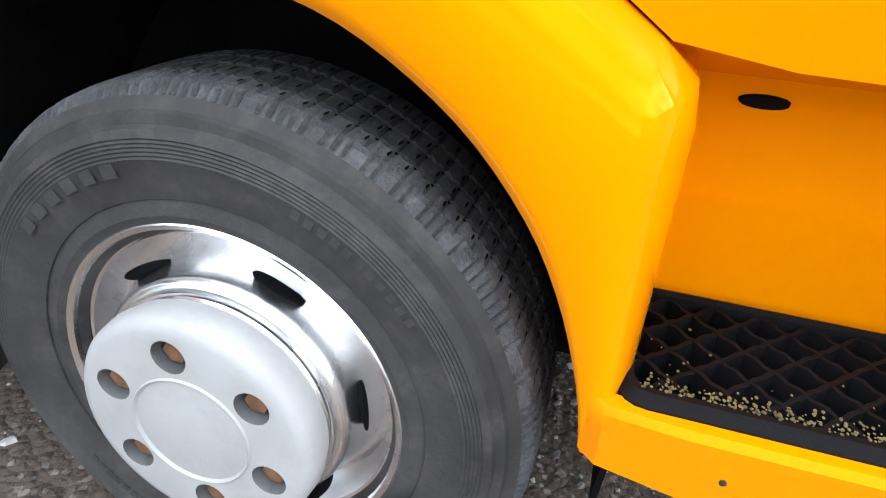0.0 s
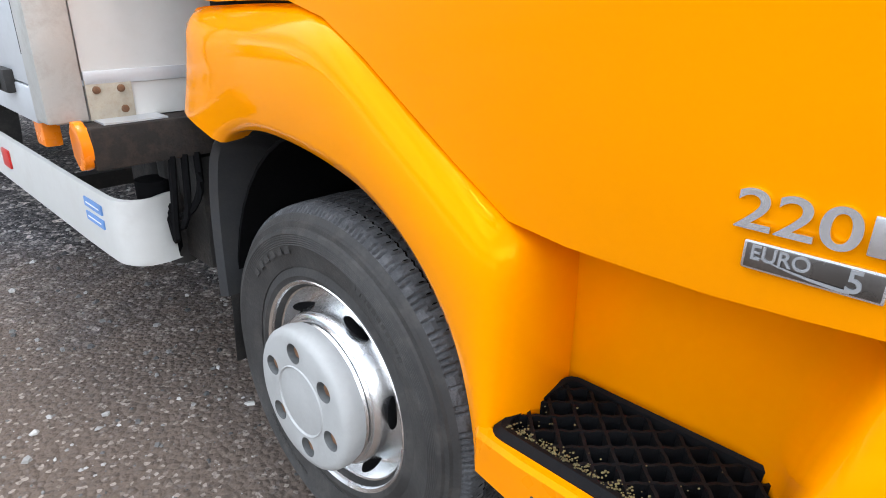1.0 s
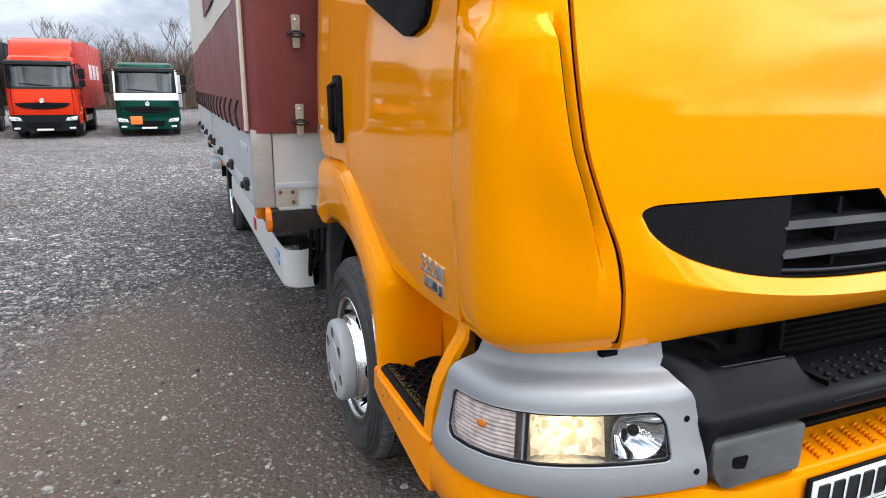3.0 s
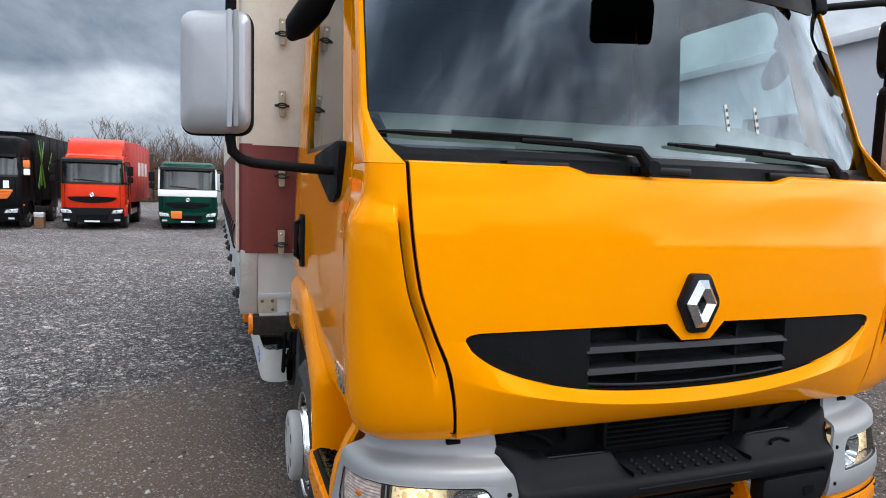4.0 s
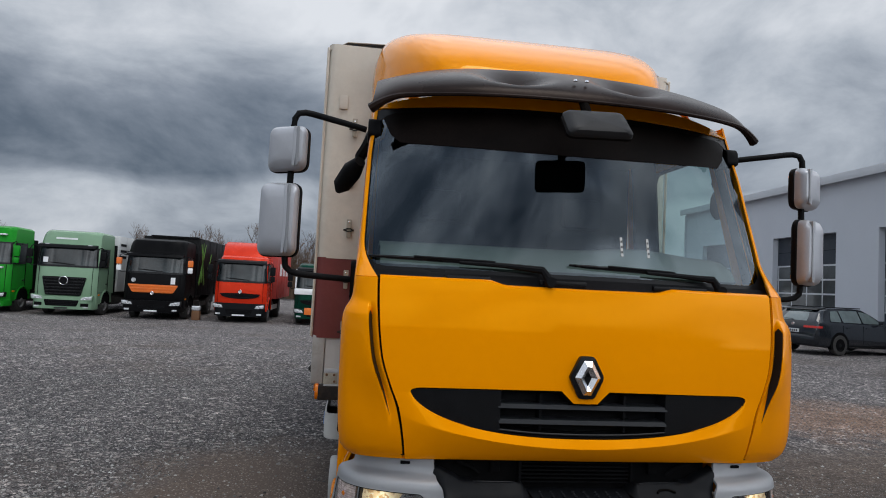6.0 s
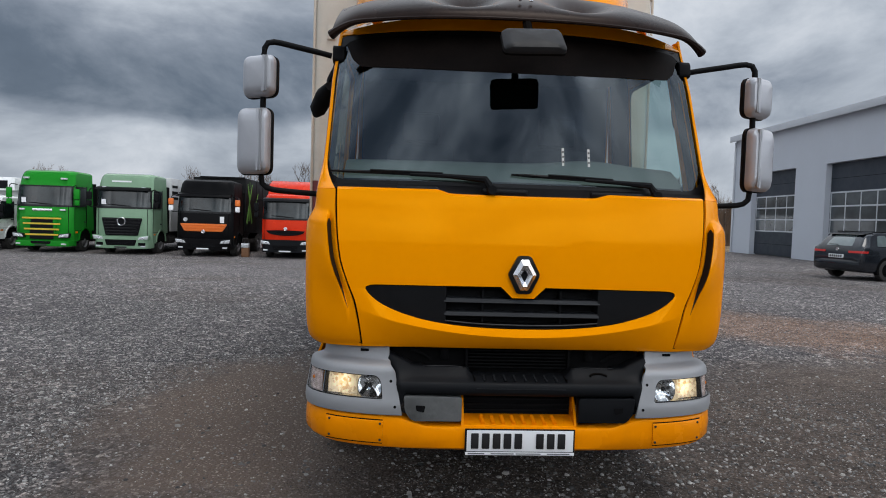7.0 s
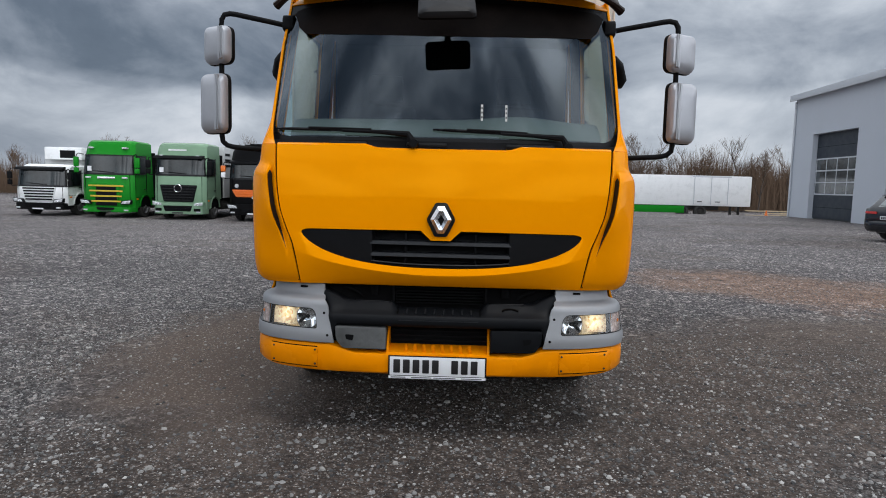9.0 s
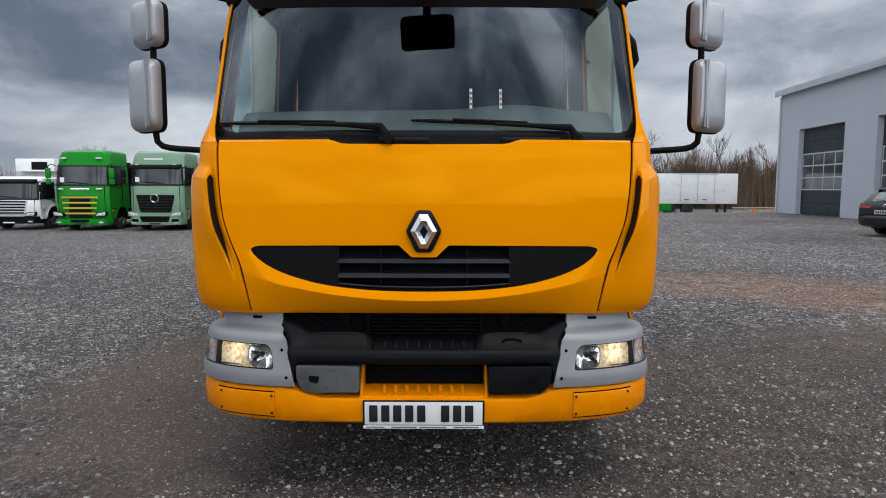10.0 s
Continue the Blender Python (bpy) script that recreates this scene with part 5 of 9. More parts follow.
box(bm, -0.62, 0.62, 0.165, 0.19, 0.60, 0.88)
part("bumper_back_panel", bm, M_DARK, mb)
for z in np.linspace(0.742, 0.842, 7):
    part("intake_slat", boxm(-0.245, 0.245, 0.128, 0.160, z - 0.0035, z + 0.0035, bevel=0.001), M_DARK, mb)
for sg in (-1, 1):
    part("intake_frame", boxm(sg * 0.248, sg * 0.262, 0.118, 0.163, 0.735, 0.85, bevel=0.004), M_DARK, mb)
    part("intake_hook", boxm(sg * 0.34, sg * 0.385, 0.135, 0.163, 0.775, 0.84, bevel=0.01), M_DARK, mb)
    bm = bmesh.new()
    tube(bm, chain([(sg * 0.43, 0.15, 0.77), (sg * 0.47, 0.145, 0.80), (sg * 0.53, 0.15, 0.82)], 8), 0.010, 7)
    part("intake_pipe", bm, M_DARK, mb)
# lower opening closed by a sheet painted as dark as its shade
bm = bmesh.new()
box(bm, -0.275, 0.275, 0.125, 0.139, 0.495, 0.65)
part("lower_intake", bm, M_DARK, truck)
for z in (0.535, 0.562, 0.590, 0.614):
    part("lower_intake_slat", boxm(-0.262, 0.262, 0.105, 0.122, z - 0.004, z + 0.004), M_BLK, truck)
for sg, m, lab in ((-1, M_GREYP, "faded grey towing-eye cover"), (1, M_ANTH, "dark towing-eye cover")):
    bm = bmesh.new()
    poly = [(sg * 0.282, 0.503), (sg * 0.282, 0.623), (sg * 0.560, 0.626), (sg * 0.553, 0.552), (sg * 0.518, 0.506)]
    prism(bm, rounded(poly, 0.014, 3), 1, 0.004, 0.06, 0.005)
    tc = part("tow_cover", bm, m, truck, lab)
    bm = bmesh.new()
    prism(bm, rounded([(sg * 0.462, 0.548), (sg * 0.498, 0.556), (sg * 0.502, 0.582), (sg * 0.455, 0.580)], 0.006, 2), 1, 0.001, 0.0037)
    part("tow_cover_notch", bm, M_DARK, tc)

# ---------- steps and front wings ----------
ARCH = chain([(0.872, 0.455), (0.884, 0.520), (0.915, 0.610), (0.960, 0.690), (1.025, 0.762), (1.115, 0.820), (1.21, 0.850), (1.33, 0.870), (1.45, 0.874), (1.55, 0.856), (1.60, 0.828)], 40)
WING = chain([(0.842, 0.455), (0.842, 0.52), (0.842, 0.62), (0.842, 0.76), (0.848, 0.815), (0.92, 0.872), (1.03, 0.950), (1.14, 1.028), (1.215, 1.076), (1.29, 1.098), (1.40, 1.100), (1.56, 1.094), (1.70, 1.085), (1.735, 1.06), (1.80, 0.885)], 40)
for sg in (-1, 1):
    rows = []
    for w, dx in ((0.0, 0.026), (0.02, 0.036), (0.12, 0.044), (0.45, 0.046), (0.66, 0.044), (0.78, 0.038), (0.87, 0.029), (0.94, 0.017), (0.98, 0.005), (1.0, -0.006)):
        row = []
        for k, (a, o) in enumerate(zip(ARCH, WING)):
            y, z = a[0] + (o[0] - a[0]) * w, a[1] + (o[1] - a[1]) * w
            row.append((sg * (side_x(max(z, 0.95)) - 0.012 + dx), y, z))
        rows.append(row)
    # the front edge of the wing rolls softly into the step recess
    low = [min(1.0, max(0.0, (0.86 - o[0]) / 0.01)) * min(1.0, max(0.0, (0.835 - o[1]) / 0.05)) for o in WING]
    for row, fwd in zip(rows[-5:], (0.0, 0.001, 0.002, 0.004, 0.006)):
        for k, q in enumerate(low):
            row[k] = (row[k][0], row[k][1] - fwd * q, row[k][2])
    for inn, fwd in ((0.018, 0.008), (0.034, 0.010), (0.065, 0.009), (0.110, 0.004), (0.160, -0.004)):
        rows.append([(sg * (side_x(max(o[1], 0.95)) - 0.012 - inn * (q + (1 - q) * 0.24)), o[0] - fwd * q + 0.002 * (1 - q), o[1] + 0.002 * (1 - q)) for o, q in zip(WING, low)])
    rows.insert(0, [(p[0] - sg * 0.05, p[1] + 0.004, p[2] + 0.004) for p in rows[0]])
    part("front_wing", sheet(rows, 0.006), M_YEL, truck, "flared yellow wheel arch", sharp=62)
    # recess behind the step
    rows = []
    for z, x in ((0.50, 0.828), (0.54, 0.826), (0.60, 0.832), (0.68, 0.838), (0.76, 0.846), (0.792, 0.862), (0.808, 0.90), (0.822, 0.945), (0.832, 0.972), (0.850, 0.980)):
        row = []
        lean = smooth_interp(z, [(0.50, 0.030), (0.60, 0.022), (0.70, 0.0), (0.80, -0.03), (0.85, -0.045)])
        edge = smooth_interp(z, [(0.50, 1.056), (0.62, 1.050), (0.72, 1.030), (0.80, 0.995), (0.85, 0.984)])
        for y, k in ((0.372, 0.90), (0.378, 0.985), (0.395, 1.0), (0.418, 1.0), (0.432, 0.965), (0.442, 0.86), (0.450, 0.68), (0.462, 0.42), (0.480, 0.20), (0.51, 0.06), (0.55, 0.0), (0.64, 0), (0.72, 0), (0.80, 0.0), (0.85, 0.02), (0.866, 0.05)):
            row.append((sg * (x + (edge - x) * k), y + (lean if y < 0.56 else 0), z))
        rows.append(row)
    rec = part("step_recess", sheet(rows, 0.006), M_YEL, truck, "yellow recess behind the step")
    # the hole is a flat disc, its inner shade painted near-black
    bm = bmesh.new()
    lathe(bm, [(0.0, 0.0), (0.0, 0.020), (-0.004, 0.021)], 14, (0, 0, 0), "z")
    bmesh.ops.transform(bm, matrix=Matrix.Translation((sg * 0.8545, 0.765, 0.767)) @ Matrix.Rotation(radians(sg * 114), 4, "Y") @ Matrix.Diagonal((0.36, 1.15, 1, 1)), verts=bm.verts)
    part("drain_hole", bm, M_DARK, rec, "dark oval hole")
    part("gap_backing", boxm(sg * 0.88, sg * 0.955, 0.34, 0.368, 0.42, 0.83), M_DARK, truck)
    # front post and sill
    rows = []
    for v in (0.0, 0.35, 0.7, 1.0):
        rows.append([(sg * x, y, zb + (0.522 - zb) * v) for x, y, zb in ((1.055, 0.40, 0.385), (1.064, 0.44, 0.395), (1.068, 0.60, 0.425), (1.068, 0.78, 0.452), (1.062, 0.855, 0.460), (1.045, 0.872, 0.460))])
    rows.append([(p[0] - sg * 0.006, p[1], 0.529) for p in rows[-1]])
    rows.append([(p[0] - sg * 0.024, p[1], 0.530) for p in rows[-2]])
    rows.insert(0, [(p[0] - sg * 0.05, p[1], p[2] - 0.003) for p in rows[0]])
    sill = part("step_sill", sheet(rows, 0.008), M_YEL2, truck, "yellow sill under the step")
    for y in (0.60, 0.745):
        bm = bmesh.new()
        lathe(bm, [(0.006, 0.0), (-0.004, 0.0), (-0.002, 0.0035), (0.006, 0.0035)], 8, (sg * 1.067, y, 0.485), "x")
        part("sill_rivet", bm, M_CHASSIS, sill)
    # step tread: frame and diagonal lattice
    bm = bmesh.new()
    X0, X1, Y0, Y1 = 0.838, 1.050, 0.43, 0.848
    outer = rounded([(X0, Y0), (X1, Y0), (X1, Y1), (X0, Y1)], 0.03, 4)
    inner = rounded([(X0 + 0.014, Y0 + 0.014), (X1 - 0.026, Y0 + 0.014), (X1 - 0.026, Y1 - 0.014), (X0 + 0.014, Y1 - 0.014)], 0.02, 4)
    grid(bm, [[(sg * p[0], p[1], z) for p in ring + ring[:1]] for ring, z in ((outer, 0.500), (outer, 0.532), ([(0.5 * (a[0] + b[0]), 0.5 * (a[1] + b[1])) for a, b in zip(outer, inner)], 0.539), (inner, 0.535), (inner, 0.492))])
    tray = part("step_tread", bm, M_BLK, truck, "black plastic step with an open lattice and moss")
    part("tread_pan", boxm(sg * (X0 + 0.004), sg * (X1 - 0.004), Y0 + 0.004, Y1 - 0.004, 0.482, 0.489), M_CHASSIS, tray)
    XI0, XI1, YI0, YI1 = X0 + 0.012, X1 - 0.024, Y0 + 0.012, Y1 - 0.012
    for d in (1, -1):
        for c in np.arange(-1.2, 2.4, 0.050):
            # line y = d*x + c clipped to the opening
            pts = []
            for x in (XI0, XI1):
                y = d * x + c
                if YI0 <= y <= YI1:
                    pts.append((x, y))
            for y in (YI0, YI1):
                x = (y - c) / d
                if XI0 < x < XI1:
                    pts.append((x, y))
            if len(pts) < 2:
                continue
            (xa, ya), (xb, yb) = pts[:2]
            L = math.hypot(xb - xa, yb - ya)
            if L < 0.02:
                continue
            bm = bmesh.new()
            n = Vector((-(yb - ya), xb - xa, 0)).normalized() * 0.0038
            q = [(xa, ya), (xb, yb)]
            nn = max(2, int(L / 0.0125))
            top, rws = [], [[], [], [], []]
            for k in range(nn + 1):
                w = k / nn
                zt = 0.530 + (0.0022 if k % 2 else -0.0005)
                px, py = xa + (xb - xa) * w, ya + (yb - ya) * w
                rws[0].append((sg * (px + n.x), py + n.y, 0.498))
                rws[1].append((sg * (px + n.x * 0.7), py + n.y * 0.7, zt))
                rws[2].append((sg * (px - n.x * 0.7), py - n.y * 0.7, zt))
                rws[3].append((sg * (px - n.x), py - n.y, 0.498))
            grid(bm, rws)
            part("lattice_bar", bm, M_BLK, tray)
    rs = random.Random(5 if sg < 0 else 9)
    bm = bmesh.new()
    for k in range(420):
        y = Y0 + 0.02 + (Y1 - Y0 - 0.04) * rs.random()
        x = XI1 - abs(rs.gauss(0, 0.009)) + 0.003
        if rs.random() < 0.12:
            x = XI1 - abs(rs.gauss(0, 0.05))
        s = rs.uniform(0.0008, 0.0022)
        bmesh.ops.create_icosphere(bm, subdivisions=1, radius=s, matrix=Matrix.Translation((sg * x, y, 0.539 + rs.uniform(-0.004, 0.002))) @ Matrix.Diagonal((1.3, 1, 0.5, 1)))
    part("moss", bm, M_MOSS, tray, "dry moss caught in the lattice")["kind"] = "stuff"
    # dark wheel arch liner and mud flap
    rows = []
    for x in (0.955, 0.80, 0.62):
        row = []
        for k in range(25):
            a = radians(-8 + 196 * k / 24)
            r = 0.500 if 20 < k * 8 < 175 else 0.505
            row.append((sg * x, 1.325 - 0.985 * r * math.cos(a) * (1.0 if math.cos(a) > 0 else 0.92), 0.365 + r * 1.04 * math.sin(a)))
        rows.append(row)
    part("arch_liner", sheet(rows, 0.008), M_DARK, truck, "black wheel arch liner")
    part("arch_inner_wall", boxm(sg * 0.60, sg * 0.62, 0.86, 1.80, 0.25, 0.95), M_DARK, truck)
    rows = []
    for x in (0.995, 0.985, 0.90, 0.72):
        row = []
        for (y, z) in chain([(1.60, 0.845), (1.68, 0.830), (1.735, 0.775), (1.765, 0.66), (1.775, 0.52), (1.775, 0.40)], 14):
            row.append((sg * x, y + (0.0 if x < 0.99 else 0.012), z))
        rows.append(row)
    part("rear_mudguard", sheet(rows, 0.012), M_LINER, truck, "dark plastic rear half of the mudguard")
    bm = bmesh.new()
    n = 14
    grid(bm, [[(sg * (0.70 + 0.285 * k / n), 1.770 + 0.006 * math.sin(k * 1.3) + dy, z) for k in range(n + 1)] for z, dy in ((0.46, 0.0), (0.36, -0.002), (0.28, 0.004), (0.20, 0.010))])
    bmesh.ops.solidify(bm, geom=bm.faces[:], thickness=0.008)
    part("mud_flap", bm, M_CHASSIS, truck, "dirty black rubber mud flap")

# type lettering on the doors
for sg in (-1, 1):
    xd = side_x(0.93) + 0.003
    m = Matrix.Translation((sg * xd, 0.5165, 0.933)) @ Euler((radians(90), 0, radians(-90 if sg < 0 else 90))).to_matrix().to_4x4()
    m = m @ Matrix.Diagonal((1.30, 1, 1, 1))
    lettering("220", 0.057, 0.0025, M_CHROME, truck, m, "power_lettering", "chrome numerals 220 on the door")
    y0, y1 = (0.414, 0.457) if sg < 0 else (0.576, 0.620)
    part("power_plate", boxm(sg * (xd - 0.004), sg * (xd + 0.003), y0, y1, 0.917, 0.954, bevel=0.002), M_CHROME, truck, "brushed metal plate beside the numerals")
    ep = part("emission_plate", boxm(sg * (side_x(0.88) - 0.004), sg * (side_x(0.88) + 0.004), 0.434, 0.560, 0.872, 0.903, bevel=0.004), M_CHROME, truck, "chrome badge reading EURO 5")
    part("badge_inset", boxm(sg * (side_x(0.88) + 0.002), sg * (side_x(0.88) + 0.0046), 0.4375, 0.5565, 0.875, 0.900, bevel=0.001), M_SMOKE, ep, "black badge field")
    m = Matrix.Translation((sg * (side_x(0.88) + 0.0055), 0.524 if sg < 0 else 0.470, 0.891)) @ Euler((radians(90), 0, radians(-90 if sg < 0 else 90))).to_matrix().to_4x4()
    lettering("EURO", 0.021, 0.001, M_SIL, ep, m, "badge_lettering")
    m = Matrix.Translation((sg * (side_x(0.88) + 0.0055), 0.460 if sg < 0 else 0.534, 0.8875)) @ Euler((radians(90), 0, radians(-90 if sg < 0 else 90))).to_matrix().to_4x4()
    lettering("5", 0.031, 0.001, M_SIL, ep, m, "badge_lettering")
    bm = bmesh.new()
    grid(bm, [[(sg * (side_x(0.88) + 0.0055), y, 0.8775 + 0.012 * ((y - 0.462) / 0.09) ** 2 + dz * (1 - 0.8 * abs(y - 0.475) / 0.08)) for y in np.linspace(0.462, 0.552, 10)] for dz in (-0.0018, 0.0018)])
    part("badge_swoosh", bm, M_SIL, ep)


# ---------- wheels ----------
def truck_wheel(sg, yc, x_face, front):
    """x_face: the outermost plane of the tyre."""
    c = (0, yc, 0.376)
    X = lambda u: sg * (x_face - u)
    bm = bmesh.new()
    rim = [(0.012, 0.236), (0.004, 0.240), (0.000, 0.236), (0.004, 0.229), (0.010, 0.227), (0.020, 0.2235), (0.024, 0.216), (0.058, 0.2105), (0.072, 0.206), (0.075, 0.199), (0.066, 0.1925), (0.044, 0.185), (0.022, 0.177), (0.006, 0.1715), (-0.003, 0.1685), (-0.006, 0.1650), (-0.002, 0.1620), (-0.004, 0.1585), (-0.011, 0.1560), (-0.012, 0.1525), (-0.018, 0.149), (-0.020, 0.135), (-0.020, 0.02), (0.0, 0.0)]
    if not front:
        rim = [(0.012, 0.236), (0.004, 0.240), (0.000, 0.236), (0.004, 0.229), (0.030, 0.216), (0.10, 0.205), (0.12, 0.19), (0.125, 0.12), (0.10, 0.10), (0.03, 0.09), (0.025, 0.0)]
    lathe(bm, [(X(u), r * 0.96) for u, r in rim], 64, c, "x")
    wheel = part("wheel", bm, M_RIM, truck, "polished steel wheel on the front axle" if front else "polished steel wheel on the rear axle")
    bm = bmesh.new()
    N = 168
    tp = [(0.020, 0.210), (0.004, 0.222), (-0.002, 0.238), (0.003, 0.256), (0.0005, 0.2565), (-0.004, 0.275), (-0.010, 0.300)] + [(-0.0118 + (0.0012 if k % 2 else 0.0), 0.3035 + 0.0022 * k) for k in range(12)] + [(-0.008, 0.334), (-0.003, 0.337), (-0.002, 0.347), (0.004, 0.350), (0.008, 0.358), (0.0115, 0.3620)]
    lathe(bm, [(X(u), r) for u, r in tp] , N, c, "x")
    lathe(bm, [(X(0.214 - u), r) for u, r in tp], 64, c, "x")
    tyre = part("tyre", bm, M_TYRE, wheel, "worn black rubber tyre", sharp=20)
    bm = bmesh.new()
    NT, PITCH = 600, 6
    tr = [(0.0115, 0.3620, "base"), (0.0140, 0.3645, "edge"), (0.0180, 0.3685, "edge"), (0.0225, 0.3725, "edge"), (0.031, 0.3752, "rib")]
    GROOVES = (0.060, 0.096, 0.132)
    for g in GROOVES:
        tr += [(g - 0.0040, 0.3772, "lip"), (g - 0.0028, 0.362, "floor"), (g + 0.0028, 0.362, "floor"), (g + 0.0040, 0.3772, "lip")]
    tr += [(0.176, 0.3752, "rib"), (0.186, 0.3705, "edge")]
    rs = random.Random(3)
    jit = [rs.uniform(-1, 1) for _ in range(NT + 1)]
    zig = lambda k: abs((k % PITCH) - PITCH / 2) / (PITCH / 4) - 1

    def wob(i, k, u, r, base=0):
        kind = tr[base + i][2]
        if kind == "edge":
            cut = k % 3 == 0 and jit[k // 3] > -0.5
            return u - sg * ((0.0034 + 0.0012 * jit[k]) if cut else 0.0007 * jit[k]), r - (0.0035 if cut else 0.0)
        if kind == "base":
            return u, r
        if kind == "rib":
            return u + sg * 0.0005 * jit[k], r - (0.0020 if k % 9 == 0 else 0.0) + 0.0004 * jit[k]
        if kind == "lip":
            return u + sg * 0.0030 * zig(k), r - (0.0045 if k % PITCH == 3 else 0.0) + 0.0005 * jit[k]
        return u + sg * 0.0030 * zig(k), r

    lathe(bm, [(X(u), r) for u, r, _ in tr[:7]], NT, c, "x", wob)
    part("shoulder_rib", bm, M_TREAD, tyre, "scuffed grey shoulder rib of the tread, painted paler as lit", sharp=14)
    bm = bmesh.new()
    lathe(bm, [(X(u), r) for u, r, _ in tr[6:]], NT, c, "x", lambda i, k, u, r: wob(i, k, u, r, 6))
    tread = part("tread", bm, M_TREAD2, tyre, "worn ribbed tread with zigzag grooves", sharp=14)
    # near-black band over each groove floor paints the shade inside
    for g in GROOVES:
        bm = bmesh.new()
        lathe(bm, [(X(g - 0.0042), 0.3715), (X(g + 0.0042), 0.3715)], NT, c, "x", lambda i, k, u, r: (u + sg * 0.0030 * zig(k), r))
        part("groove", bm, M_SEAM, tread, "groove band painted dark as its shade")
    # short cuts across the ribs, drawn as dark quads for the shade in them
    verts, faces = [], []
    for mid, half, n in ((0.045, 0.006, 100), (0.078, 0.007, 100), (0.114, 0.007, 100), (0.154, 0.008, 100)):
        for k in range(n):
            a = 2 * math.pi * (k + 0.25 + 0.12 * jit[k]) / n
            i0 = len(verts)
            for e, w in ((-1, -1), (-0.2, -1.4), (1, -1), (1, 1), (0.2, 1.4), (-1, 1)):
                b2 = a + w * 0.0017 + 0.010 * (e if abs(e) < 0.5 else 0)
                verts.append((X(mid + half * e), c[1] + 0.3776 * math.cos(b2), c[2] + 0.3776 * math.sin(b2)))
            faces.append(tuple(range(i0, i0 + 6)))
    me = bpy.data.meshes.new("tread_cut")
    me.from_pydata(verts, [], faces)
    me.materials.append(M_SEAM)
    cuts = new("tread_cut", me)
    cuts.parent = tread
    cuts["kind"] = "stuff"
    # raised bars where the sidewall carries writing
    def side_bar(a0, a1, r0, r1, h):
        bm = bmesh.new()
        lo = interp(0.5 * (r0 + r1), [(0.245, -0.002), (0.275, -0.004), (0.30, -0.010), (0.318, -0.012), (0.334, -0.008)])
        ra = [[(X(lo - h * q), c[1] + r * math.cos(a), c[2] + r * math.sin(a)) for a in np.linspace(a0, a1, 3)] for r, q in ((r0, -1), (r0, 1), (r1, 1), (r1, -1))]
        grid(bm, ra + [ra[0]])
        for e in (0, 2):
            bm.faces.new([bm.verts.new(row[e]) for row in ra])
        part("sidewall_mark", bm, M_TYRE, tyre)

    if front:
        for k in range(6):
            side_bar(radians(38 + 6.2 * k), radians(41.6 + 6.2 * k), 0.286, 0.316, 0.0008)
            side_bar(radians(205 + 6.2 * k), radians(208.6 + 6.2 * k), 0.286, 0.316, 0.0008)
        for k in range(11):
            side_bar(radians(112 + 3.0 * k), radians(113.9 + 3.0 * k), 0.288, 0.301, 0.0009)
            side_bar(radians(290 + 3.0 * k), radians(291.9 + 3.0 * k), 0.288, 0.301, 0.0009)
    # openings in the disc: flattened dark blobs with the openings' shade as their colour
    for k in range(6):
        a = radians(54 + 60 * k)
        bm = bmesh.new()
        bmesh.ops.create_uvsphere(bm, u_segments=16, v_segments=8, radius=1.0)
        mm = Matrix.Translation((X(0.026), c[1] + 0.172 * math.cos(a), c[2] + 0.172 * math.sin(a))) @ Matrix.Rotation(a, 4, "X") @ Matrix.Rotation(radians(-sg * 63), 4, "Z") @ Matrix.Diagonal((0.005, 0.026, 0.034, 1))
        bmesh.ops.transform(bm, matrix=mm, verts=bm.verts)
        if front:
            part("hand_hole", bm, M_DARK, wheel, "dark opening in the wheel disc")
        else:
            bm.free()
    if front:
        bm = bmesh.new()
        lathe(bm, [(X(u), r) for u, r in ((-0.020, 0.148), (-0.036, 0.152), (-0.055, 0.150), (-0.062, 0.145), (-0.066, 0.134))], 64, c, "x")
        lathe(bm, [(X(u), r) for u, r in ((-0.066, 0.076), (-0.0685, 0.074), (-0.065, 0.071), (-0.066, 0.066), (-0.068, 0.0))], 64, c, "x")
        loops = [(0.134, c[1], c[2], 64), (0.076, c[1], c[2], 64)]
        holes = [(c[1] + 0.1035 * math.cos(radians(23 + 60 * k)), c[2] + 0.1035 * math.sin(radians(23 + 60 * k))) for k in range(6)]
        loops += [(0.0215, h[0], h[1], 20) for h in holes]
        es = []
        for r, cy, cz, n in loops:
            vs = [bm.verts.new((X(-0.066), cy + r * math.cos(2 * math.pi * k / n), cz + r * math.sin(2 * math.pi * k / n))) for k in range(n)]
            es += [bm.edges.new((vs[k], vs[(k + 1) % n])) for k in range(n)]
        bmesh.ops.triangle_fill(bm, use_beauty=True, edges=es, normal=(sg, 0, 0))
        hub = part("hub_cover", bm, M_CAP, wheel, "grey plastic hub cover with six nut openings")
        for k in range(6):
            cy, cz = holes[k]
            # pocket in a darker grey than the cover, its inner shadow painted
            bm = bmesh.new()
            lathe(bm, [(X(-0.066), 0.0215), (X(-0.064), 0.0205), (X(-0.040), 0.0190), (X(-0.038), 0.0)], 20, (0, cy, cz), "x")
            part("nut_pocket", bm, M_GREYP, hub)
            bm = bmesh.new()
            lathe(bm, [(X(-0.040), 0.0165), (X(-0.055), 0.0150), (X(-0.058), 0.0)], 6, (0, cy, cz), "x")
            part("wheel_nut", bm, M_RUST, hub, "rusty wheel nut")
    else:
        bm = bmesh.new()
        tp2 = [(u + 0.26, r) for u, r in tp]
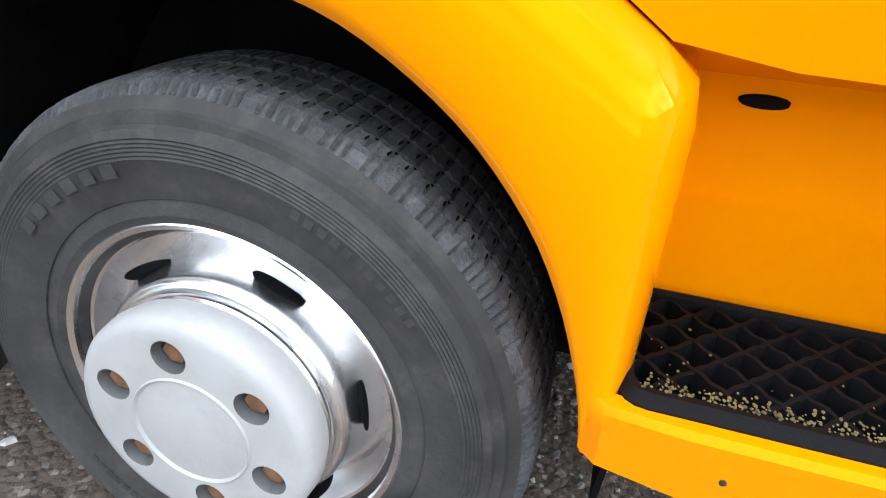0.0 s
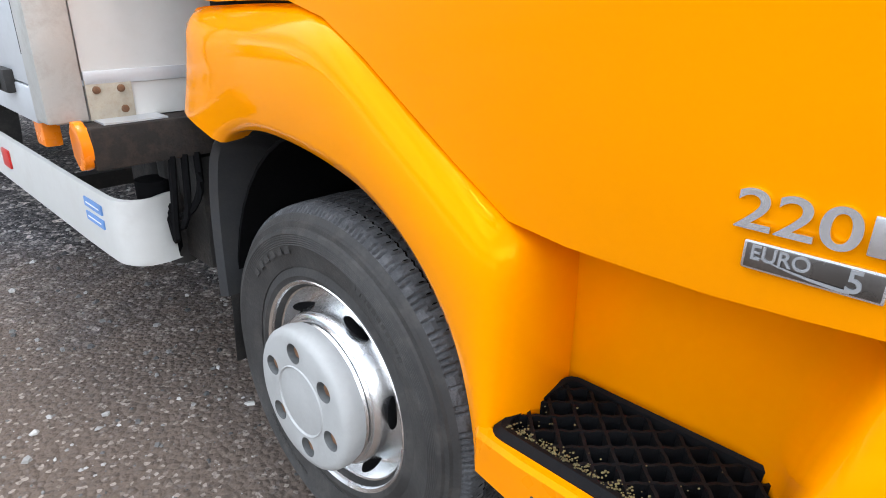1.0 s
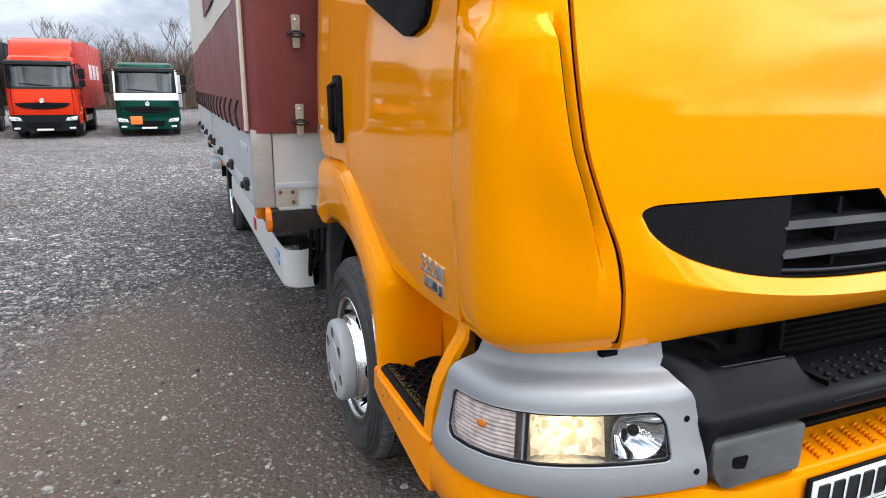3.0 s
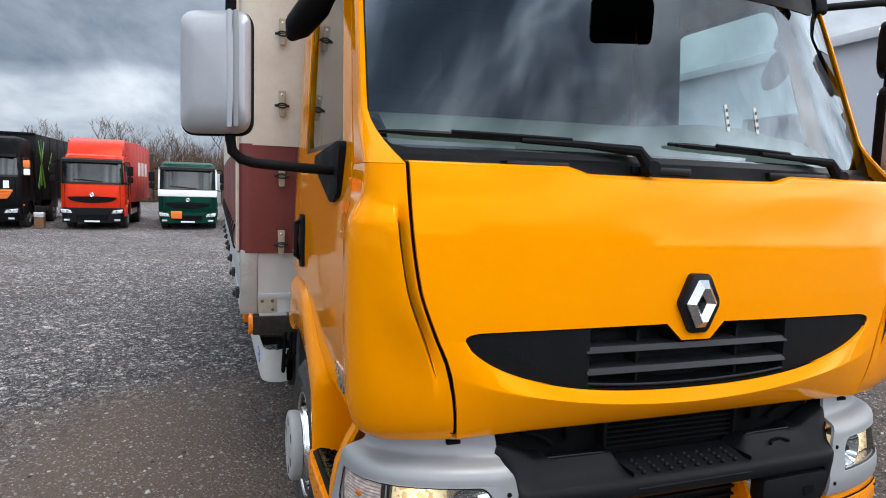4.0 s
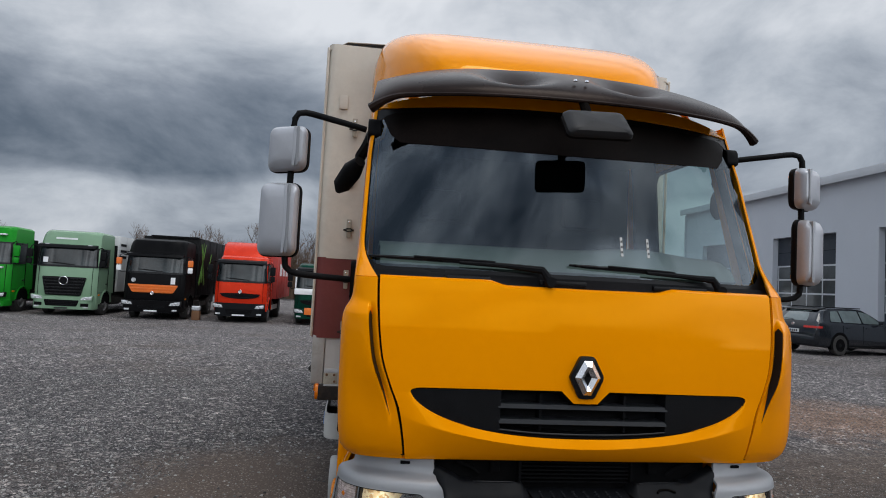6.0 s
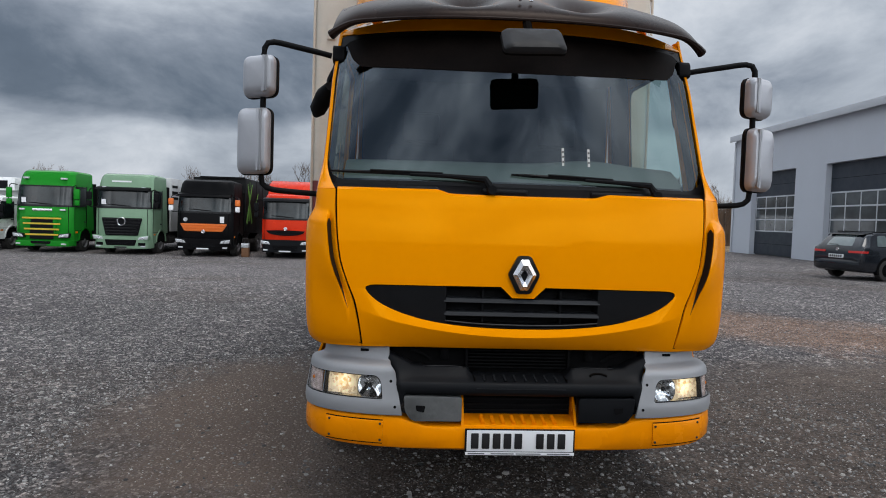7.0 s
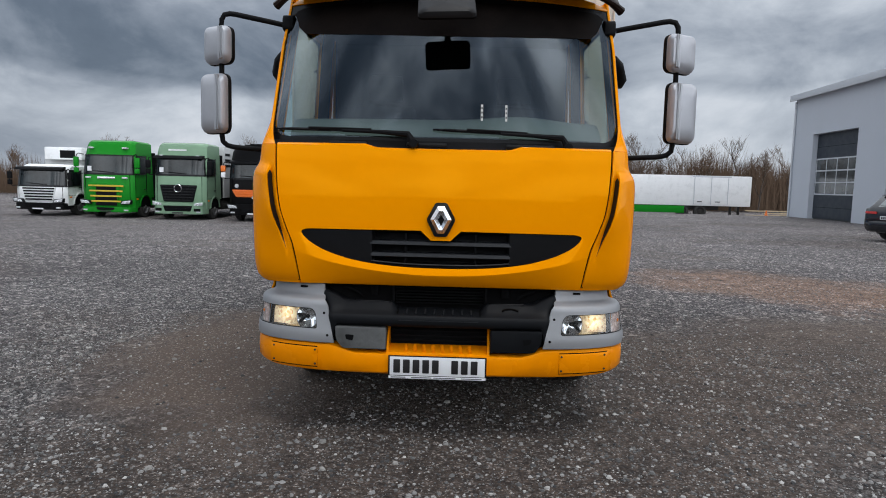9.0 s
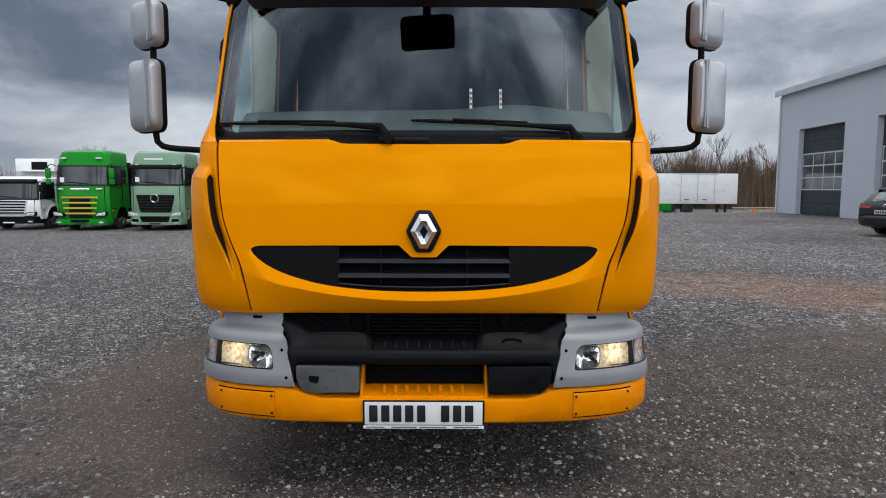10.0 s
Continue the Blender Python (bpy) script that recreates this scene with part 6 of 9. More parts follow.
        lathe(bm, [(X(u), r) for u, r in tp2] + [(X(0.26 + 0.19), 0.3815), (X(0.26 + 0.21), 0.30)], 48, c, "x")
        part("inner_tyre", bm, M_TYRE, wheel)


for sg in (-1, 1):
    truck_wheel(sg, 1.287, 1.026, True)
    truck_wheel(sg, 5.55, 1.115, False)
# ================= main truck: chassis and load body =================
BX, BY0, BY1 = 1.27, 1.918, 7.75
part("chassis", boxm(-0.42, -0.34, 0.45, 7.6, 0.56, 0.76, bevel=0.005), M_CHASSIS, truck, "dirty black chassis rails")
part("chassis_rail", boxm(0.34, 0.42, 0.45, 7.6, 0.56, 0.76, bevel=0.005), M_CHASSIS, truck)
part("engine", boxm(-0.32, 0.32, 0.35, 1.7, 0.38, 0.88, bevel=0.05), M_CHASSIS, truck)
part("front_axle", boxm(-0.80, 0.80, 1.25, 1.37, 0.27, 0.37, bevel=0.03), M_CHASSIS, truck)
part("rear_axle", boxm(-0.70, 0.70, 5.47, 5.63, 0.31, 0.44, bevel=0.05), M_CHASSIS, truck)
for y in (2.4, 3.6, 4.6, 6.6):
    part("cross_member", boxm(-0.34, 0.34, y, y + 0.08, 0.58, 0.74), M_CHASSIS, truck)
for sg in (-1, 1):
    bm = bmesh.new()
    lathe(bm, [(2.35, 0.0), (2.35, 0.16), (2.38, 0.19), (3.18, 0.19), (3.21, 0.16), (3.21, 0.0)], 20, (sg * 0.72, 0, 0.60), "y")
    part("tank", bm, M_CHASSIS, truck, "dark cylindrical tank under the body")
    for y in (2.03, 2.13):
        bm = bmesh.new()
        tube(bm, [(sg * 0.98, y, 0.42), (sg * 0.98, y, 0.86)], 0.035, 10)
        part("guard_bracket", bm, M_CHASSIS, truck)
    bm = bmesh.new()
    tube(bm, chain([(sg * 0.62, 1.86, 0.80), (sg * 0.75, 1.86, 0.66), (sg * 0.88, 1.84, 0.70), (sg * 0.93, 1.86, 0.84)], 14), 0.016, 7)
    part("hose", bm, M_CHASSIS, truck)
    part("battery_box", boxm(sg * 0.52, sg * 0.98, 1.86, 2.34, 0.44, 0.74, bevel=0.01), M_CHASSIS, truck)
    bm = bmesh.new()
    lathe(bm, [(0.45, 0.0), (0.45, 0.045), (0.47, 0.055), (0.60, 0.055), (0.61, 0.045), (0.66, 0.045), (0.67, 0.0)], 16, (sg * 1.03, 2.04, 0), "z")
    part("air_dryer", bm, M_DARK, truck, "dark round air dryer")
    for k in range(3):
        bm = bmesh.new()
        tube(bm, chain([(sg * (0.99 + 0.03 * k), 1.84, 0.76), (sg * (1.00 + 0.03 * k), 1.83 + 0.01 * k, 0.66 - 0.03 * k), (sg * (1.04 + 0.01 * k), 1.86, 0.60 - 0.03 * k), (sg * 1.03, 1.98, 0.63)], 14), 0.009, 6)
        part("air_hose", bm, M_DARK, truck)
# deck
part("load_deck", boxm(-1.25, 1.25, BY0 + 0.01, BY1 - 0.01, 0.845, 0.905), M_ALU, truck, "aluminium load deck edge")
bm = boxm(-1.215, 1.215, 1.835, 1.916, 0.752, 0.846, bevel=0.006)
beam = part("front_beam", bm, M_BEAM, truck, "weathered dark front cross beam")
for sg in (-1, 1):
    bm = bmesh.new()
    prism(bm, rounded([(1.842, 0.752), (1.905, 0.752), (1.910, 0.850), (1.868, 0.862), (1.836, 0.815)], 0.026, 5), 0, sg * 1.214, sg * 1.236, 0.008)
    part("marker_lamp", bm, M_ORANGE, truck, "amber side marker lamp on the beam end")
    part("beam_cap", boxm(sg * 1.04, sg * 1.18, 1.85, 1.92, 0.8465, 0.8505), M_ALU, beam)
# front wall of the body
part("front_wall", boxm(-1.185, 1.185, BY0, BY0 + 0.03, 0.935, 1.20), M_ALUW, truck, "weathered white front board of the load body")
part("front_wall_trim", boxm(-1.186, 1.186, BY0 - 0.008, BY0 - 0.001, 0.925, 0.955, bevel=0.002), M_ALU, truck)
part("front_wall_skirt", boxm(-1.186, 1.186, BY0 - 0.003, BY0 + 0.02, 0.848, 0.924), M_ALUW, truck)
for sg in (-1, 1):
    pl = part("corner_plate", boxm(sg * 1.088, sg * 1.186, BY0 - 0.008, BY0 - 0.0035, 0.848, 0.936, bevel=0.001), M_PLATE, truck, "stained steel corner plate with rusty rivets")
    for x, z in ((1.164, 0.914), (1.112, 0.914), (1.110, 0.868)):
        bm = bmesh.new()
        lathe(bm, [(0.0, 0.009), (-0.004, 0.008), (-0.006, 0.0)], 10, (sg * x, BY0 - 0.008, z), "y")
        part("rivet", bm, M_RUST, pl)
    bm = bmesh.new()
    box(bm, sg * 1.190, sg * 1.274, BY0 - 0.012, BY0 + 0.075, 0.85, 1.185, 0.006)
    part("corner_post", bm, M_POST, truck, "grey steel corner post")
    # side boards
    for k, (ya, yb) in enumerate(((BY0 + 0.085, 4.86), (4.95, BY1 - 0.08))):
        bm = bmesh.new()
        box(bm, sg * (BX - 0.025), sg * BX, ya, yb, 0.925, 1.185, 0.004)
        db = part("side_board", bm, M_ALU, truck, "aluminium drop-side board")
        bm = bmesh.new()
        box(bm, sg * BX, sg * (BX + 0.006), ya + 0.03, yb - 0.03, 1.165, 1.18, 0.002)
        part("board_lip", bm, M_ALU, db)
        bm = bmesh.new()
        prism(bm, rounded([(ya + 0.10, 1.075), (ya + 0.42, 1.075), (ya + 0.42, 1.105), (ya + 0.10, 1.105)], 0.012, 3), 0, sg * BX, sg * (BX + 0.005), 0.002)
        part("grip_rail", bm, M_ALUW, db)
        for y in np.linspace(ya + 0.16, yb - 0.2, 4):
            bm = bmesh.new()
            box(bm, sg * (BX - 0.002), sg * (BX + 0.022), y - 0.045, y + 0.045, 0.895, 0.950, 0.008)
            lt = part("board_latch", bm, M_CHASSIS, db, "black board latch")
            bm = bmesh.new()
            lathe(bm, [(0.0, 0.018), (sg * 0.03, 0.016), (sg * 0.034, 0.0)], 10, (sg * (BX + 0.004), y + 0.012, 0.917), "x")
            part("latch_knob", bm, M_CHASSIS, lt)
        part("board_end_seal", boxm(sg * (BX - 0.01), sg * (BX + 0.002), ya - 0.012, ya - 0.001, 0.99, 1.18), M_BLK, db)
    part("side_rail", boxm(sg * 1.252, sg * (BX + 0.002), BY0 + 0.075, BY1 - 0.02, 0.842, 0.921, bevel=0.003), M_ALU, truck, "aluminium side rail with bolt heads")
    for y in (2.42, 2.46):
        for z in (0.868, 0.892):
            bm = bmesh.new()
            lathe(bm, [(0.0, 0.008), (sg * 0.005, 0.0)], 8, (sg * (BX + 0.002), y, z), "x")
            part("rail_bolt", bm, M_CHASSIS, truck)
    for y in (4.87, BY1 - 0.078):
        part("side_post", boxm(sg * 1.20, sg * (BX + 0.006), y, y + 0.075, 0.80, 1.19, bevel=0.004), M_POST, truck)
    for y in (2.045, 4.2, 6.3):
        part("side_lamp", boxm(sg * 1.215, sg * 1.255, y, y + 0.07, 0.775, 0.838, bevel=0.008), M_ORANGE, truck, "small amber side lamp under the rail")
    # side guard with a bent front end
    gp = chain([(1.035, 1.925), (1.09, 1.918), (1.135, 1.932), (1.160, 1.975), (1.165, 2.05)], 12) + [(1.167, y) for y in np.linspace(2.2, 4.62, 10)]
    rows = [[(sg * (x - o), y, z) for x, y in gp] for z, o in ((0.470, 0.01), (0.474, 0.002), (0.49, 0.0), (0.555, -0.002), (0.63, 0.0), (0.642, 0.003), (0.646, 0.012))]
    gd = part("side_guard", sheet(rows, 0.010), M_ALUW, truck, "pale aluminium side guard rail")
    part("guard_reflector", boxm(sg * 1.168, sg * 1.176, 2.93, 3.02, 0.535, 0.60, bevel=0.004), M_REDREF, gd, "red reflector")
    for z0, z1 in ((0.590, 0.615), (0.552, 0.576)):
        if sg < 0:
            part("guard_tape", boxm(sg * 1.166, sg * 1.1705, 2.035, 2.16, z0, z1), M_BLUE, gd, "faded blue sticker bar")
    for z0, z1 in ((0.600, 0.604), (0.562, 0.566)):
        if sg < 0:
            part("sticker_line", boxm(sg * 1.1705, sg * 1.1712, 2.05, 2.145, z0, z1), M_WHITE, gd)
    for y in (2.5, 4.3):
        part("guard_arm", boxm(sg * 0.42, sg * 1.155, y, y + 0.05, 0.53, 0.58), M_CHASSIS, truck)
    # rear mudguard
    rows = []
    for x in (1.16, 0.60):
        rows.append([(sg * x, 5.55 - 0.46 * math.cos(a), 0.385 + 0.46 * math.sin(a)) for a in np.linspace(radians(10), radians(170), 16)])
    part("rear_wheel_guard", sheet(rows, 0.006), M_BLK, truck, "black rear wheel guard")
    part("rear_lamp_box", boxm(sg * 0.9, sg * 1.2, 7.55, 7.68, 0.62, 0.74, bevel=0.01), M_CHASSIS, truck)
    part("stowage_box", boxm(sg * 0.95, sg * 1.24, 6.3, 6.75, 0.50, 0.60, bevel=0.01), M_ALU, truck)
# tarpaulin
TX, TZ = 1.284, 3.315


def tarp_band(z0, z1, mat_, name, lab, seed, dz=0.0):
    """One belt of the cover round front, sides and back, with soft ripples."""
    pl = []
    for y in np.linspace(BY1, BY0 + 0.04, 44):
        pl.append((-TX, y))
    pl += [(-TX + 0.006, BY0 + 0.012), (-TX + 0.022, BY0 - 0.012)]
    for x in np.linspace(-TX + 0.06, TX - 0.06, 36):
        pl.append((x, BY0 - 0.018))
    pl += [(TX - 0.022, BY0 - 0.012), (TX - 0.006, BY0 + 0.012)]
    for y in np.linspace(BY0 + 0.04, BY1, 44):
        pl.append((TX, y))
    rows = []
    for z in np.linspace(z0, z1, 9 if z1 - z0 < 1 else 17):
        row = []
        for x, y in pl:
            d = 0.010 * noise.noise((x * 1.7 + seed, y * 1.7, z * 0.8)) + 0.004 * noise.noise((x * 6, y * 6 + seed, z * 2))
            if abs(x) > TX - 0.001:
                row.append((x + math.copysign(d, x), y, z))
            else:
                row.append((x, y + d, z))
        rows.append(row)
    return part(name, sheet(rows, 0.004), mat_, truck, lab, sharp=60)


tarp_band(1.722, TZ - 0.07, M_TARPW, "tarpaulin", "stained cream tarpaulin cover", 1.0)
tarp_band(1.168, 1.728, M_TARPR, "tarpaulin_band", "red-brown lower belt of the tarpaulin", 7.0)
rows = []
for y in np.linspace(BY0 - 0.015, BY1, 24):
    row = []
    for k in range(21):
        s = -1 + 2 * k / 20
        zz = TZ + 0.03 * (1 - s * s) - 0.07 * max(0, (abs(s) - 0.93) / 0.07) ** 2 + 0.008 * noise.noise((s * 3, y * 2, 0))
        if y < BY0 + 0.1:
            zz -= 0.05 * ((BY0 + 0.1 - y) / 0.115) ** 2
        row.append((s * TX, y, zz))
    rows.append(row)
part("tarpaulin_roof", sheet(rows, 0.004), M_TARPW, truck, "cream tarpaulin roof", sharp=60)
for sg in (-1, 1):
    bm = bmesh.new()
    tube(bm, [(sg * (TX + 0.004), BY0 + 0.0, z) for z in np.linspace(1.18, 3.22, 12)], 0.010, 6)
    part("tarpaulin_edge", bm, M_TARPW, truck, "welted tarpaulin edge")
    bm = bmesh.new()
    box(bm, sg * 1.16 - 0.03, sg * 1.16 + 0.03, BY0 - 0.032, BY0 - 0.022, 2.78, 2.88, 0.004)
    part("tarpaulin_patch", bm, M_TARPW, truck)
    for z in (1.215, 1.57, 1.925, 2.28, 2.64):
        bm = bmesh.new()
        prism(bm, rounded([(sg * 1.086, z - 0.055), (sg * 1.058, z - 0.055), (sg * 1.054, z + 0.075), (sg * 1.090, z + 0.075)], 0.006, 2), 1, BY0 - 0.046, BY0 - 0.034, 0.002)
        lt = part("tarpaulin_latch", bm, M_PLATE, truck, "pale metal strap latch")
        bm = bmesh.new()
        tube(bm, [(sg * 1.109, BY0 - 0.04, z), (sg * 1.036, BY0 - 0.04, z)], 0.007, 7)
        tube(bm, [(sg * 1.072 + 0.024 * math.cos(a), BY0 - 0.05, z + 0.011 * math.sin(a)) for a in np.linspace(0, 2 * math.pi, 13)], 0.004, 6, cap=False)
        part("latch_eye", bm, M_CHASSIS, lt)
        bm = bmesh.new()
        lathe(bm, [(-0.004, 0.0), (-0.002, 0.006), (0.002, 0.006)], 8, (sg * 1.072, BY0 - 0.046, z + 0.055), "y")
        part("latch_rivet", bm, M_CHROME, lt)
    for k in range(16):
        y = BY0 + 0.25 + 0.34 * k
        bm = bmesh.new()
        tube(bm, chain([(sg * (TX + 0.010), y, 1.30), (sg * (TX + 0.022), y + 0.012, 1.25), (sg * (TX + 0.018), y - 0.004, 1.19), (sg * (TX + 0.010), y + 0.008, 1.168)], 8), 0.0055, 6)
        part("tarpaulin_cord", bm, M_CHASSIS, truck, "dark tie-down cord")
    # pale printed marks on the side cover
    for k in range(5):
        z = 1.85 + 0.24 * k
        part("cover_print", boxm(sg * (TX + 0.013), sg * (TX + 0.016), 2.7 + 0.1 * k, 4.4 + 0.2 * (k % 3), z, z + 0.13), M_CHASSIS if k in (1, 2) else M_TARPR, truck, "printed bar on the cover")
# ================= ground =================
def ground_z(x, y):
    """The yard lies level by the truck and falls a little towards the row of parked trucks."""
    fall = min(1.0, max(0.0, (y - 7.0) / 19.0))
    side = 1.0 / (1.0 + math.exp((x - 6.0) / 2.5))
    far = min(1.0, max(0.0, (y - 36.0) / 8.0))
    return -0.53 * fall * fall * (3 - 2 * fall) * max(side, far)


def ground_mat():
    m = bpy.data.materials.new("compacted_gravel")
    m.use_nodes = True
    nt = m.node_tree
    b = nt.nodes["Principled BSDF"]
    tc = nt.nodes.new("ShaderNodeTexCoord")

    def nz(sc, det=6.0, ro=0.6):
        n = nt.nodes.new("ShaderNodeTexNoise")
        n.inputs["Scale"].default_value, n.inputs["Detail"].default_value, n.inputs["Roughness"].default_value = sc, det, ro
        nt.links.new(tc.outputs["Object"], n.inputs["Vector"])
        return n.outputs["Fac"]

    def vor(sc, feat="F1"):
        n = nt.nodes.new("ShaderNodeTexVoronoi")
        n.feature = feat
        n.inputs["Scale"].default_value = sc
        nt.links.new(tc.outputs["Object"], n.inputs["Vector"])
        return n

    def ramp(v, *st):
        n = nt.nodes.new("ShaderNodeValToRGB")
        set_stops(n, st)
        nt.links.new(v, n.inputs["Fac"])
        return n.outputs[0]

    def mix(kind, fac, a, c):
        n = nt.nodes.new("ShaderNodeMix")
        n.data_type, n.blend_type = "RGBA", kind
        for i, v in ((0, fac), (6, a), (7, c)):
            if isinstance(v, (int, float)):
                n.inputs[i].default_value = v
            elif isinstance(v, tuple):
                n.inputs[i].default_value = (*v, 1)
            else:
                nt.links.new(v, n.inputs[i])
        return n.outputs[2]

    def sep(v, k):
        n = nt.nodes.new("ShaderNodeSeparateColor")
        nt.links.new(v.outputs["Color"], n.inputs[0])
        return n.outputs[k]

    def math2(op, a, c):
        n = nt.nodes.new("ShaderNodeMath")
        n.operation = op
        for i, v in enumerate((a, c)):
            if isinstance(v, (int, float)):
                n.inputs[i].default_value = v
            else:
                nt.links.new(v, n.inputs[i])
        return n.outputs[0]

    def patch(cx, cy, rx, ry, rot, ragged, sc, lo=0.60, hi=0.98):
        """1 inside a ragged-edged oval of the yard, 0 outside."""
        mp = nt.nodes.new("ShaderNodeMapping")
        mp.vector_type = "TEXTURE"
        mp.inputs["Location"].default_value = (cx, cy, 0)
        mp.inputs["Rotation"].default_value = (0, 0, radians(rot))
        mp.inputs["Scale"].default_value = (rx, ry, 1e4)
        nt.links.new(tc.outputs["Object"], mp.inputs["Vector"])
        ln = nt.nodes.new("ShaderNodeVectorMath")
        ln.operation = "LENGTH"
        nt.links.new(mp.outputs[0], ln.inputs[0])
        d = math2("ADD", ln.outputs["Value"], math2("MULTIPLY", math2("SUBTRACT", nz(sc, 6.0, 0.65), 0.5), ragged))
        return ramp(d, (lo, (1, 1, 1)), (hi, (0, 0, 0)))

    v0, v1, v2 = vor(95), vor(52), vor(24)
    dust = ramp(sep(v0, 0), (0.0, (0.025, 0.027, 0.029)), (0.5, (0.076, 0.080, 0.088)), (0.9, (0.210, 0.213, 0.218)))
    stone = ramp(sep(v1, 0), (0.0, (0.027, 0.029, 0.034)), (0.45, (0.084, 0.088, 0.097)), (0.78, (0.200, 0.204, 0.213)), (0.97, (0.434, 0.437, 0.434)))
    big = ramp(sep(v2, 1), (0.0, (0.038, 0.039, 0.046)), (0.55, (0.130, 0.133, 0.139)), (0.95, (0.500, 0.500, 0.493)))
    c = mix("MIX", ramp(sep(v1, 1), (0.35, (0, 0, 0)), (0.42, (1, 1, 1))), dust, stone)
    c = mix("MIX", ramp(sep(v2, 0), (0.68, (0, 0, 0)), (0.74, (1, 1, 1))), c, big)
    # dark joints between the chips
    c = mix("MULTIPLY", 1.0, c, ramp(v1.outputs["Distance"], (0.35, (1, 1, 1)), (0.75, (0.42, 0.42, 0.43))))
    # bare brown soil by the truck and in wheel tracks, darkened for shade under the truck
    soil = mix("MIX", nz(24, 8.0, 0.7), (0.018, 0.0146, 0.0125), (0.098, 0.081, 0.068))
    soil = mix("MIX", ramp(sep(v0, 1), (0.90, (0, 0, 0)), (0.93, (1, 1, 1))), soil, (0.24, 0.23, 0.215))
    near = patch(-0.1, -0.8, 3.0, 2.9, -6, 1.1, 0.6)
    track = patch(4.6, 2.2, 5.0, 1.7, 20, 0.9, 0.7)
    spots = ramp(nz(0.30, 9.0, 0.62), (0.50, (0, 0, 0)), (0.64, (0.55, 0.55, 0.55)))
    area = mix("LIGHTEN", 1.0, mix("LIGHTEN", 1.0, near, track), spots)
    keep = ramp(nz(60, 4.0, 0.6), (0.34, (0.45, 0.45, 0.45)), (0.54, (1, 1, 1)))
    c = mix("MIX", mix("MULTIPLY", 1.0, area, keep), c, soil)
    # packed pale dirt where vehicles turn
    dirt = mix("MIX", nz(85, 5.0, 0.7), (0.040, 0.0345, 0.030), (0.150, 0.128, 0.110))
    dirt = mix("MIX", ramp(sep(v0, 2), (0.91, (0, 0, 0)), (0.97, (1, 1, 1))), dirt, (0.23, 0.22, 0.205))
    c = mix("MIX", mix("MULTIPLY", 1.0, patch(4.4, 1.6, 4.6, 2.7, 15, 0.8, 0.7), ramp(nz(40, 4.0), (0.34, (0.4, 0.4, 0.4)), (0.50, (1, 1, 1)))), c, dirt)
    # reddish crushed brick
    tan = mix("MIX", sep(v1, 2), (0.18, 0.092, 0.048), (0.46, 0.31, 0.205))
    c = mix("MIX", mix("MULTIPLY", 1.0, patch(5.2, 5.9, 3.4, 2.0, -28, 1.7, 0.9, 0.45, 1.05), ramp(nz(45, 4.0), (0.40, (0.0, 0.0, 0.0)), (0.60, (0.75, 0.75, 0.75)))), c, tan)
    c = mix("MULTIPLY", 1.0, c, ramp(nz(0.22, 7.0, 0.6), (0.32, (0.72, 0.71, 0.71)), (0.68, (1.12, 1.11, 1.10))))
    c = mix("MULTIPLY", 1.0, c, ramp(nz(3.5, 6.0, 0.7), (0.30, (0.60, 0.60, 0.61)), (0.70, (1.30, 1.30, 1.29))))
    c = mix("MULTIPLY", 1.0, c, ramp(nz(22, 4.0, 0.75), (0.36, (0.50, 0.50, 0.51)), (0.64, (1.52, 1.52, 1.54))))
    # smooth packed dirt beside the front wheel
    c = mix("MIX", mix("MULTIPLY", 1.0, patch(-1.50, 1.75, 1.35, 2.2, 8, 1.3, 1.4, 0.55, 1.1), ramp(nz(46, 4.0), (0.30, (0.55, 0.55, 0.55)), (0.46, (1.0, 1.0, 1.0)))), c, mix("MULTIPLY", 1.0, dirt, (1.12, 1.09, 1.08)))
    # gravel painted paler further out in the yard, for its brightening at grazing angles
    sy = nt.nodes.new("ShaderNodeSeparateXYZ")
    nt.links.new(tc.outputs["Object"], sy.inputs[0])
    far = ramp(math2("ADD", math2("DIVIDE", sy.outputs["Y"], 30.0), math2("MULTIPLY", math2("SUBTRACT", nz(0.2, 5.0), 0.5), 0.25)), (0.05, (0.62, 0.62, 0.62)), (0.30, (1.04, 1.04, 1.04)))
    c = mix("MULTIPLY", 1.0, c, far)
    c = mix("MULTIPLY", 1.0, c, (1.66, 1.50, 1.40))
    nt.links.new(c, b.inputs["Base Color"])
    b.inputs["Roughness"].default_value = 0.9
    b.inputs["Specular IOR Level"].default_value = 0.3
    bn = nt.nodes.new("ShaderNodeBump")
    bn.inputs["Strength"].default_value, bn.inputs["Distance"].default_value = 1.0, 0.014
    h = math2("SUBTRACT", math2("MULTIPLY", sep(v1, 1), 0.8), v1.outputs["Distance"])
    nt.links.new(h, bn.inputs["Height"])
    bn2 = nt.nodes.new("ShaderNodeBump")
    bn2.inputs["Strength"].default_value, bn2.inputs["Distance"].default_value = 0.8, 0.01
    nt.links.new(nz(120, 5.0), bn2.inputs["Height"])
    nt.links.new(bn.outputs[0], bn2.inputs["Normal"])
    nt.links.new(bn2.outputs[0], b.inputs["Normal"])
    return m


M_GROUND = ground_mat()
gx = np.r_[-1500, -600, -250, -120, np.linspace(-60, 60, 61), 120, 250, 600, 1500]
gy = np.r_[-1500, -600, -200, -80, np.linspace(-40, 80, 61), 130, 250, 600, 1500]
bm = bmesh.new()
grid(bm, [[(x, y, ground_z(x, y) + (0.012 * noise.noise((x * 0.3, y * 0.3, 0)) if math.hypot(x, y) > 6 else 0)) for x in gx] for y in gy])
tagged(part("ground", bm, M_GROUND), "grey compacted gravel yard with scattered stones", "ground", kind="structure")


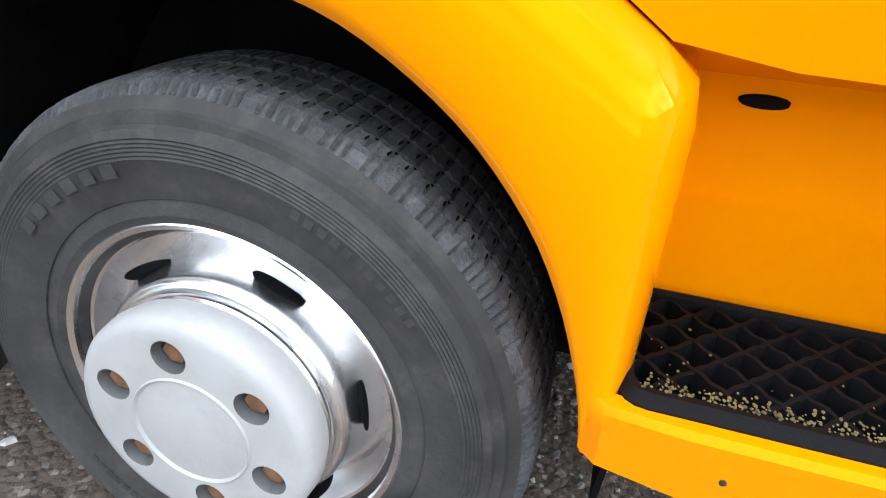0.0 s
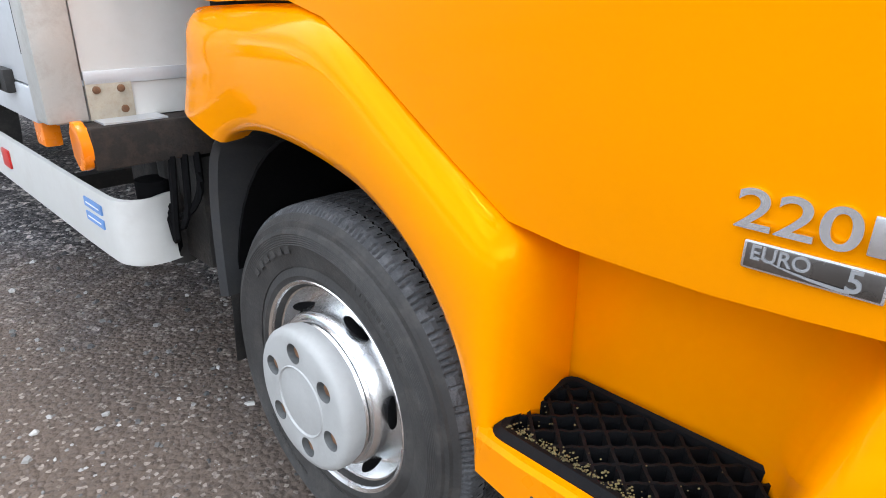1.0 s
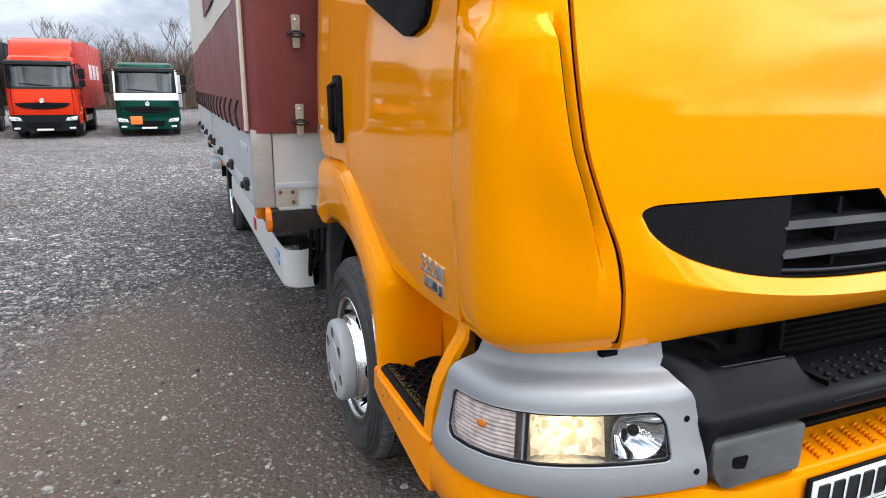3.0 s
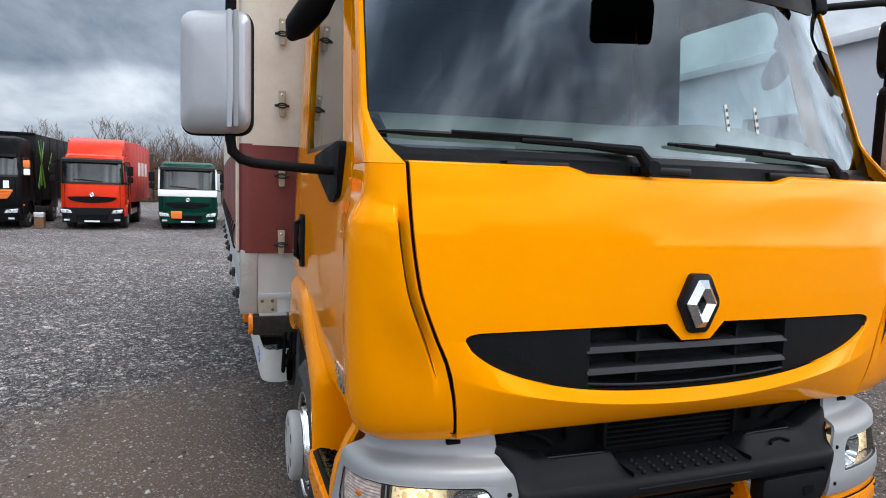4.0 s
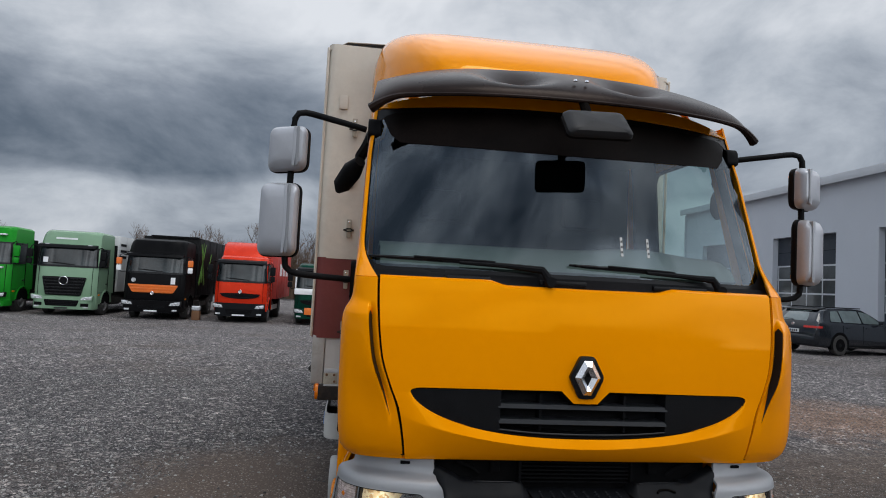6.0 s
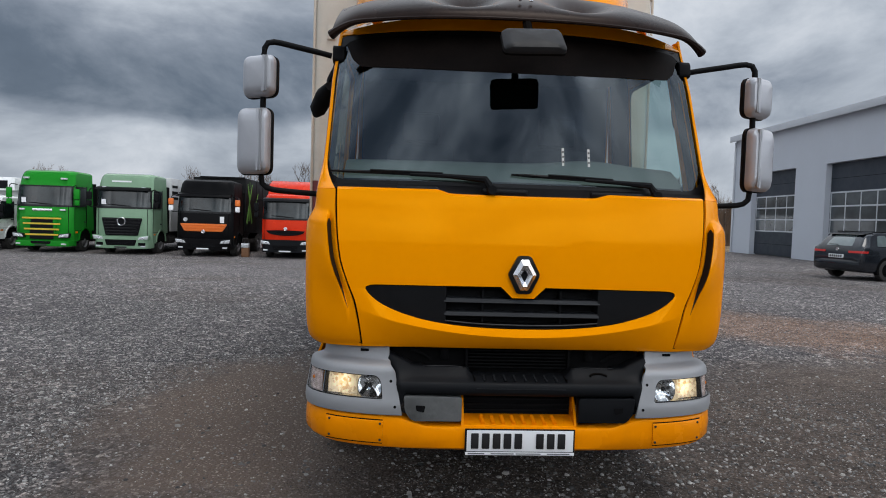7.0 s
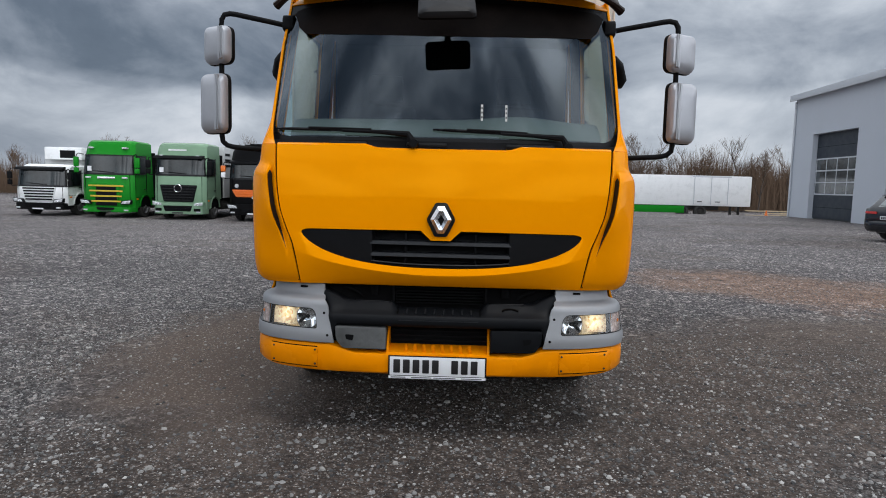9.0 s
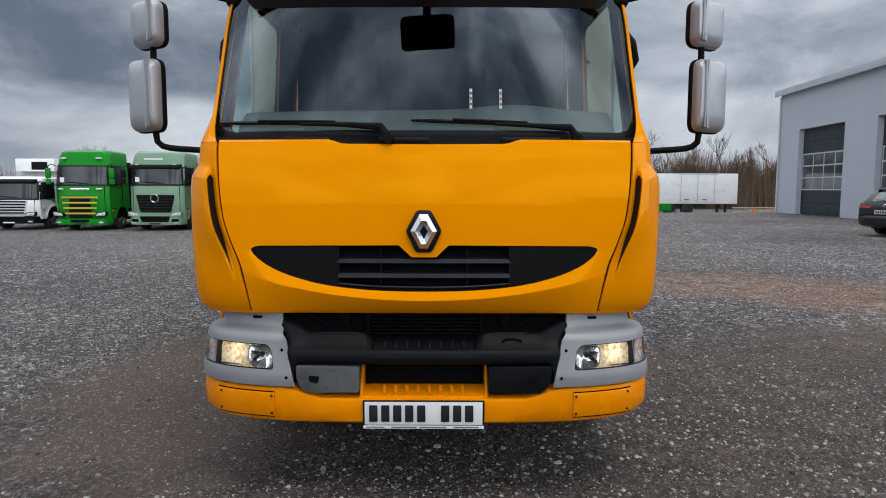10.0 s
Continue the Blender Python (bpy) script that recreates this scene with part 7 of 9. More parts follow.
def stones(name, n, box_, size, seed, material, lab, plain=False):
    """Loose chippings, joined."""
    rs = random.Random(seed)
    verts, faces = [], []
    base = [(1, 0, 0), (0.31, 0.95, 0), (-0.81, 0.59, 0), (-0.81, -0.59, 0), (0.31, -0.95, 0), (0.1, 0.1, 0.75)]
    for k in range(n):
        x, y = rs.uniform(box_[0], box_[1]), rs.uniform(box_[2], box_[3])
        s = size[0] + (size[1] - size[0]) * rs.random() ** 4
        bare = math.hypot((x + 0.1) / 3.0, (y + 0.8) / 2.9) + 0.5 * noise.noise((x * 0.6, y * 0.6, 4.0)) < 0.80 or math.hypot((x - 4.4) / 4.4, (y - 1.6) / 2.5) < 0.9 or math.hypot((x + 1.50) / 1.3, (y - 1.75) / 2.1) + 0.3 * noise.noise((x * 1.4, y * 1.4, 2.0)) < 0.85
        smooth = math.hypot((x + 1.50) / 1.3, (y - 1.75) / 2.1) + 0.3 * noise.noise((x * 1.4, y * 1.4, 2.0)) < 0.85
        if bare and rs.random() < (0.84 if smooth else 0.20) and size[1] < 0.03:
            continue
        a, e = rs.uniform(0, 6.28), rs.uniform(0.6, 1.0)
        z0 = ground_z(x, y) - s * 0.12
        i0 = len(verts)
        for q, (u, v, w) in enumerate(base):
            j = rs.uniform(0.75, 1.2)
            u, v = u * s * j, v * s * j * e
            if q == 5:
                u, v = u + s * rs.uniform(-0.4, 0.4), v + s * rs.uniform(-0.4, 0.4)
            verts.append((x + u * math.cos(a) - v * math.sin(a), y + u * math.sin(a) + v * math.cos(a), z0 + w * s * rs.uniform(0.7, 1.1)))
        if plain:
            faces += [(i0 + q, i0 + (q + 1) % 5, i0 + 5) for q in range(5)]
            continue
        for q, (u, v, w) in enumerate(base[:5]):
            j = rs.uniform(0.55, 0.85)
            u, v = u * s * j, v * s * j * e
            verts.append((x + u * math.cos(a + 0.3) - v * math.sin(a + 0.3), y + u * math.sin(a + 0.3) + v * math.cos(a + 0.3), z0 + s * rs.uniform(0.40, 0.65)))
        for q in range(5):
            r = (q + 1) % 5
            faces.append((i0 + q, i0 + r, i0 + 6 + r, i0 + 6 + q))
            faces.append((i0 + 6 + q, i0 + 6 + r, i0 + 5))
    me = bpy.data.meshes.new(name)
    me.from_pydata(verts, [], faces)
    me.materials.append(material)
    ob = new(name, me)
    return tagged(ob, lab, "gravel", kind="stuff")


def stone_mat():
    m = bpy.data.materials.new("mixed_chippings")
    m.use_nodes = True
    nt = m.node_tree
    b = nt.nodes["Principled BSDF"]
    g = nt.nodes.new("ShaderNodeNewGeometry")
    r = nt.nodes.new("ShaderNodeValToRGB")
    set_stops(r, ((0.0, (0.030, 0.030, 0.032)), (0.5, (0.128, 0.126, 0.122)), (0.82, (0.275, 0.268, 0.258)), (1.0, (0.46, 0.45, 0.43))))
    nt.links.new(g.outputs["Random Per Island"], r.inputs["Fac"])
    nt.links.new(r.outputs[0], b.inputs["Base Color"])
    b.inputs["Roughness"].default_value = 0.88
    return m


M_CHIP = stone_mat()
M_PALE = mat("pale_pebble", (0.30, 0.29, 0.272), 0.88, 0, 0.45, 2.5, 0.4, 120)
stones("gravel", 34000, (-4.2, 3.0, -3.4, 4.5), (0.003, 0.017), 11, M_CHIP, "loose grey chippings on the yard")
stones("side_gravel", 52000, (-5.6, -1.7, -2.6, 7.5), (0.0038, 0.015), 17, M_CHIP, "packed grey chippings beside the truck", True)
stones("fine_gravel", 70000, (-3.4, 4.2, -2.2, 2.6), (0.0028, 0.0095), 19, M_CHIP, "fine crushed stone before the truck", True)
stones("far_gravel", 36000, (-9.0, 9.0, -3.0, 12.0), (0.005, 0.024), 12, M_CHIP, "loose grey chippings on the yard", True)
stones("chips", 9000, (-3.6, 3.6, -1.2, 2.2), (0.006, 0.020), 23, M_CHIP, "loose angular chippings before the truck")
stones("pebbles", 1300, (-4.2, 3.6, -3.4, 4.5), (0.009, 0.028), 13, M_PALE, "larger pale stones lying on the yard")
# ================= parked trucks =================
M_GLASSD = mat("dark_cab_glass", (0.018, 0.025, 0.027), 0.04, 0, 0.6, 1.2, spec=0.42)
M_LAMPW = mat("lamp_glass", (0.60, 0.62, 0.64), 0.15, 0.3, 0.25, 14)
M_RIMD = mat("dull_steel_rim", (0.16, 0.16, 0.165), 0.45, 0.5, 0.2, 9, 0.2, 60, dirt=0.4)
M_BLKP = mat("black_truck_paint", (0.0045, 0.0045, 0.005), 0.35, 0, 0.1, 2, spec=0.06)
M_WHTP = mat("white_truck_paint", (0.84, 0.85, 0.85), 0.3, 0, 0.04, 2, coat=0.25, dirt=0.12, dirt_col=(0.4, 0.38, 0.35))
M_GRNP = mat("bright_green_truck_paint", (0.012, 0.215, 0.018), 0.22, 0, 0.05, 2, spec=0.25, tint=(0.35, 1.0, 0.35))
M_SAGP = mat("sage_green_truck_paint", (0.190, 0.300, 0.200), 0.22, 0, 0.04, 2, spec=0.3, tint=(0.7, 1.0, 0.75))
M_REDP = mat("red_truck_paint", (0.58, 0.030, 0.010), 0.25, 0, 0.05, 2, spec=0.4, tint=(1.0, 0.25, 0.15))
M_DGRP = mat("dark_green_truck_paint", (0.004, 0.034, 0.022), 0.3, 0, 0.1, 2, spec=0.15, tint=(0.3, 1.0, 0.7))
M_BLUP = mat("blue_truck_paint", (0.03, 0.16, 0.50), 0.3, 0, 0.06, 2, coat=0.25)
M_YBAR = mat("yellow_grille_bar", (0.62, 0.42, 0.03), 0.35, 0, 0.05, 6)
M_OGR = mat("orange_grille_paint", (0.75, 0.17, 0.02), 0.35, 0, 0.05, 6)
M_BOXG = mat("pale_grey_box_body", (0.55, 0.56, 0.56), 0.45, 0, 0.06, 1, 0.1, 20, dirt=0.15)
M_BOXB = mat("black_box_curtain", (0.010, 0.0105, 0.011), 0.5, 0, 0.2, 2, 0.2, 12, spec=0.1)
M_BOXR = mat("red_box_curtain", (0.42, 0.035, 0.025), 0.5, 0, 0.08, 2, 0.2, 12)
M_LIME = mat("lime_print", (0.14, 0.36, 0.05), 0.5, 0, 0.08, 6)


def small_wheel(parent, x, y, r, w, sg):
    bm = bmesh.new()
    lathe(bm, [(-w / 2, r * 0.58), (-w / 2, r * 0.92), (-w / 2 * 0.85, r), (w / 2 * 0.85, r), (w / 2, r * 0.92), (w / 2, r * 0.58)], 28, (x, y, r), "x")
    t = part("wheel", bm, M_TYRE, parent, "black tyre on a steel wheel")
    bm = bmesh.new()
    e = sg * w / 2
    lathe(bm, [(e, r * 0.60), (e + sg * 0.01, r * 0.57), (e - sg * 0.06, r * 0.48), (e - sg * 0.05, r * 0.30), (e + sg * 0.02, r * 0.22), (e + sg * 0.02, 0.0)], 24, (x, y, r), "x")
    part("rim", bm, M_RIMD, t)


def parked_truck(x, y, rz, o, label):
    """A parked truck that faces -y. o: its measures and paints."""
    t = thing("parked_truck", label, "truck", (x, y, ground_z(x, y)), rz, "trucks parked in a row")
    W, P = o.get("w", 2.45) / 2, o["paint"]
    H, zw0, zw1 = o["h"], o.get("zw0", 1.62), o.get("zw1", 2.42)
    L = o.get("len", 2.1)
    SL = 0.15
    br = o.get("brow", 0.34)
    prof = [(0.10, 0.50), (0.04, 0.75), (0.02, 1.10), (0.05, zw0 - 0.05), (0.07, zw0)]
    prof += [(0.07 + (zw1 - zw0) * SL, zw1), (0.10 + (zw1 - zw0) * SL, zw1 + 0.10), (br - 0.05, H - 0.22), (br + 0.03, H - 0.09), (br + 0.16, H - 0.03), (br + 0.42, H), (L, H - 0.02), (L, 0.95), (1.85, 0.95), (1.80, 0.62)]
    a = [(1.30 + 0.55 * math.cos(q), 0.52 + 0.55 * math.sin(q)) for q in np.linspace(radians(10), radians(170), 9)]
    prof = prof[:-2] + [(1.93, 0.95)] + a + [(0.72, 0.50)]
    curve = lambda x: 0.26 * (abs(x) / W) ** 5
    slim = lambda z: 1 - 0.075 * max(0.0, (z - zw0) / (H - zw0)) ** 1.5
    bm = bmesh.new()
    rows = []
    for q in (-1, -0.99, -0.97, -0.94, -0.9, -0.86, -0.82, -0.76, -0.7, -0.55, -0.4, 0, 0.4, 0.55, 0.7, 0.76, 0.82, 0.86, 0.9, 0.94, 0.97, 0.99, 1):
        tuck = 0.09 * max(0, (abs(q) - 0.82) / 0.18) ** 2
        rows.append([(q * W * slim(z), y + (curve(q * W) if y < 0.65 else 0), z - (tuck if z > H - 0.3 else 0)) for y, z in prof + prof[:1]])
    vs = grid(bm, rows)
    bm.faces.new(vs[0][:-1])
    bm.faces.new(vs[-1][:-1][::-1])
    part("cab", bm, P, t, sharp=30)
    # windscreen
    yw = lambda z: 0.07 + (z - zw0) * SL
    rows = []
    for z in np.linspace(zw0 - 0.01, zw1, 7):
        hw = W * interp(z, [(zw0, 0.955), (zw1, 0.90)]) * (1 - 0.03 * max(0, abs(2 * (z - zw0) / (zw1 - zw0) - 1) - 0.6) / 0.4)
        rows.append([(q * hw, yw(z) + curve(q * hw) - 0.014, z) for q in np.linspace(-1, 1, 25)])
    bm = sheet(rows, 0.03)
    ws = part("windscreen", bm, M_GLASSD, t, "dark windscreen")
    for z0, z1 in ((zw0 - 0.05, zw0 + 0.03), (zw1 - 0.03, zw1 + 0.03)):
        rows = [[(q * W * 0.965, yw(z) + curve(q * W * 0.965) - 0.022, z) for q in np.linspace(-1, 1, 25)] for z in (z0, z1)]
        part("rubber_seal", sheet(rows, 0.02), M_BLKG, ws)
    for sgn in (-1, 1):
        rows = [[(sgn * W * q, yw(z) + curve(W * q) - 0.020, z) for q in (interp(z, [(zw0, 0.935), (zw1, 0.885)]), interp(z, [(zw0, 0.975), (zw1, 0.94)]))] for z in np.linspace(zw0 - 0.03, zw1 + 0.02, 7)]
        part("rubber_seal", sheet(rows, 0.02), M_BLKG, ws)
        bm = bmesh.new()
        prism(bm, rounded([(0.30, zw0 - 0.03), (1.38, zw0 + 0.0), (1.38, zw1 + 0.02), (0.50, zw1 + 0.03)], 0.07, 3), 0, sgn * (W - 0.03), sgn * (W + 0.003), 0.002)
        part("window_surround", bm, M_BLKG, t)
    part("paper_sheet", boxm(-W * 0.74, -W * 0.58, yw(zw0 + 0.2) - 0.019, yw(zw0 + 0.2) - 0.016, zw0 + 0.12, zw0 + 0.34), M_WHITE, ws) if o.get("paper") else None
    # side seams of the front panel and lower sill
    for sgn in (-1, 1):
        part("corner_seam", boxm(sgn * W * 0.86 - 0.006, sgn * W * 0.86 + 0.006, curve(W * 0.86) + 0.012, curve(W * 0.86) + 0.05, 0.86, zw0 - 0.06), M_DARK, t)
    for sgn in (-1, 1):
        bm = bmesh.new()
        tube(bm, [(sgn * 0.1 + 0.25, yw(zw0 + 0.07) - 0.03, zw0 + 0.06), (sgn * 0.1 - 0.55 * 1, yw(zw0 + 0.14) - 0.03, zw0 + 0.13)], 0.015, 5)
        part("wiper", bm, M_BLK, t)
    if o.get("visor"):
        bm = bmesh.new()
        prism(bm, [(-0.02, zw1 + 0.0), (0.04, zw1 + 0.10), (0.30, zw1 + 0.16), (0.30, zw1 + 0.02)], 0, -W * 0.94, W * 0.94, 0.02)
        part("visor", bm, o["visor"], t, "sun visor")
    # grille panel, bars
    g0, g1, gw = o.get("grille", (0.85, 1.45, 0.75))
    bm = bmesh.new()
    prism(bm, rounded([(-gw * 0.8, g0), (gw * 0.8, g0), (gw, g1), (-gw, g1)], 0.06, 4), 1, -0.01, 0.08, 0.01)
    if o.get("smile"):
        bm.free()
        bm = bmesh.new()
        arc = [(gw * c, g0 + (g1 - g0) * (1 - math.sqrt(max(0.0, 1 - abs(c) ** 2.4)))) for c in np.linspace(-1, 1, 21)]
        prism(bm, arc + [(gw * 0.5, g1 + 0.02), (0.0, g1 + 0.03), (-gw * 0.5, g1 + 0.02)], 1, 0.005, 0.08, 0.004)
    gr = part("grille", bm, o.get("gpaint", M_BLK), t)
    nb = o.get("bars", 4)
    for k in range(nb):
        z = g0 + (g1 - g0) * (k + 0.5) / nb
        hw = gw * interp(z, [(g0, 0.78), (g1, 0.97)]) * o.get("barw", 1.0)
        part("grille_bar", boxm(-hw, hw, -0.035, -0.008, z - o.get("bart", 0.02), z + o.get("bart", 0.02), bevel=0.006), o.get("bpaint", M_BLK), gr)
    if o.get("badge"):
        bm = bmesh.new()
        lathe(bm, [(-0.05, 0.0), (-0.05, o["badge"][1]), (-0.02, o["badge"][1] * 1.1)], 20, (0, 0, o["badge"][0]), "y")
        bd = part("badge", bm, M_BLK if o["badge"][1] > 0.1 else M_CHROME, t)
        bm = bmesh.new()
        tube(bm, [(o["badge"][1] * math.cos(a), -0.055, o["badge"][0] + o["badge"][1] * math.sin(a)) for a in np.linspace(0, 2 * math.pi, 25)], 0.014, 6, cap=False)
        part("badge_ring", bm, M_CHROME, bd)
    # bumper
    bm = bmesh.new()
    b0, b1 = o.get("bump", (0.32, 0.80))
    prism(bm, rounded([(-W * 1.0, 0.55), (-W * 0.93, 0.02), (-W * 0.80, -0.09), (W * 0.80, -0.09), (W * 0.93, 0.02), (W * 1.0, 0.55)], 0.05, 3), 2, b0, b1, 0.03)
    bp = part("bumper", bm, o.get("bpnt", P), t)
    bm = bmesh.new()
    ow, o0, o1 = o.get("intake", (0.52, 0.10, 0.30))
    prism(bm, rounded([(-W * ow * 0.88, b0 + o0), (W * ow * 0.88, b0 + o0), (W * ow, b0 + o1), (-W * ow, b0 + o1)], 0.04, 3), 1, -0.102, -0.05, 0.008)
    op = part("bumper_opening", bm, M_DARK, bp)
    for k in range(3):
        z = b0 + o0 + (o1 - o0) * (k + 1) / 4
        part("intake_bar", boxm(-W * ow * 0.84, W * ow * 0.84, -0.108, -0.101, z - 0.008, z + 0.008), M_ANTH, op)
    part("number_plate", boxm(-0.26, 0.26, -0.115, -0.106, b0 + 0.02, b0 + 0.08), o.get("plate", M_WHITE), bp)
    for sgn in (-1, 1):
        bm = bmesh.new()
        hz = o.get("hz", 0.70)
        prism(bm, rounded([(sgn * W * 0.60, hz - 0.07), (sgn * W * 0.94, hz - 0.05), (sgn * W * 0.97, hz + 0.10), (sgn * W * 0.66, hz + 0.05)], 0.03, 3), 1, -0.10, 0.10, 0.01)
        hl = part("headlamp", bm, M_LAMPW, t, "clear headlamp")
        bm = bmesh.new()
        lathe(bm, [(-0.103, 0.0), (-0.104, 0.05), (-0.09, 0.055)], 14, (sgn * W * 0.76, 0, hz), "y")
        part("lamp_bowl", bm, M_CHROME, hl)
        # side window and door line
        bm = bmesh.new()
        prism(bm, rounded([(0.42, zw0 + 0.02), (1.30, zw0 + 0.06), (1.30, zw1 - 0.06), (0.58, zw1 - 0.04)], 0.06, 3), 0, sgn * (W - 0.02), sgn * (W + 0.006), 0.003)
        part("side_window", bm, M_GLASSD, t)
        part("door_gap", boxm(sgn * (W - 0.02), sgn * (W + 0.003), 1.40, 1.42, 0.95, zw1 + 0.05), M_DARK, t)
        part("door_handle", boxm(sgn * (W - 0.01), sgn * (W + 0.02), 1.18, 1.34, 1.34, 1.38, bevel=0.008), M_BLK, t)
        part("door_gap", boxm(sgn * (W - 0.02), sgn * (W + 0.003), 0.36, 1.40, 0.98, 0.995), M_DARK, t)
        part("door_gap", boxm(sgn * (W - 0.02), sgn * (W + 0.003), 0.345, 0.36, 0.95, zw0 - 0.02), M_DARK, t)
        # solid near-black block paints the shade between cab and body
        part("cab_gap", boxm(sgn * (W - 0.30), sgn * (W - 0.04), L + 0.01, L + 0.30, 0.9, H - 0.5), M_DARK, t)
        part("corner_lamp", boxm(sgn * (W - 0.06), sgn * (W + 0.012), 0.42, 0.60, 0.86, 0.93, bevel=0.01), M_ORANGE, t, "small amber lamp on the cab side")
        # dark block in the wheel arch, its colour standing for the shade there
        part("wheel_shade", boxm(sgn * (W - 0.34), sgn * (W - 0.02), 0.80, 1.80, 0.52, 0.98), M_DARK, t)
        part("tank", boxm(sgn * 0.55, sgn * (W - 0.06), 2.15, 3.3, 0.42, 0.88, bevel=0.06), M_CHASSIS, t)
        # mirrors
        bm = bmesh.new()
        tube(bm, chain([(sgn * W * 0.97, 0.30, zw1 + 0.02), (sgn * (W + 0.20), 0.12, zw1), (sgn * (W + 0.22), 0.12, zw0 + 0.05), (sgn * W * 0.98, 0.25, zw0 + 0.0)], 14), 0.02, 6)
        ma = part("mirror_arm", bm, M_BLK, t)
        part("wing_mirror", boxm(sgn * (W + 0.11), sgn * (W + 0.33), 0.05, 0.17, zw0 + 0.30, zw1 - 0.10, bevel=0.04), o.get("mirror", M_BLK), t, "wing mirror")
        part("lower_mirror", boxm(sgn * (W + 0.12), sgn * (W + 0.32), 0.05, 0.17, zw0 + 0.03, zw0 + 0.27, bevel=0.04), o.get("mirror2", o.get("mirror", M_BLK)), t, "wing mirror")
        arch = [(1.30 + 0.60 * math.cos(q), 0.52 + 0.60 * math.sin(q)) for q in np.linspace(radians(4), radians(176), 15)]
        inner = [(1.30 + 0.545 * math.cos(q), 0.52 + 0.545 * math.sin(q)) for q in np.linspace(radians(4), radians(176), 15)]
        bm = bmesh.new()
        grid(bm, [[(sgn * (W - 0.01), *p) for p in arch], [(sgn * (W + 0.03), *p) for p in arch], [(sgn * (W + 0.03), *p) for p in inner], [(sgn * (W - 0.25), *p) for p in inner]])
        part("wheel_arch", bm, o.get("archp", P), t)
        # dark lamp frame with the lamp set into it, and a fog lamp below
        bm = bmesh.new()
        prism(bm, rounded([(sgn * W * 0.57, hz - 0.10), (sgn * W * 0.965, hz - 0.08), (sgn * W * 0.985, hz + 0.13), (sgn * W * 0.63, hz + 0.08)], 0.03, 3), 1, -0.094, 0.09, 0.01)
        part("lamp_frame", bm, o.get("lampf", M_BLKG), hl)
        part("fog_lamp", boxm(sgn * W * 0.78 - 0.10, sgn * W * 0.78 + 0.10, -0.094, -0.03, b0 + 0.06, b0 + 0.13, bevel=0.012), M_LAMPW, bp)
        small_wheel(t, sgn * (W - 0.17), 1.30, 0.48, 0.28, sgn)
        small_wheel(t, sgn * (W - 0.22), o.get("wb", 5.2), 0.48, 0.45, sgn)
        part("step", boxm(sgn * (W - 0.25), sgn * (W - 0.01), 0.55, 0.75, 0.40, 0.47, bevel=0.01), M_BLK, t)
        part("side_guard", boxm(sgn * (W - 0.05), sgn * (W - 0.01), 2.4, o.get("wb", 5.2) - 0.8, 0.50, 0.72, bevel=0.01), o.get("guard", M_CHASSIS), t)
    part("chassis", boxm(-0.5, 0.5, 0.4, o.get("bl", 8.0), 0.45, 0.95), M_CHASSIS, t)
    # load body
    bw, bh, by0 = o.get("bw", 2.5) / 2, o["bh"], L + 0.35
    lb = part("load_body", boxm(-bw, bw, by0, o.get("bl", 8.2), 1.0, bh, bevel=0.03), o["body"], t, o.get("bodylab", "box body"))
    for k in range(5):
        yy = by0 + (o.get("bl", 8.2) - by0) * (k + 0.5) / 5
        for sgn in (-1, 1):
            part("body_post", boxm(sgn * bw, sgn * (bw + 0.015), yy - 0.03, yy + 0.03, 1.02, bh - 0.03), o["body"], lb)
    if o.get("deflector"):
        d = o["deflector"]
        bm = bmesh.new()
        prism(bm, [(0.75, H - 0.04), (1.05, H + (d - H) * 0.62), (1.55, d), (L, d), (L, H - 0.04)], 0, -W * 0.88, W * 0.88, 0.06)
        part("roof_deflector", bm, P, t, "roof air deflector")
    return t, W


# white rigid with a cooling unit over the cab
t, W = parked_truck(-19.8, 26.3, 0, dict(paint=M_WHTP, h=2.46, zw0=1.42, zw1=2.17, visor=M_BLK, body=M_BOXG, bh=3.30, grille=(0.72, 1.36, 0.80), gpaint=M_WHTP, bpaint=M_BLK, bars=5, bart=0.035, bpnt=M_BLK, bump=(0.30, 0.62), hz=0.72, brow=0.36), "white truck with a cooling unit over the cab")
cu = part("cooling_unit", boxm(-0.95, 0.95, 1.95, 2.46, 2.72, 3.34, bevel=0.05), M_WHTP, t, "white cooling unit")
part("cooling_grille", boxm(-0.15, 0.62, 1.93, 1.949, 2.80, 3.18, bevel=0.01), M_BLK, cu)
# bright green tractor with yellow grille bars
t, W = parked_truck(-16.4, 26.0, 0, dict(paint=M_GRNP, h=3.64, zw0=2.06, zw1=2.92, body=M_BOXB, bh=3.0, grille=(0.66, 1.62, 0.66), bars=4, gpaint=M_GRNP, bpaint=M_YBAR, barw=1.32, plate=M_INK, paper=True, intake=(0.36, 0.10, 0.22), bart=0.035, hz=0.74, mirror=M_GRNP, bump=(0.28, 0.52), brow=0.36), "bright green truck with yellow grille bars")
for sgn in (-1, 1):
    part("roof_lamp", boxm(sgn * 0.80 - 0.12, sgn * 0.80 + 0.12, 0.20, 0.40, 3.22, 3.30, bevel=0.02), M_LAMPW, t)
    part("upper_lamp", boxm(sgn * 0.86 - 0.12, sgn * 0.86 + 0.12, 0.01, 0.14, 1.84, 1.92, bevel=0.02), M_LAMPW, t)
for k, hw in enumerate((0.48, 0.50, 0.52, 0.52)):
    z = 1.38 - 0.24 * k
    part("grille_intake", boxm(-hw * 0.98, hw * 0.98, -0.020, -0.006, z - 0.075, z + 0.075, bevel=0.01), M_BLK, t, "black intake between the yellow bars")
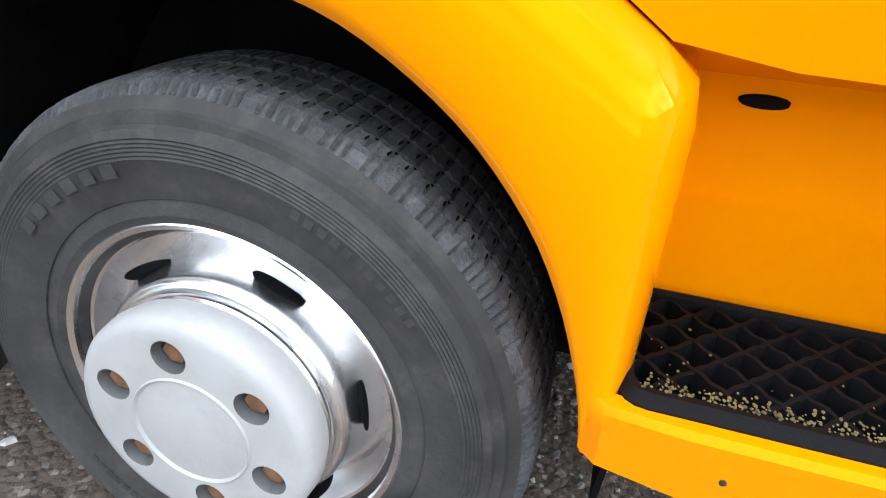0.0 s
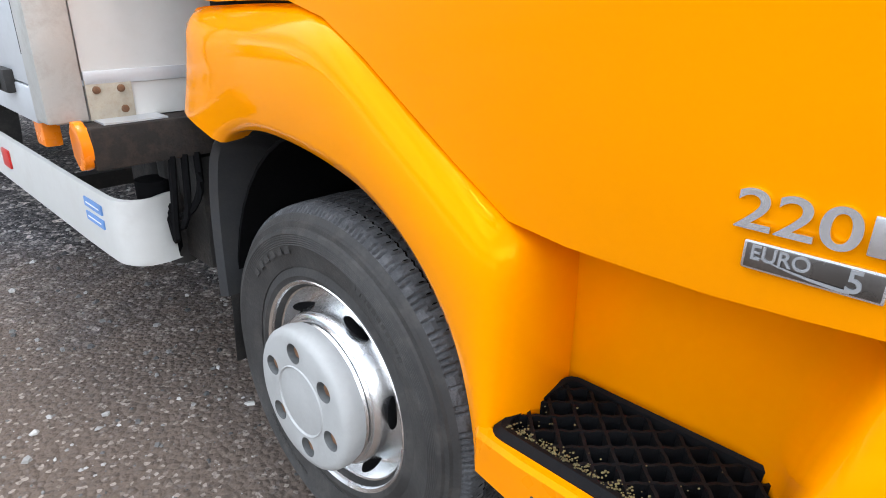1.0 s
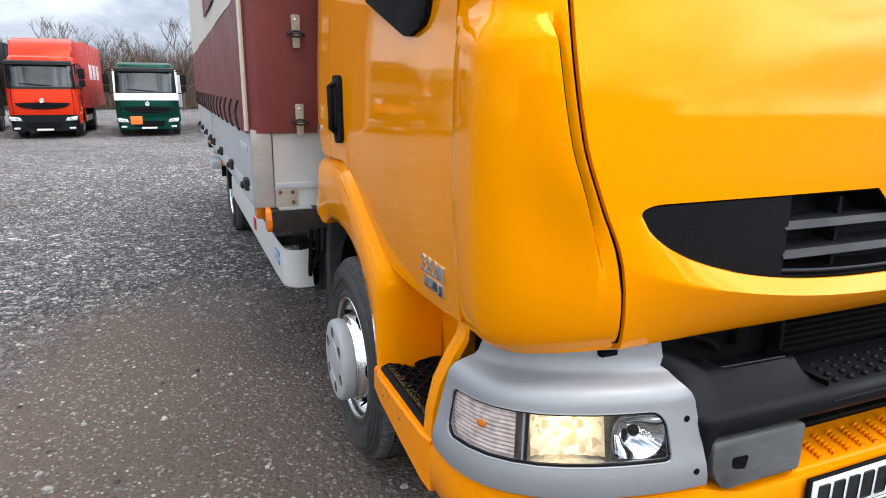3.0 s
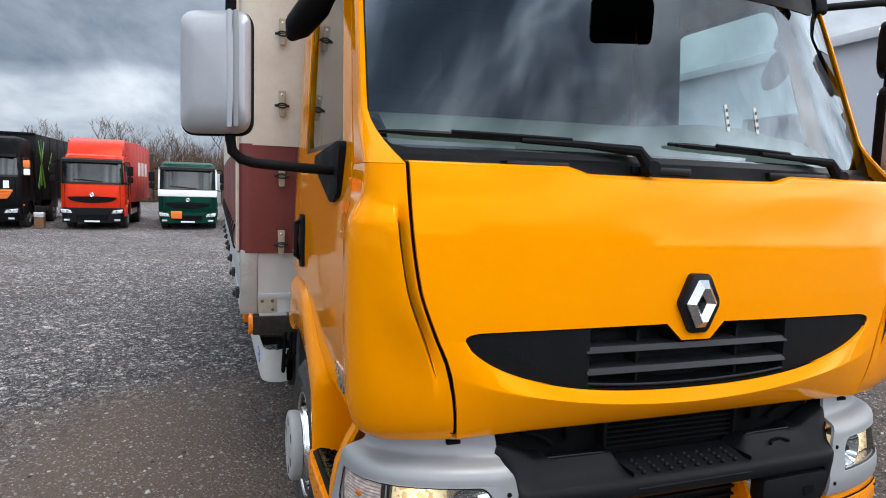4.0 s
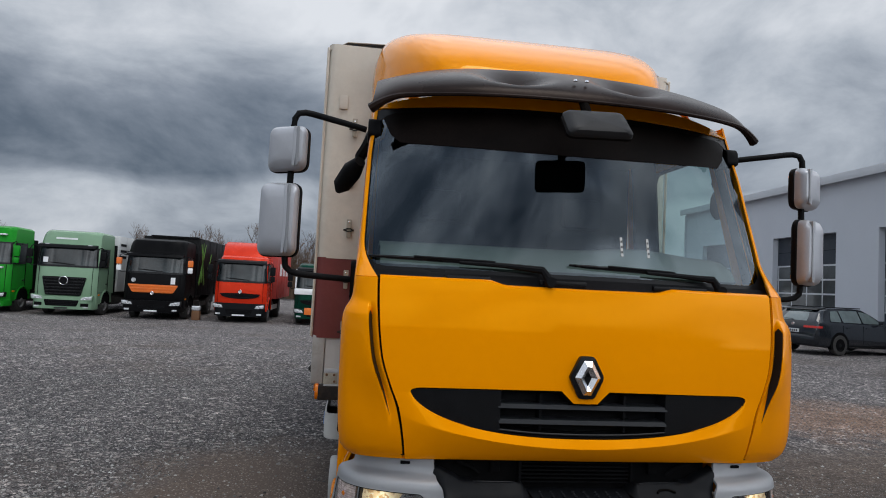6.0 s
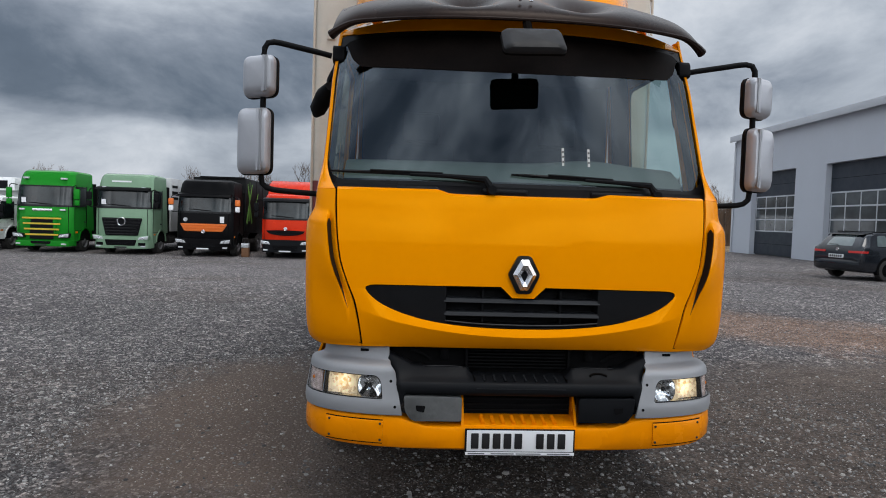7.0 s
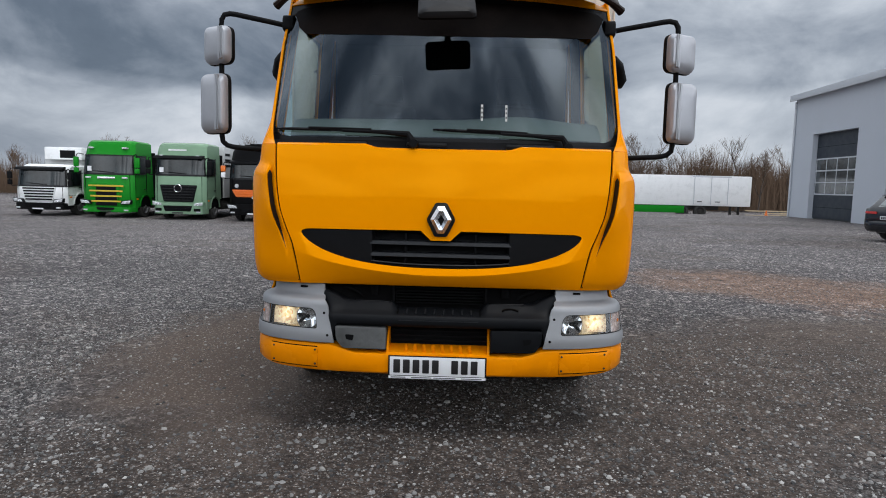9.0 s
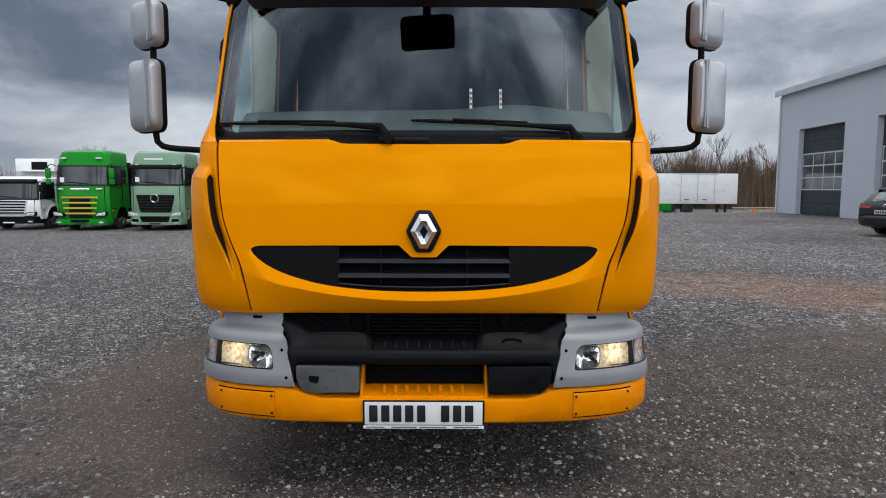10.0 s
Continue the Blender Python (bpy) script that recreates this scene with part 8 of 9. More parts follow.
part("name_bar", boxm(-0.42, 0.42, 0.02, 0.07, 1.82, 1.92, bevel=0.01), M_CHROME, t, "metal bar in place of a name")
# sage green tractor with black grille
t, W = parked_truck(-13.0, 26.0, 0, dict(paint=M_SAGP, h=3.60, zw0=2.08, zw1=2.84, visor=M_BLK, body=M_BOXG, bh=3.56, bl=12, wb=6, grille=(0.84, 1.62, 0.86), bars=6, bart=0.03, bpaint=M_BLKG, badge=(1.46, 0.17), hz=0.74, bump=(0.28, 0.80), lampf=M_SAGP, plate=M_INK, paper=True, intake=(0.56, 0.12, 0.38), brow=0.36), "sage green truck with a black grille and grey box body")
for k, (a, c) in enumerate(((2.6, 3.3), (2.6, 3.9), (2.6, 3.4))):
    part("print_bar", boxm(1.251, 1.262, a, c, 3.1 - 0.28 * k, 3.22 - 0.28 * k), M_ANTH, t)
for z in (3.20,):
    part("roof_print", boxm(-0.55, 0.30, 0.27, 0.34, z, z + 0.07), M_WHITE, t)
for sgn in (-1, 1):
    part("roof_lamp", boxm(sgn * 0.85 - 0.08, sgn * 0.85 + 0.08, 0.16, 0.30, 2.94, 3.0, bevel=0.01), M_LAMPW, t)
    part("bumper_vent", boxm(sgn * 0.90 - 0.15, sgn * 0.90 + 0.15, -0.105, -0.03, 0.40, 0.54, bevel=0.02), M_DARK, t)
# black truck with orange grille
t, W = parked_truck(-9.4, 25.8, 0, dict(paint=M_BLKP, h=3.44, zw0=1.98, zw1=2.66, visor=M_BLKP, body=M_BOXB, bh=3.66, bl=9.5, grille=(1.13, 1.47, 1.02), bars=3, bart=0.02, gpaint=M_OGR, bpaint=M_OGR, badge=(1.12, 0.07), hz=0.68, mirror=M_OGR, mirror2=M_WHTP, brow=0.36), "black truck with orange grille and mirrors, black body with green print")
for (ya, za, yb, zb) in ((2.6, 1.5, 3.6, 3.4), (3.6, 1.5, 2.7, 3.4), (3.1, 1.6, 3.15, 3.5), (4.3, 2.2, 4.9, 3.0)):
    bm = bmesh.new()
    d = Vector((0, yb - ya, zb - za)).normalized()
    n = Vector((0, -d.z, d.y)) * 0.11
    prism(bm, [(ya + n.y, za + n.z), (ya - n.y, za - n.z), (yb - n.y * 0.3, zb - n.z * 0.3), (yb + n.y * 0.3, zb + n.z * 0.3)], 0, 1.249, 1.262)
    part("lime_stripe", bm, M_LIME, t, "lime green printed stripe")
part("box_roof_bar", boxm(-0.9, 1.2, 2.3, 2.42, 3.63, 3.70), M_BLK, t)
part("sticker", boxm(0.70, 0.88, 0.03, 0.058, 1.52, 1.80), M_WHITE, t)
bm = bmesh.new()
lathe(bm, [(0.02, 0.0), (0.02, 0.09), (0.06, 0.09)], 16, (-0.80, 0.01, 1.64), "y")
part("round_sticker", bm, M_LAMPW, t)
# red truck of the same make as the yellow one
t, W = parked_truck(-5.85, 26.0, 0, dict(paint=M_REDP, w=2.2, h=2.92, zw0=1.79, zw1=2.57, visor=M_ANTH, deflector=3.55, body=M_BOXR, bh=3.50, smile=True, barw=0.62, grille=(1.03, 1.25, 0.86), bars=2, badge=(1.34, 0.07), hz=0.70, bpnt=M_ANTH, bump=(0.28, 0.84), guard=M_ALUW, bl=8.6), "red truck with roof deflector and red box body")
for k in range(3):
    part("print_bar", boxm(1.251, 1.262, 3.4 + 1.4 * k, 4.3 + 1.4 * k, 2.1, 2.7), M_WHTP, t)
# dark green truck with white band
t, W = parked_truck(-2.45, 26.0, 0, dict(paint=M_DGRP, w=2.2, h=2.72, zw0=1.60, zw1=2.38, visor=M_ANTH, body=M_BOXG, bh=2.3, smile=True, barw=0.62, grille=(0.86, 1.08, 0.86), bars=2, badge=(1.20, 0.07), hz=0.60, bump=(0.28, 0.70), bl=7.0), "dark green truck with a white band and an orange warning plate")
part("white_band", boxm(-1.105, 1.105, 0.02, 1.9, 1.33, 1.595, bevel=0.03), M_WHTP, t, "white painted band under the windscreen")
for sgn in (-1, 1):
    bm = bmesh.new()
    prism(bm, [(0.26, 1.6), (0.36, 2.45), (0.46, 2.45), (0.36, 1.6)], 0, sgn * 0.98, sgn * 1.108)
    part("white_pillar", bm, M_WHTP, t)
part("warning_plate", boxm(-0.62, -0.22, -0.125, -0.108, 0.46, 0.76, bevel=0.004), M_OGR, t, "plain orange warning plate")
# blue truck beyond
parked_truck(0.95, 27.0, 0, dict(paint=M_BLUP, h=3.2, body=M_BOXG, bh=3.5), "blue truck parked at the end of the row")
# canister between two trucks
can = thing("canister", "orange and white canister on the gravel", "canister", (-7.75, 26.6, ground_z(-7.75, 26.6)))
part("drum", boxm(-0.17, 0.17, -0.15, 0.15, 0.0, 0.42, bevel=0.04), M_RUST, can)
part("top", boxm(-0.17, 0.17, -0.15, 0.15, 0.42, 0.62, bevel=0.03), M_LAMPW, can)
bm = bmesh.new()
tube(bm, chain([(-0.12, 0, 0.6), (-0.12, 0, 0.82), (0.12, 0, 0.82), (0.12, 0, 0.6)], 14), 0.015, 6)
part("handle", bm, M_CHASSIS, can)

# ================= hall =================
M_HALL = mat("grey_plaster", (0.52, 0.55, 0.60), 0.8, 0, 0.03, 0.6, 0.10, 40)
M_HALLT = mat("pale_metal_trim", (0.58, 0.60, 0.63), 0.45, 0.2, 0.04, 2)
M_GATE = mat("dark_gate_panel", (0.021, 0.029, 0.043), 0.5, 0, 0.08, 3, 0.1, 40)
M_GWIN = mat("gate_window", (0.060, 0.070, 0.075), 0.08, 0, 0.3, 1.5, coat=0.5)
HX, HY, HANG = 19.9, 35.6, -92.3
hall = thing("hall", "grey plastered hall with dark roller gates", "building", (HX, HY, 0.0), HANG)
GATES = [(2.28, 6.66), (9.20, 13.60), (15.95, 20.25), (22.9, 27.3)]
HL, HD, HE, GT = 34.0, 16.0, 6.95, 4.70
edges = [0.0] + [v for g in GATES for v in g] + [HL]
for k in range(0, len(edges), 2):
    part("wall", boxm(edges[k], edges[k + 1], 0.0, 0.35, 0.0, HE), M_HALL, hall)
for a, b in GATES:
    part("wall_over_gate", boxm(a, b, 0.0, 0.35, GT, HE), M_HALL, hall)
part("end_wall", boxm(-0.0, 0.35, 0.352, HD, 0.0, HE), M_HALL, hall)
part("back_wall", boxm(0.0, HL, HD + 0.002, HD + 0.35, 0.0, HE), M_HALL, hall)
part("far_end_wall", boxm(HL - 0.35, HL, 0.352, HD, 0.0, HE), M_HALL, hall)
part("hall_floor", boxm(0.36, HL - 0.36, 0.36, HD, 0.0, 0.05), M_GREYP, hall)
bm = bmesh.new()
prism(bm, [(-0.25, HE + 0.002), (-0.25, HE + 0.16), (HD / 2, HE + 1.35), (HD + 0.6, HE + 0.16), (HD + 0.6, HE + 0.002)], 0, -0.25, HL + 0.25)
part("roof", bm, M_HALLT, hall, "pale low-pitched metal roof")
part("eave_trim", boxm(-0.14, HL + 0.3, -0.32, -0.252, HE - 0.16, HE + 0.19, bevel=0.01), M_HALLT, hall, "pale metal eave trim")
bm = bmesh.new()
tube(bm, [(0.12, -0.07, 0.0), (0.12, -0.07, HE - 0.2)], 0.05, 8)
part("downpipe", bm, M_HALLT, hall, "grey downpipe")
for a, b in GATES:
    gate = part("gate", boxm(a + 0.002, b - 0.002, 0.28, 0.33, 0.05, GT - 0.002), M_GATE, hall, "dark sectional gate with a band of windows")
    rows_z = [1.38 + 0.645 * k for k in range(4)]
    cols = np.linspace(a + 0.10, b - 0.10, 5)
    for k in range(3):
        for j in range(4):
            part("pane", boxm(cols[j] + 0.04, cols[j + 1] - 0.04, 0.262, 0.279, rows_z[k] + 0.05, rows_z[k + 1] - 0.05), M_GWIN, gate)
    for z in rows_z:
        part("sash_bar", boxm(a + 0.04, b - 0.04, 0.255, 0.279, z - 0.035, z + 0.035), M_HALLT, gate)
    for q in cols:
        for k in range(3):
            part("sash_post", boxm(q - 0.03, q + 0.03, 0.256, 0.279, rows_z[k] + 0.036, rows_z[k + 1] - 0.036), M_HALLT, gate)
    for z in (0.66, 3.98):
        part("panel_joint", boxm(a + 0.02, b - 0.02, 0.276, 0.2795, z - 0.008, z + 0.008), M_DARK, gate)

# ================= halls across the yard =================
M_HALL2 = mat("weathered_plaster", (0.50, 0.49, 0.46), 0.85, 0, 0.06, 0.5, 0.1, 30)
M_ROOF2 = mat("dark_roof_sheet", (0.09, 0.085, 0.085), 0.6, 0, 0.1, 1.0)


def yard_hall(x0, x1, y0, y1, eave, ridge, label):
    """A plain hall whose gables face east and west."""
    h = thing("warehouse", label, "building", ((x0 + x1) / 2, y1, 0.0))
    w, d = (x1 - x0) / 2, y1 - y0
    for n, b in (("wall", (-w, w, -0.3, 0.0)), ("wall", (-w, w, -d, -d + 0.3))):
        part(n, boxm(*b, 0.0, eave), M_HALL2, h)
    for a in (-w, w - 0.3):
        bm = bmesh.new()
        prism(bm, [(-d + 0.302, 0.0), (-0.302, 0.0), (-0.302, eave), (-d / 2, ridge - 0.1), (-d + 0.302, eave)], 0, a, a + 0.3)
        part("gable", bm, M_HALL2, h)
    bm = bmesh.new()
    prism(bm, [(0.4, eave), (0.4, eave + 0.18), (-d / 2, ridge + 0.12), (-d - 0.4, eave + 0.18), (-d - 0.4, eave), (-d / 2, ridge)], 0, -w - 0.4, w + 0.4)
    part("roof", bm, M_ROOF2, h)


yard_hall(-34.0, 8.6, -40.0, -25.0, 6.2, 7.6, "plain plastered hall with a low dark roof")
yard_hall(10.2, 19.0, -37.0, -25.0, 6.0, 8.6, "plain plastered hall with a steeper dark roof")
yard_hall(19.6, 46.0, -40.0, -26.0, 5.4, 6.6, "long low plastered hall with a dark roof")
# ================= estate car =================
M_CARP = mat("dark_grey_car_paint", (0.012, 0.015, 0.020), 0.22, 0.2, 0.08, 2, coat=0.5)
M_RWIN = mat("pale_rear_window", (0.10, 0.13, 0.13), 0.08, 0, 0.2, 3, coat=1.0)
car = thing("estate_car", "dark grey estate car parked before the hall", "car", (12.95, 16.1, 0.0), -77.0)
# local: rear face at y = 0, nose at +y, width along x
CAR = [  # y, underside, half width, belt height, belt half width, roof height, roof half width
    (0.00, 0.42, 0.78, 0.62, 0.78, 0.66, 0.62), (0.025, 0.34, 0.84, 0.80, 0.83, 0.84, 0.70), (0.07, 0.29, 0.87, 0.97, 0.85, 1.00, 0.74), (0.16, 0.26, 0.885, 1.00, 0.86, 1.12, 0.70),
    (0.32, 0.24, 0.90, 1.01, 0.865, 1.31, 0.65), (0.46, 0.23, 0.905, 1.01, 0.87, 1.41, 0.63), (0.9, 0.22, 0.91, 1.005, 0.875, 1.465, 0.615), (1.7, 0.22, 0.91, 0.995, 0.875, 1.485, 0.61),
    (2.3, 0.22, 0.91, 0.985, 0.875, 1.455, 0.61), (2.75, 0.22, 0.91, 0.975, 0.87, 1.28, 0.64), (3.15, 0.22, 0.91, 0.965, 0.865, 1.08, 0.69), (3.42, 0.22, 0.905, 0.945, 0.86, 0.985, 0.72),
    (3.9, 0.23, 0.90, 0.89, 0.84, 0.93, 0.70), (4.35, 0.25, 0.87, 0.80, 0.80, 0.84, 0.66), (4.62, 0.30, 0.78, 0.68, 0.72, 0.72, 0.58), (4.74, 0.38, 0.62, 0.56, 0.58, 0.60, 0.46)]


def car_ring(y, zb, w, zl, wl, zr, wr):
    half = [(0.0, zb), (w * 0.86, zb), (w * 0.97, zb + 0.05), (w, zb + 0.13), (w, 0.5 * (zb + zl)), (w * 0.995, zl - 0.10), (wl, zl), (wl * 0.985, zl + 0.012), (wr + 0.05, zr - 0.055), (wr + 0.01, zr - 0.018), (wr - 0.07, zr), (0.0, zr + 0.014)]
    return [(x, y, z) for x, z in half] + [(-x, y, z) for x, z in half[-2:0:-1]]


bm = bmesh.new()
vs = grid(bm, [car_ring(*q) for q in CAR], close=True)
bm.faces.new(vs[0])
bm.faces.new(vs[-1])
part("body", bm, M_CARP, car, sharp=40)


def flank_x(y, z):
    """Half width of the glasshouse at a place along the car and a height."""
    ys = [q[0] for q in CAR]
    zl, wl, zr, wr = (float(np.interp(y, ys, [q[k] for q in CAR])) for k in (3, 4, 5, 6))
    return wl + (wr + 0.05 - wl) * min(1.0, max(0.0, (z - zl) / max(0.02, zr - 0.055 - zl)))


for sgn in (-1, 1):
    for pts in ([(0.62, 1.05), (1.10, 1.04), (1.10, 1.385), (0.78, 1.37)], [(1.16, 1.035), (2.00, 1.025), (2.00, 1.41), (1.16, 1.395)], [(2.06, 1.025), (2.98, 1.015), (2.50, 1.33), (2.06, 1.40)]):
        bm = bmesh.new()
        bm.faces.new([bm.verts.new((sgn * (flank_x(y, z) + 0.010), y, z)) for y, z in rounded(pts, 0.05, 3)])
        bmesh.ops.solidify(bm, geom=bm.faces[:], thickness=0.012)
        part("side_window", bm, M_RWIN, car, "greenish side window")
    rows = [[(sgn * x, y, z) for x, y in ((0.42, 0.000), (0.60, 0.004), (0.76, 0.016), (0.845, 0.040), (0.885, 0.10), (0.897, 0.24))] for z in (0.835, 0.868, 0.900)]
    rows = [[(x, y + 0.25 * (z - 0.815) - 0.012, z) for x, y, z in row] for row in rows]
    part("tail_lamp", sheet(rows, 0.03), M_REDREF, car, "red tail lamp wrapping round the corner")
    for y in (0.98, 3.75):
        bm = bmesh.new()
        prism(bm, [(y + 0.40 * math.cos(a), 0.33 + 0.40 * math.sin(a)) for a in np.linspace(radians(-20), radians(200), 22)], 0, sgn * 0.80, sgn * 0.914)
        part("arch_gap", bm, M_DARK, car)
        bm = bmesh.new()
        lathe(bm, [(-0.10, 0.20), (-0.10, 0.30), (-0.08, 0.325), (0.08, 0.325), (0.10, 0.30), (0.10, 0.20)], 28, (sgn * 0.825, y, 0.325), "x")
        wl = part("wheel", bm, M_TYRE, car)
        bm = bmesh.new()
        lathe(bm, [(sgn * 0.09, 0.215), (sgn * 0.06, 0.19), (sgn * 0.09, 0.06), (sgn * 0.10, 0.0)], 20, (sgn * 0.825, y, 0.325), "x")
        part("rim", bm, M_BLK, wl)
    part("roof_rail", boxm(sgn * 0.595, sgn * 0.625, 0.7, 2.25, 1.475, 1.505, bevel=0.01), M_BLK, car)
    part("wing_mirror", boxm(sgn * 0.89, sgn * 1.05, 2.72, 2.83, 1.0, 1.13, bevel=0.035), M_CARP, car)
    for y in (1.25, 2.15):
        part("door_handle", boxm(sgn * 0.905, sgn * 0.925, y, y + 0.20, 0.86, 0.885, bevel=0.006), M_CARP, car)
    for y in (1.13, 2.03, 3.02):
        part("door_gap", boxm(sgn * 0.900, sgn * 0.9125, y, y + 0.008, 0.36, 0.94), M_DARK, car)
    part("sill_strip", boxm(sgn * 0.880, sgn * 0.913, 1.30, 3.35, 0.28, 0.34, bevel=0.01), M_BLK, car)
rows = [[(x * hw, y + 0.05 * abs(x) ** 3, z) for x in (-1, -0.6, 0, 0.6, 1)] for y, z, hw in ((0.085, 1.045, 0.70), (0.16, 1.145, 0.665), (0.30, 1.305, 0.615), (0.385, 1.375, 0.585))]
part("rear_window", sheet(rows, 0.012), M_RWIN, car, "pale reflecting rear window")
bm = bmesh.new()
prism(bm, rounded([(0.33, 1.395), (0.38, 1.42), (0.75, 1.475), (0.75, 1.45)], 0.008, 2), 0, -0.60, 0.60, 0.004)
part("roof_spoiler", bm, M_BLKG, car, "black roof spoiler over the rear window")
bm = bmesh.new()
tube(bm, [(0.0, 0.06, 1.05), (-0.05, 0.075, 1.075), (-0.36, 0.09, 1.09)], [0.014, 0.010, 0.006], 6)
part("rear_wiper", bm, M_BLK, car)
bm = bmesh.new()
lathe(bm, [(-0.012, 0.0), (-0.010, 0.050), (0.03, 0.055)], 18, (0.0, 0.035, 0.925), "y")
part("rear_badge", bm, M_CHROME, car, "round chrome badge")
plate_ = part("number_plate", boxm(-0.26, 0.26, -0.010, 0.02, 0.665, 0.775, bevel=0.004), M_WHITE, car, "white plate with dark bars")
for k in range(6):
    part("plate_bar", boxm(-0.22 + 0.075 * k, -0.17 + 0.075 * k, -0.0125, -0.0105, 0.685, 0.755), M_INK, plate_)
rows = [[(x, y - 0.03, z) for x, y in ((-0.885, 0.20), (-0.86, 0.09), (-0.78, 0.03), (-0.5, 0.005), (0, 0.0), (0.5, 0.005), (0.78, 0.03), (0.86, 0.09), (0.885, 0.20))] for z in (0.34, 0.40, 0.56, 0.615)]
rows[0] = [(x * 0.98, y + 0.03, z) for x, y, z in rows[0]]
rows[3] = [(x, y + 0.03, z) for x, y, z in rows[3]]
part("rear_bumper", sheet(rows, 0.02), M_CARP, car)

# ================= box trailer, clutter =================
TRX, TRY = 15.2, 44.0
trl = thing("box_trailer", "white box trailer with a green side skirt", "trailer", (TRX, TRY, ground_z(TRX, TRY)), 0)
part("box", boxm(-9.0, 6.2, 0.0, 2.5, 0.85, 3.05, bevel=0.04), M_WHTP, trl)
part("chassis", boxm(-9.0, 4.0, 0.3, 2.2, 0.55, 0.84), M_CHASSIS, trl)
part("side_skirt", boxm(-6.0, 1.4, -0.02, 0.05, 0.30, 0.82, bevel=0.02), M_GRNP, trl, "bright green side skirt")
dr = part("side_door", boxm(2.0, 4.6, -0.03, -0.001, 0.95, 2.92, bevel=0.01), M_WHTP, trl, "white double side door")
for xx in (2.05, 3.28, 4.5):
    bm = bmesh.new()
    tube(bm, [(xx, -0.05, 0.95), (xx, -0.05, 2.92)], 0.025, 6)
    part("lock_rod", bm, M_HALLT, dr)
part("door_frame", boxm(1.9, 4.7, -0.025, -0.001, 2.93, 3.02), M_HALLT, dr)
for xx in (2.3, 3.6):
    part("lock_handle", boxm(xx, xx + 0.35, -0.05, -0.031, 1.12, 1.18), M_CHASSIS, dr)
for xx in (1.9, 3.2):
    bm = bmesh.new()
    lathe(bm, [(-0.15, 0.28), (-0.15, 0.44), (0.15, 0.44), (0.15, 0.28)], 24, (xx - 0.6, 0.2, 0.44), "y")
    wl = part("wheel", bm, M_TYRE, trl)
    bm = bmesh.new()
    lathe(bm, [(-0.16, 0.29), (-0.10, 0.22), (-0.14, 0.08), (-0.15, 0.0)], 20, (xx - 0.6, 0.2, 0.44), "y")
    part("rim", bm, M_CHASSIS, wl)
for xx in (4.8, 5.4):
    bm = boxm(xx, xx + 0.14, 0.25, 0.4, 0.0, 0.86)
    part("landing_leg", bm, M_CHASSIS, trl)
cone = thing("traffic_cone", "orange traffic cone by the timber", "cone", (21.4, 41.5, ground_z(21.4, 41.5)))
bm = bmesh.new()
lathe(bm, [(0.0, 0.0), (0.0, 0.19), (0.03, 0.19), (0.04, 0.14), (0.52, 0.03), (0.53, 0.0)], 16, (0, 0, 0), "z")
part("cone_body", bm, M_OGR, cone)
M_PLANK = mat("pale_timber", (0.58, 0.45, 0.29), 0.75, 0, 0.2, 5, 0.2, 40)
pile = thing("timber_pile", "pale timber planks stacked before the trees", "timber", (23.5, 43.5, ground_z(23.5, 43.5)))
rs = random.Random(4)
for k in range(14):
    xx, yy, zz = rs.uniform(-3.5, 0.5), rs.uniform(-0.8, 0.8), 0.06 + 0.15 * (k % 4)
    part("plank", boxm(xx, xx + rs.uniform(2.5, 4.5), yy, yy + 0.16, zz, zz + 0.07), M_PLANK, pile)
for k in range(10):
    xx, yy = -4.5 + rs.uniform(-3.2, 1.0), rs.uniform(-0.9, 0.9)
    part("board_scrap", boxm(xx, xx + rs.uniform(0.4, 1.2), yy, yy + 0.2, 0.0, rs.uniform(0.05, 0.22)), M_PLANK if k % 2 else M_CHASSIS, pile)

# ================= trees =================
M_BARK = mat("bare_bark", (0.095, 0.075, 0.060), 0.9, 0, 0.25, 6, 0.3, 40, rnd=0.25)
M_TWIG = mat("bare_twigs", (0.115, 0.078, 0.054), 0.9, 0, 0.25, 3, rnd=0.25, spec=0.1)


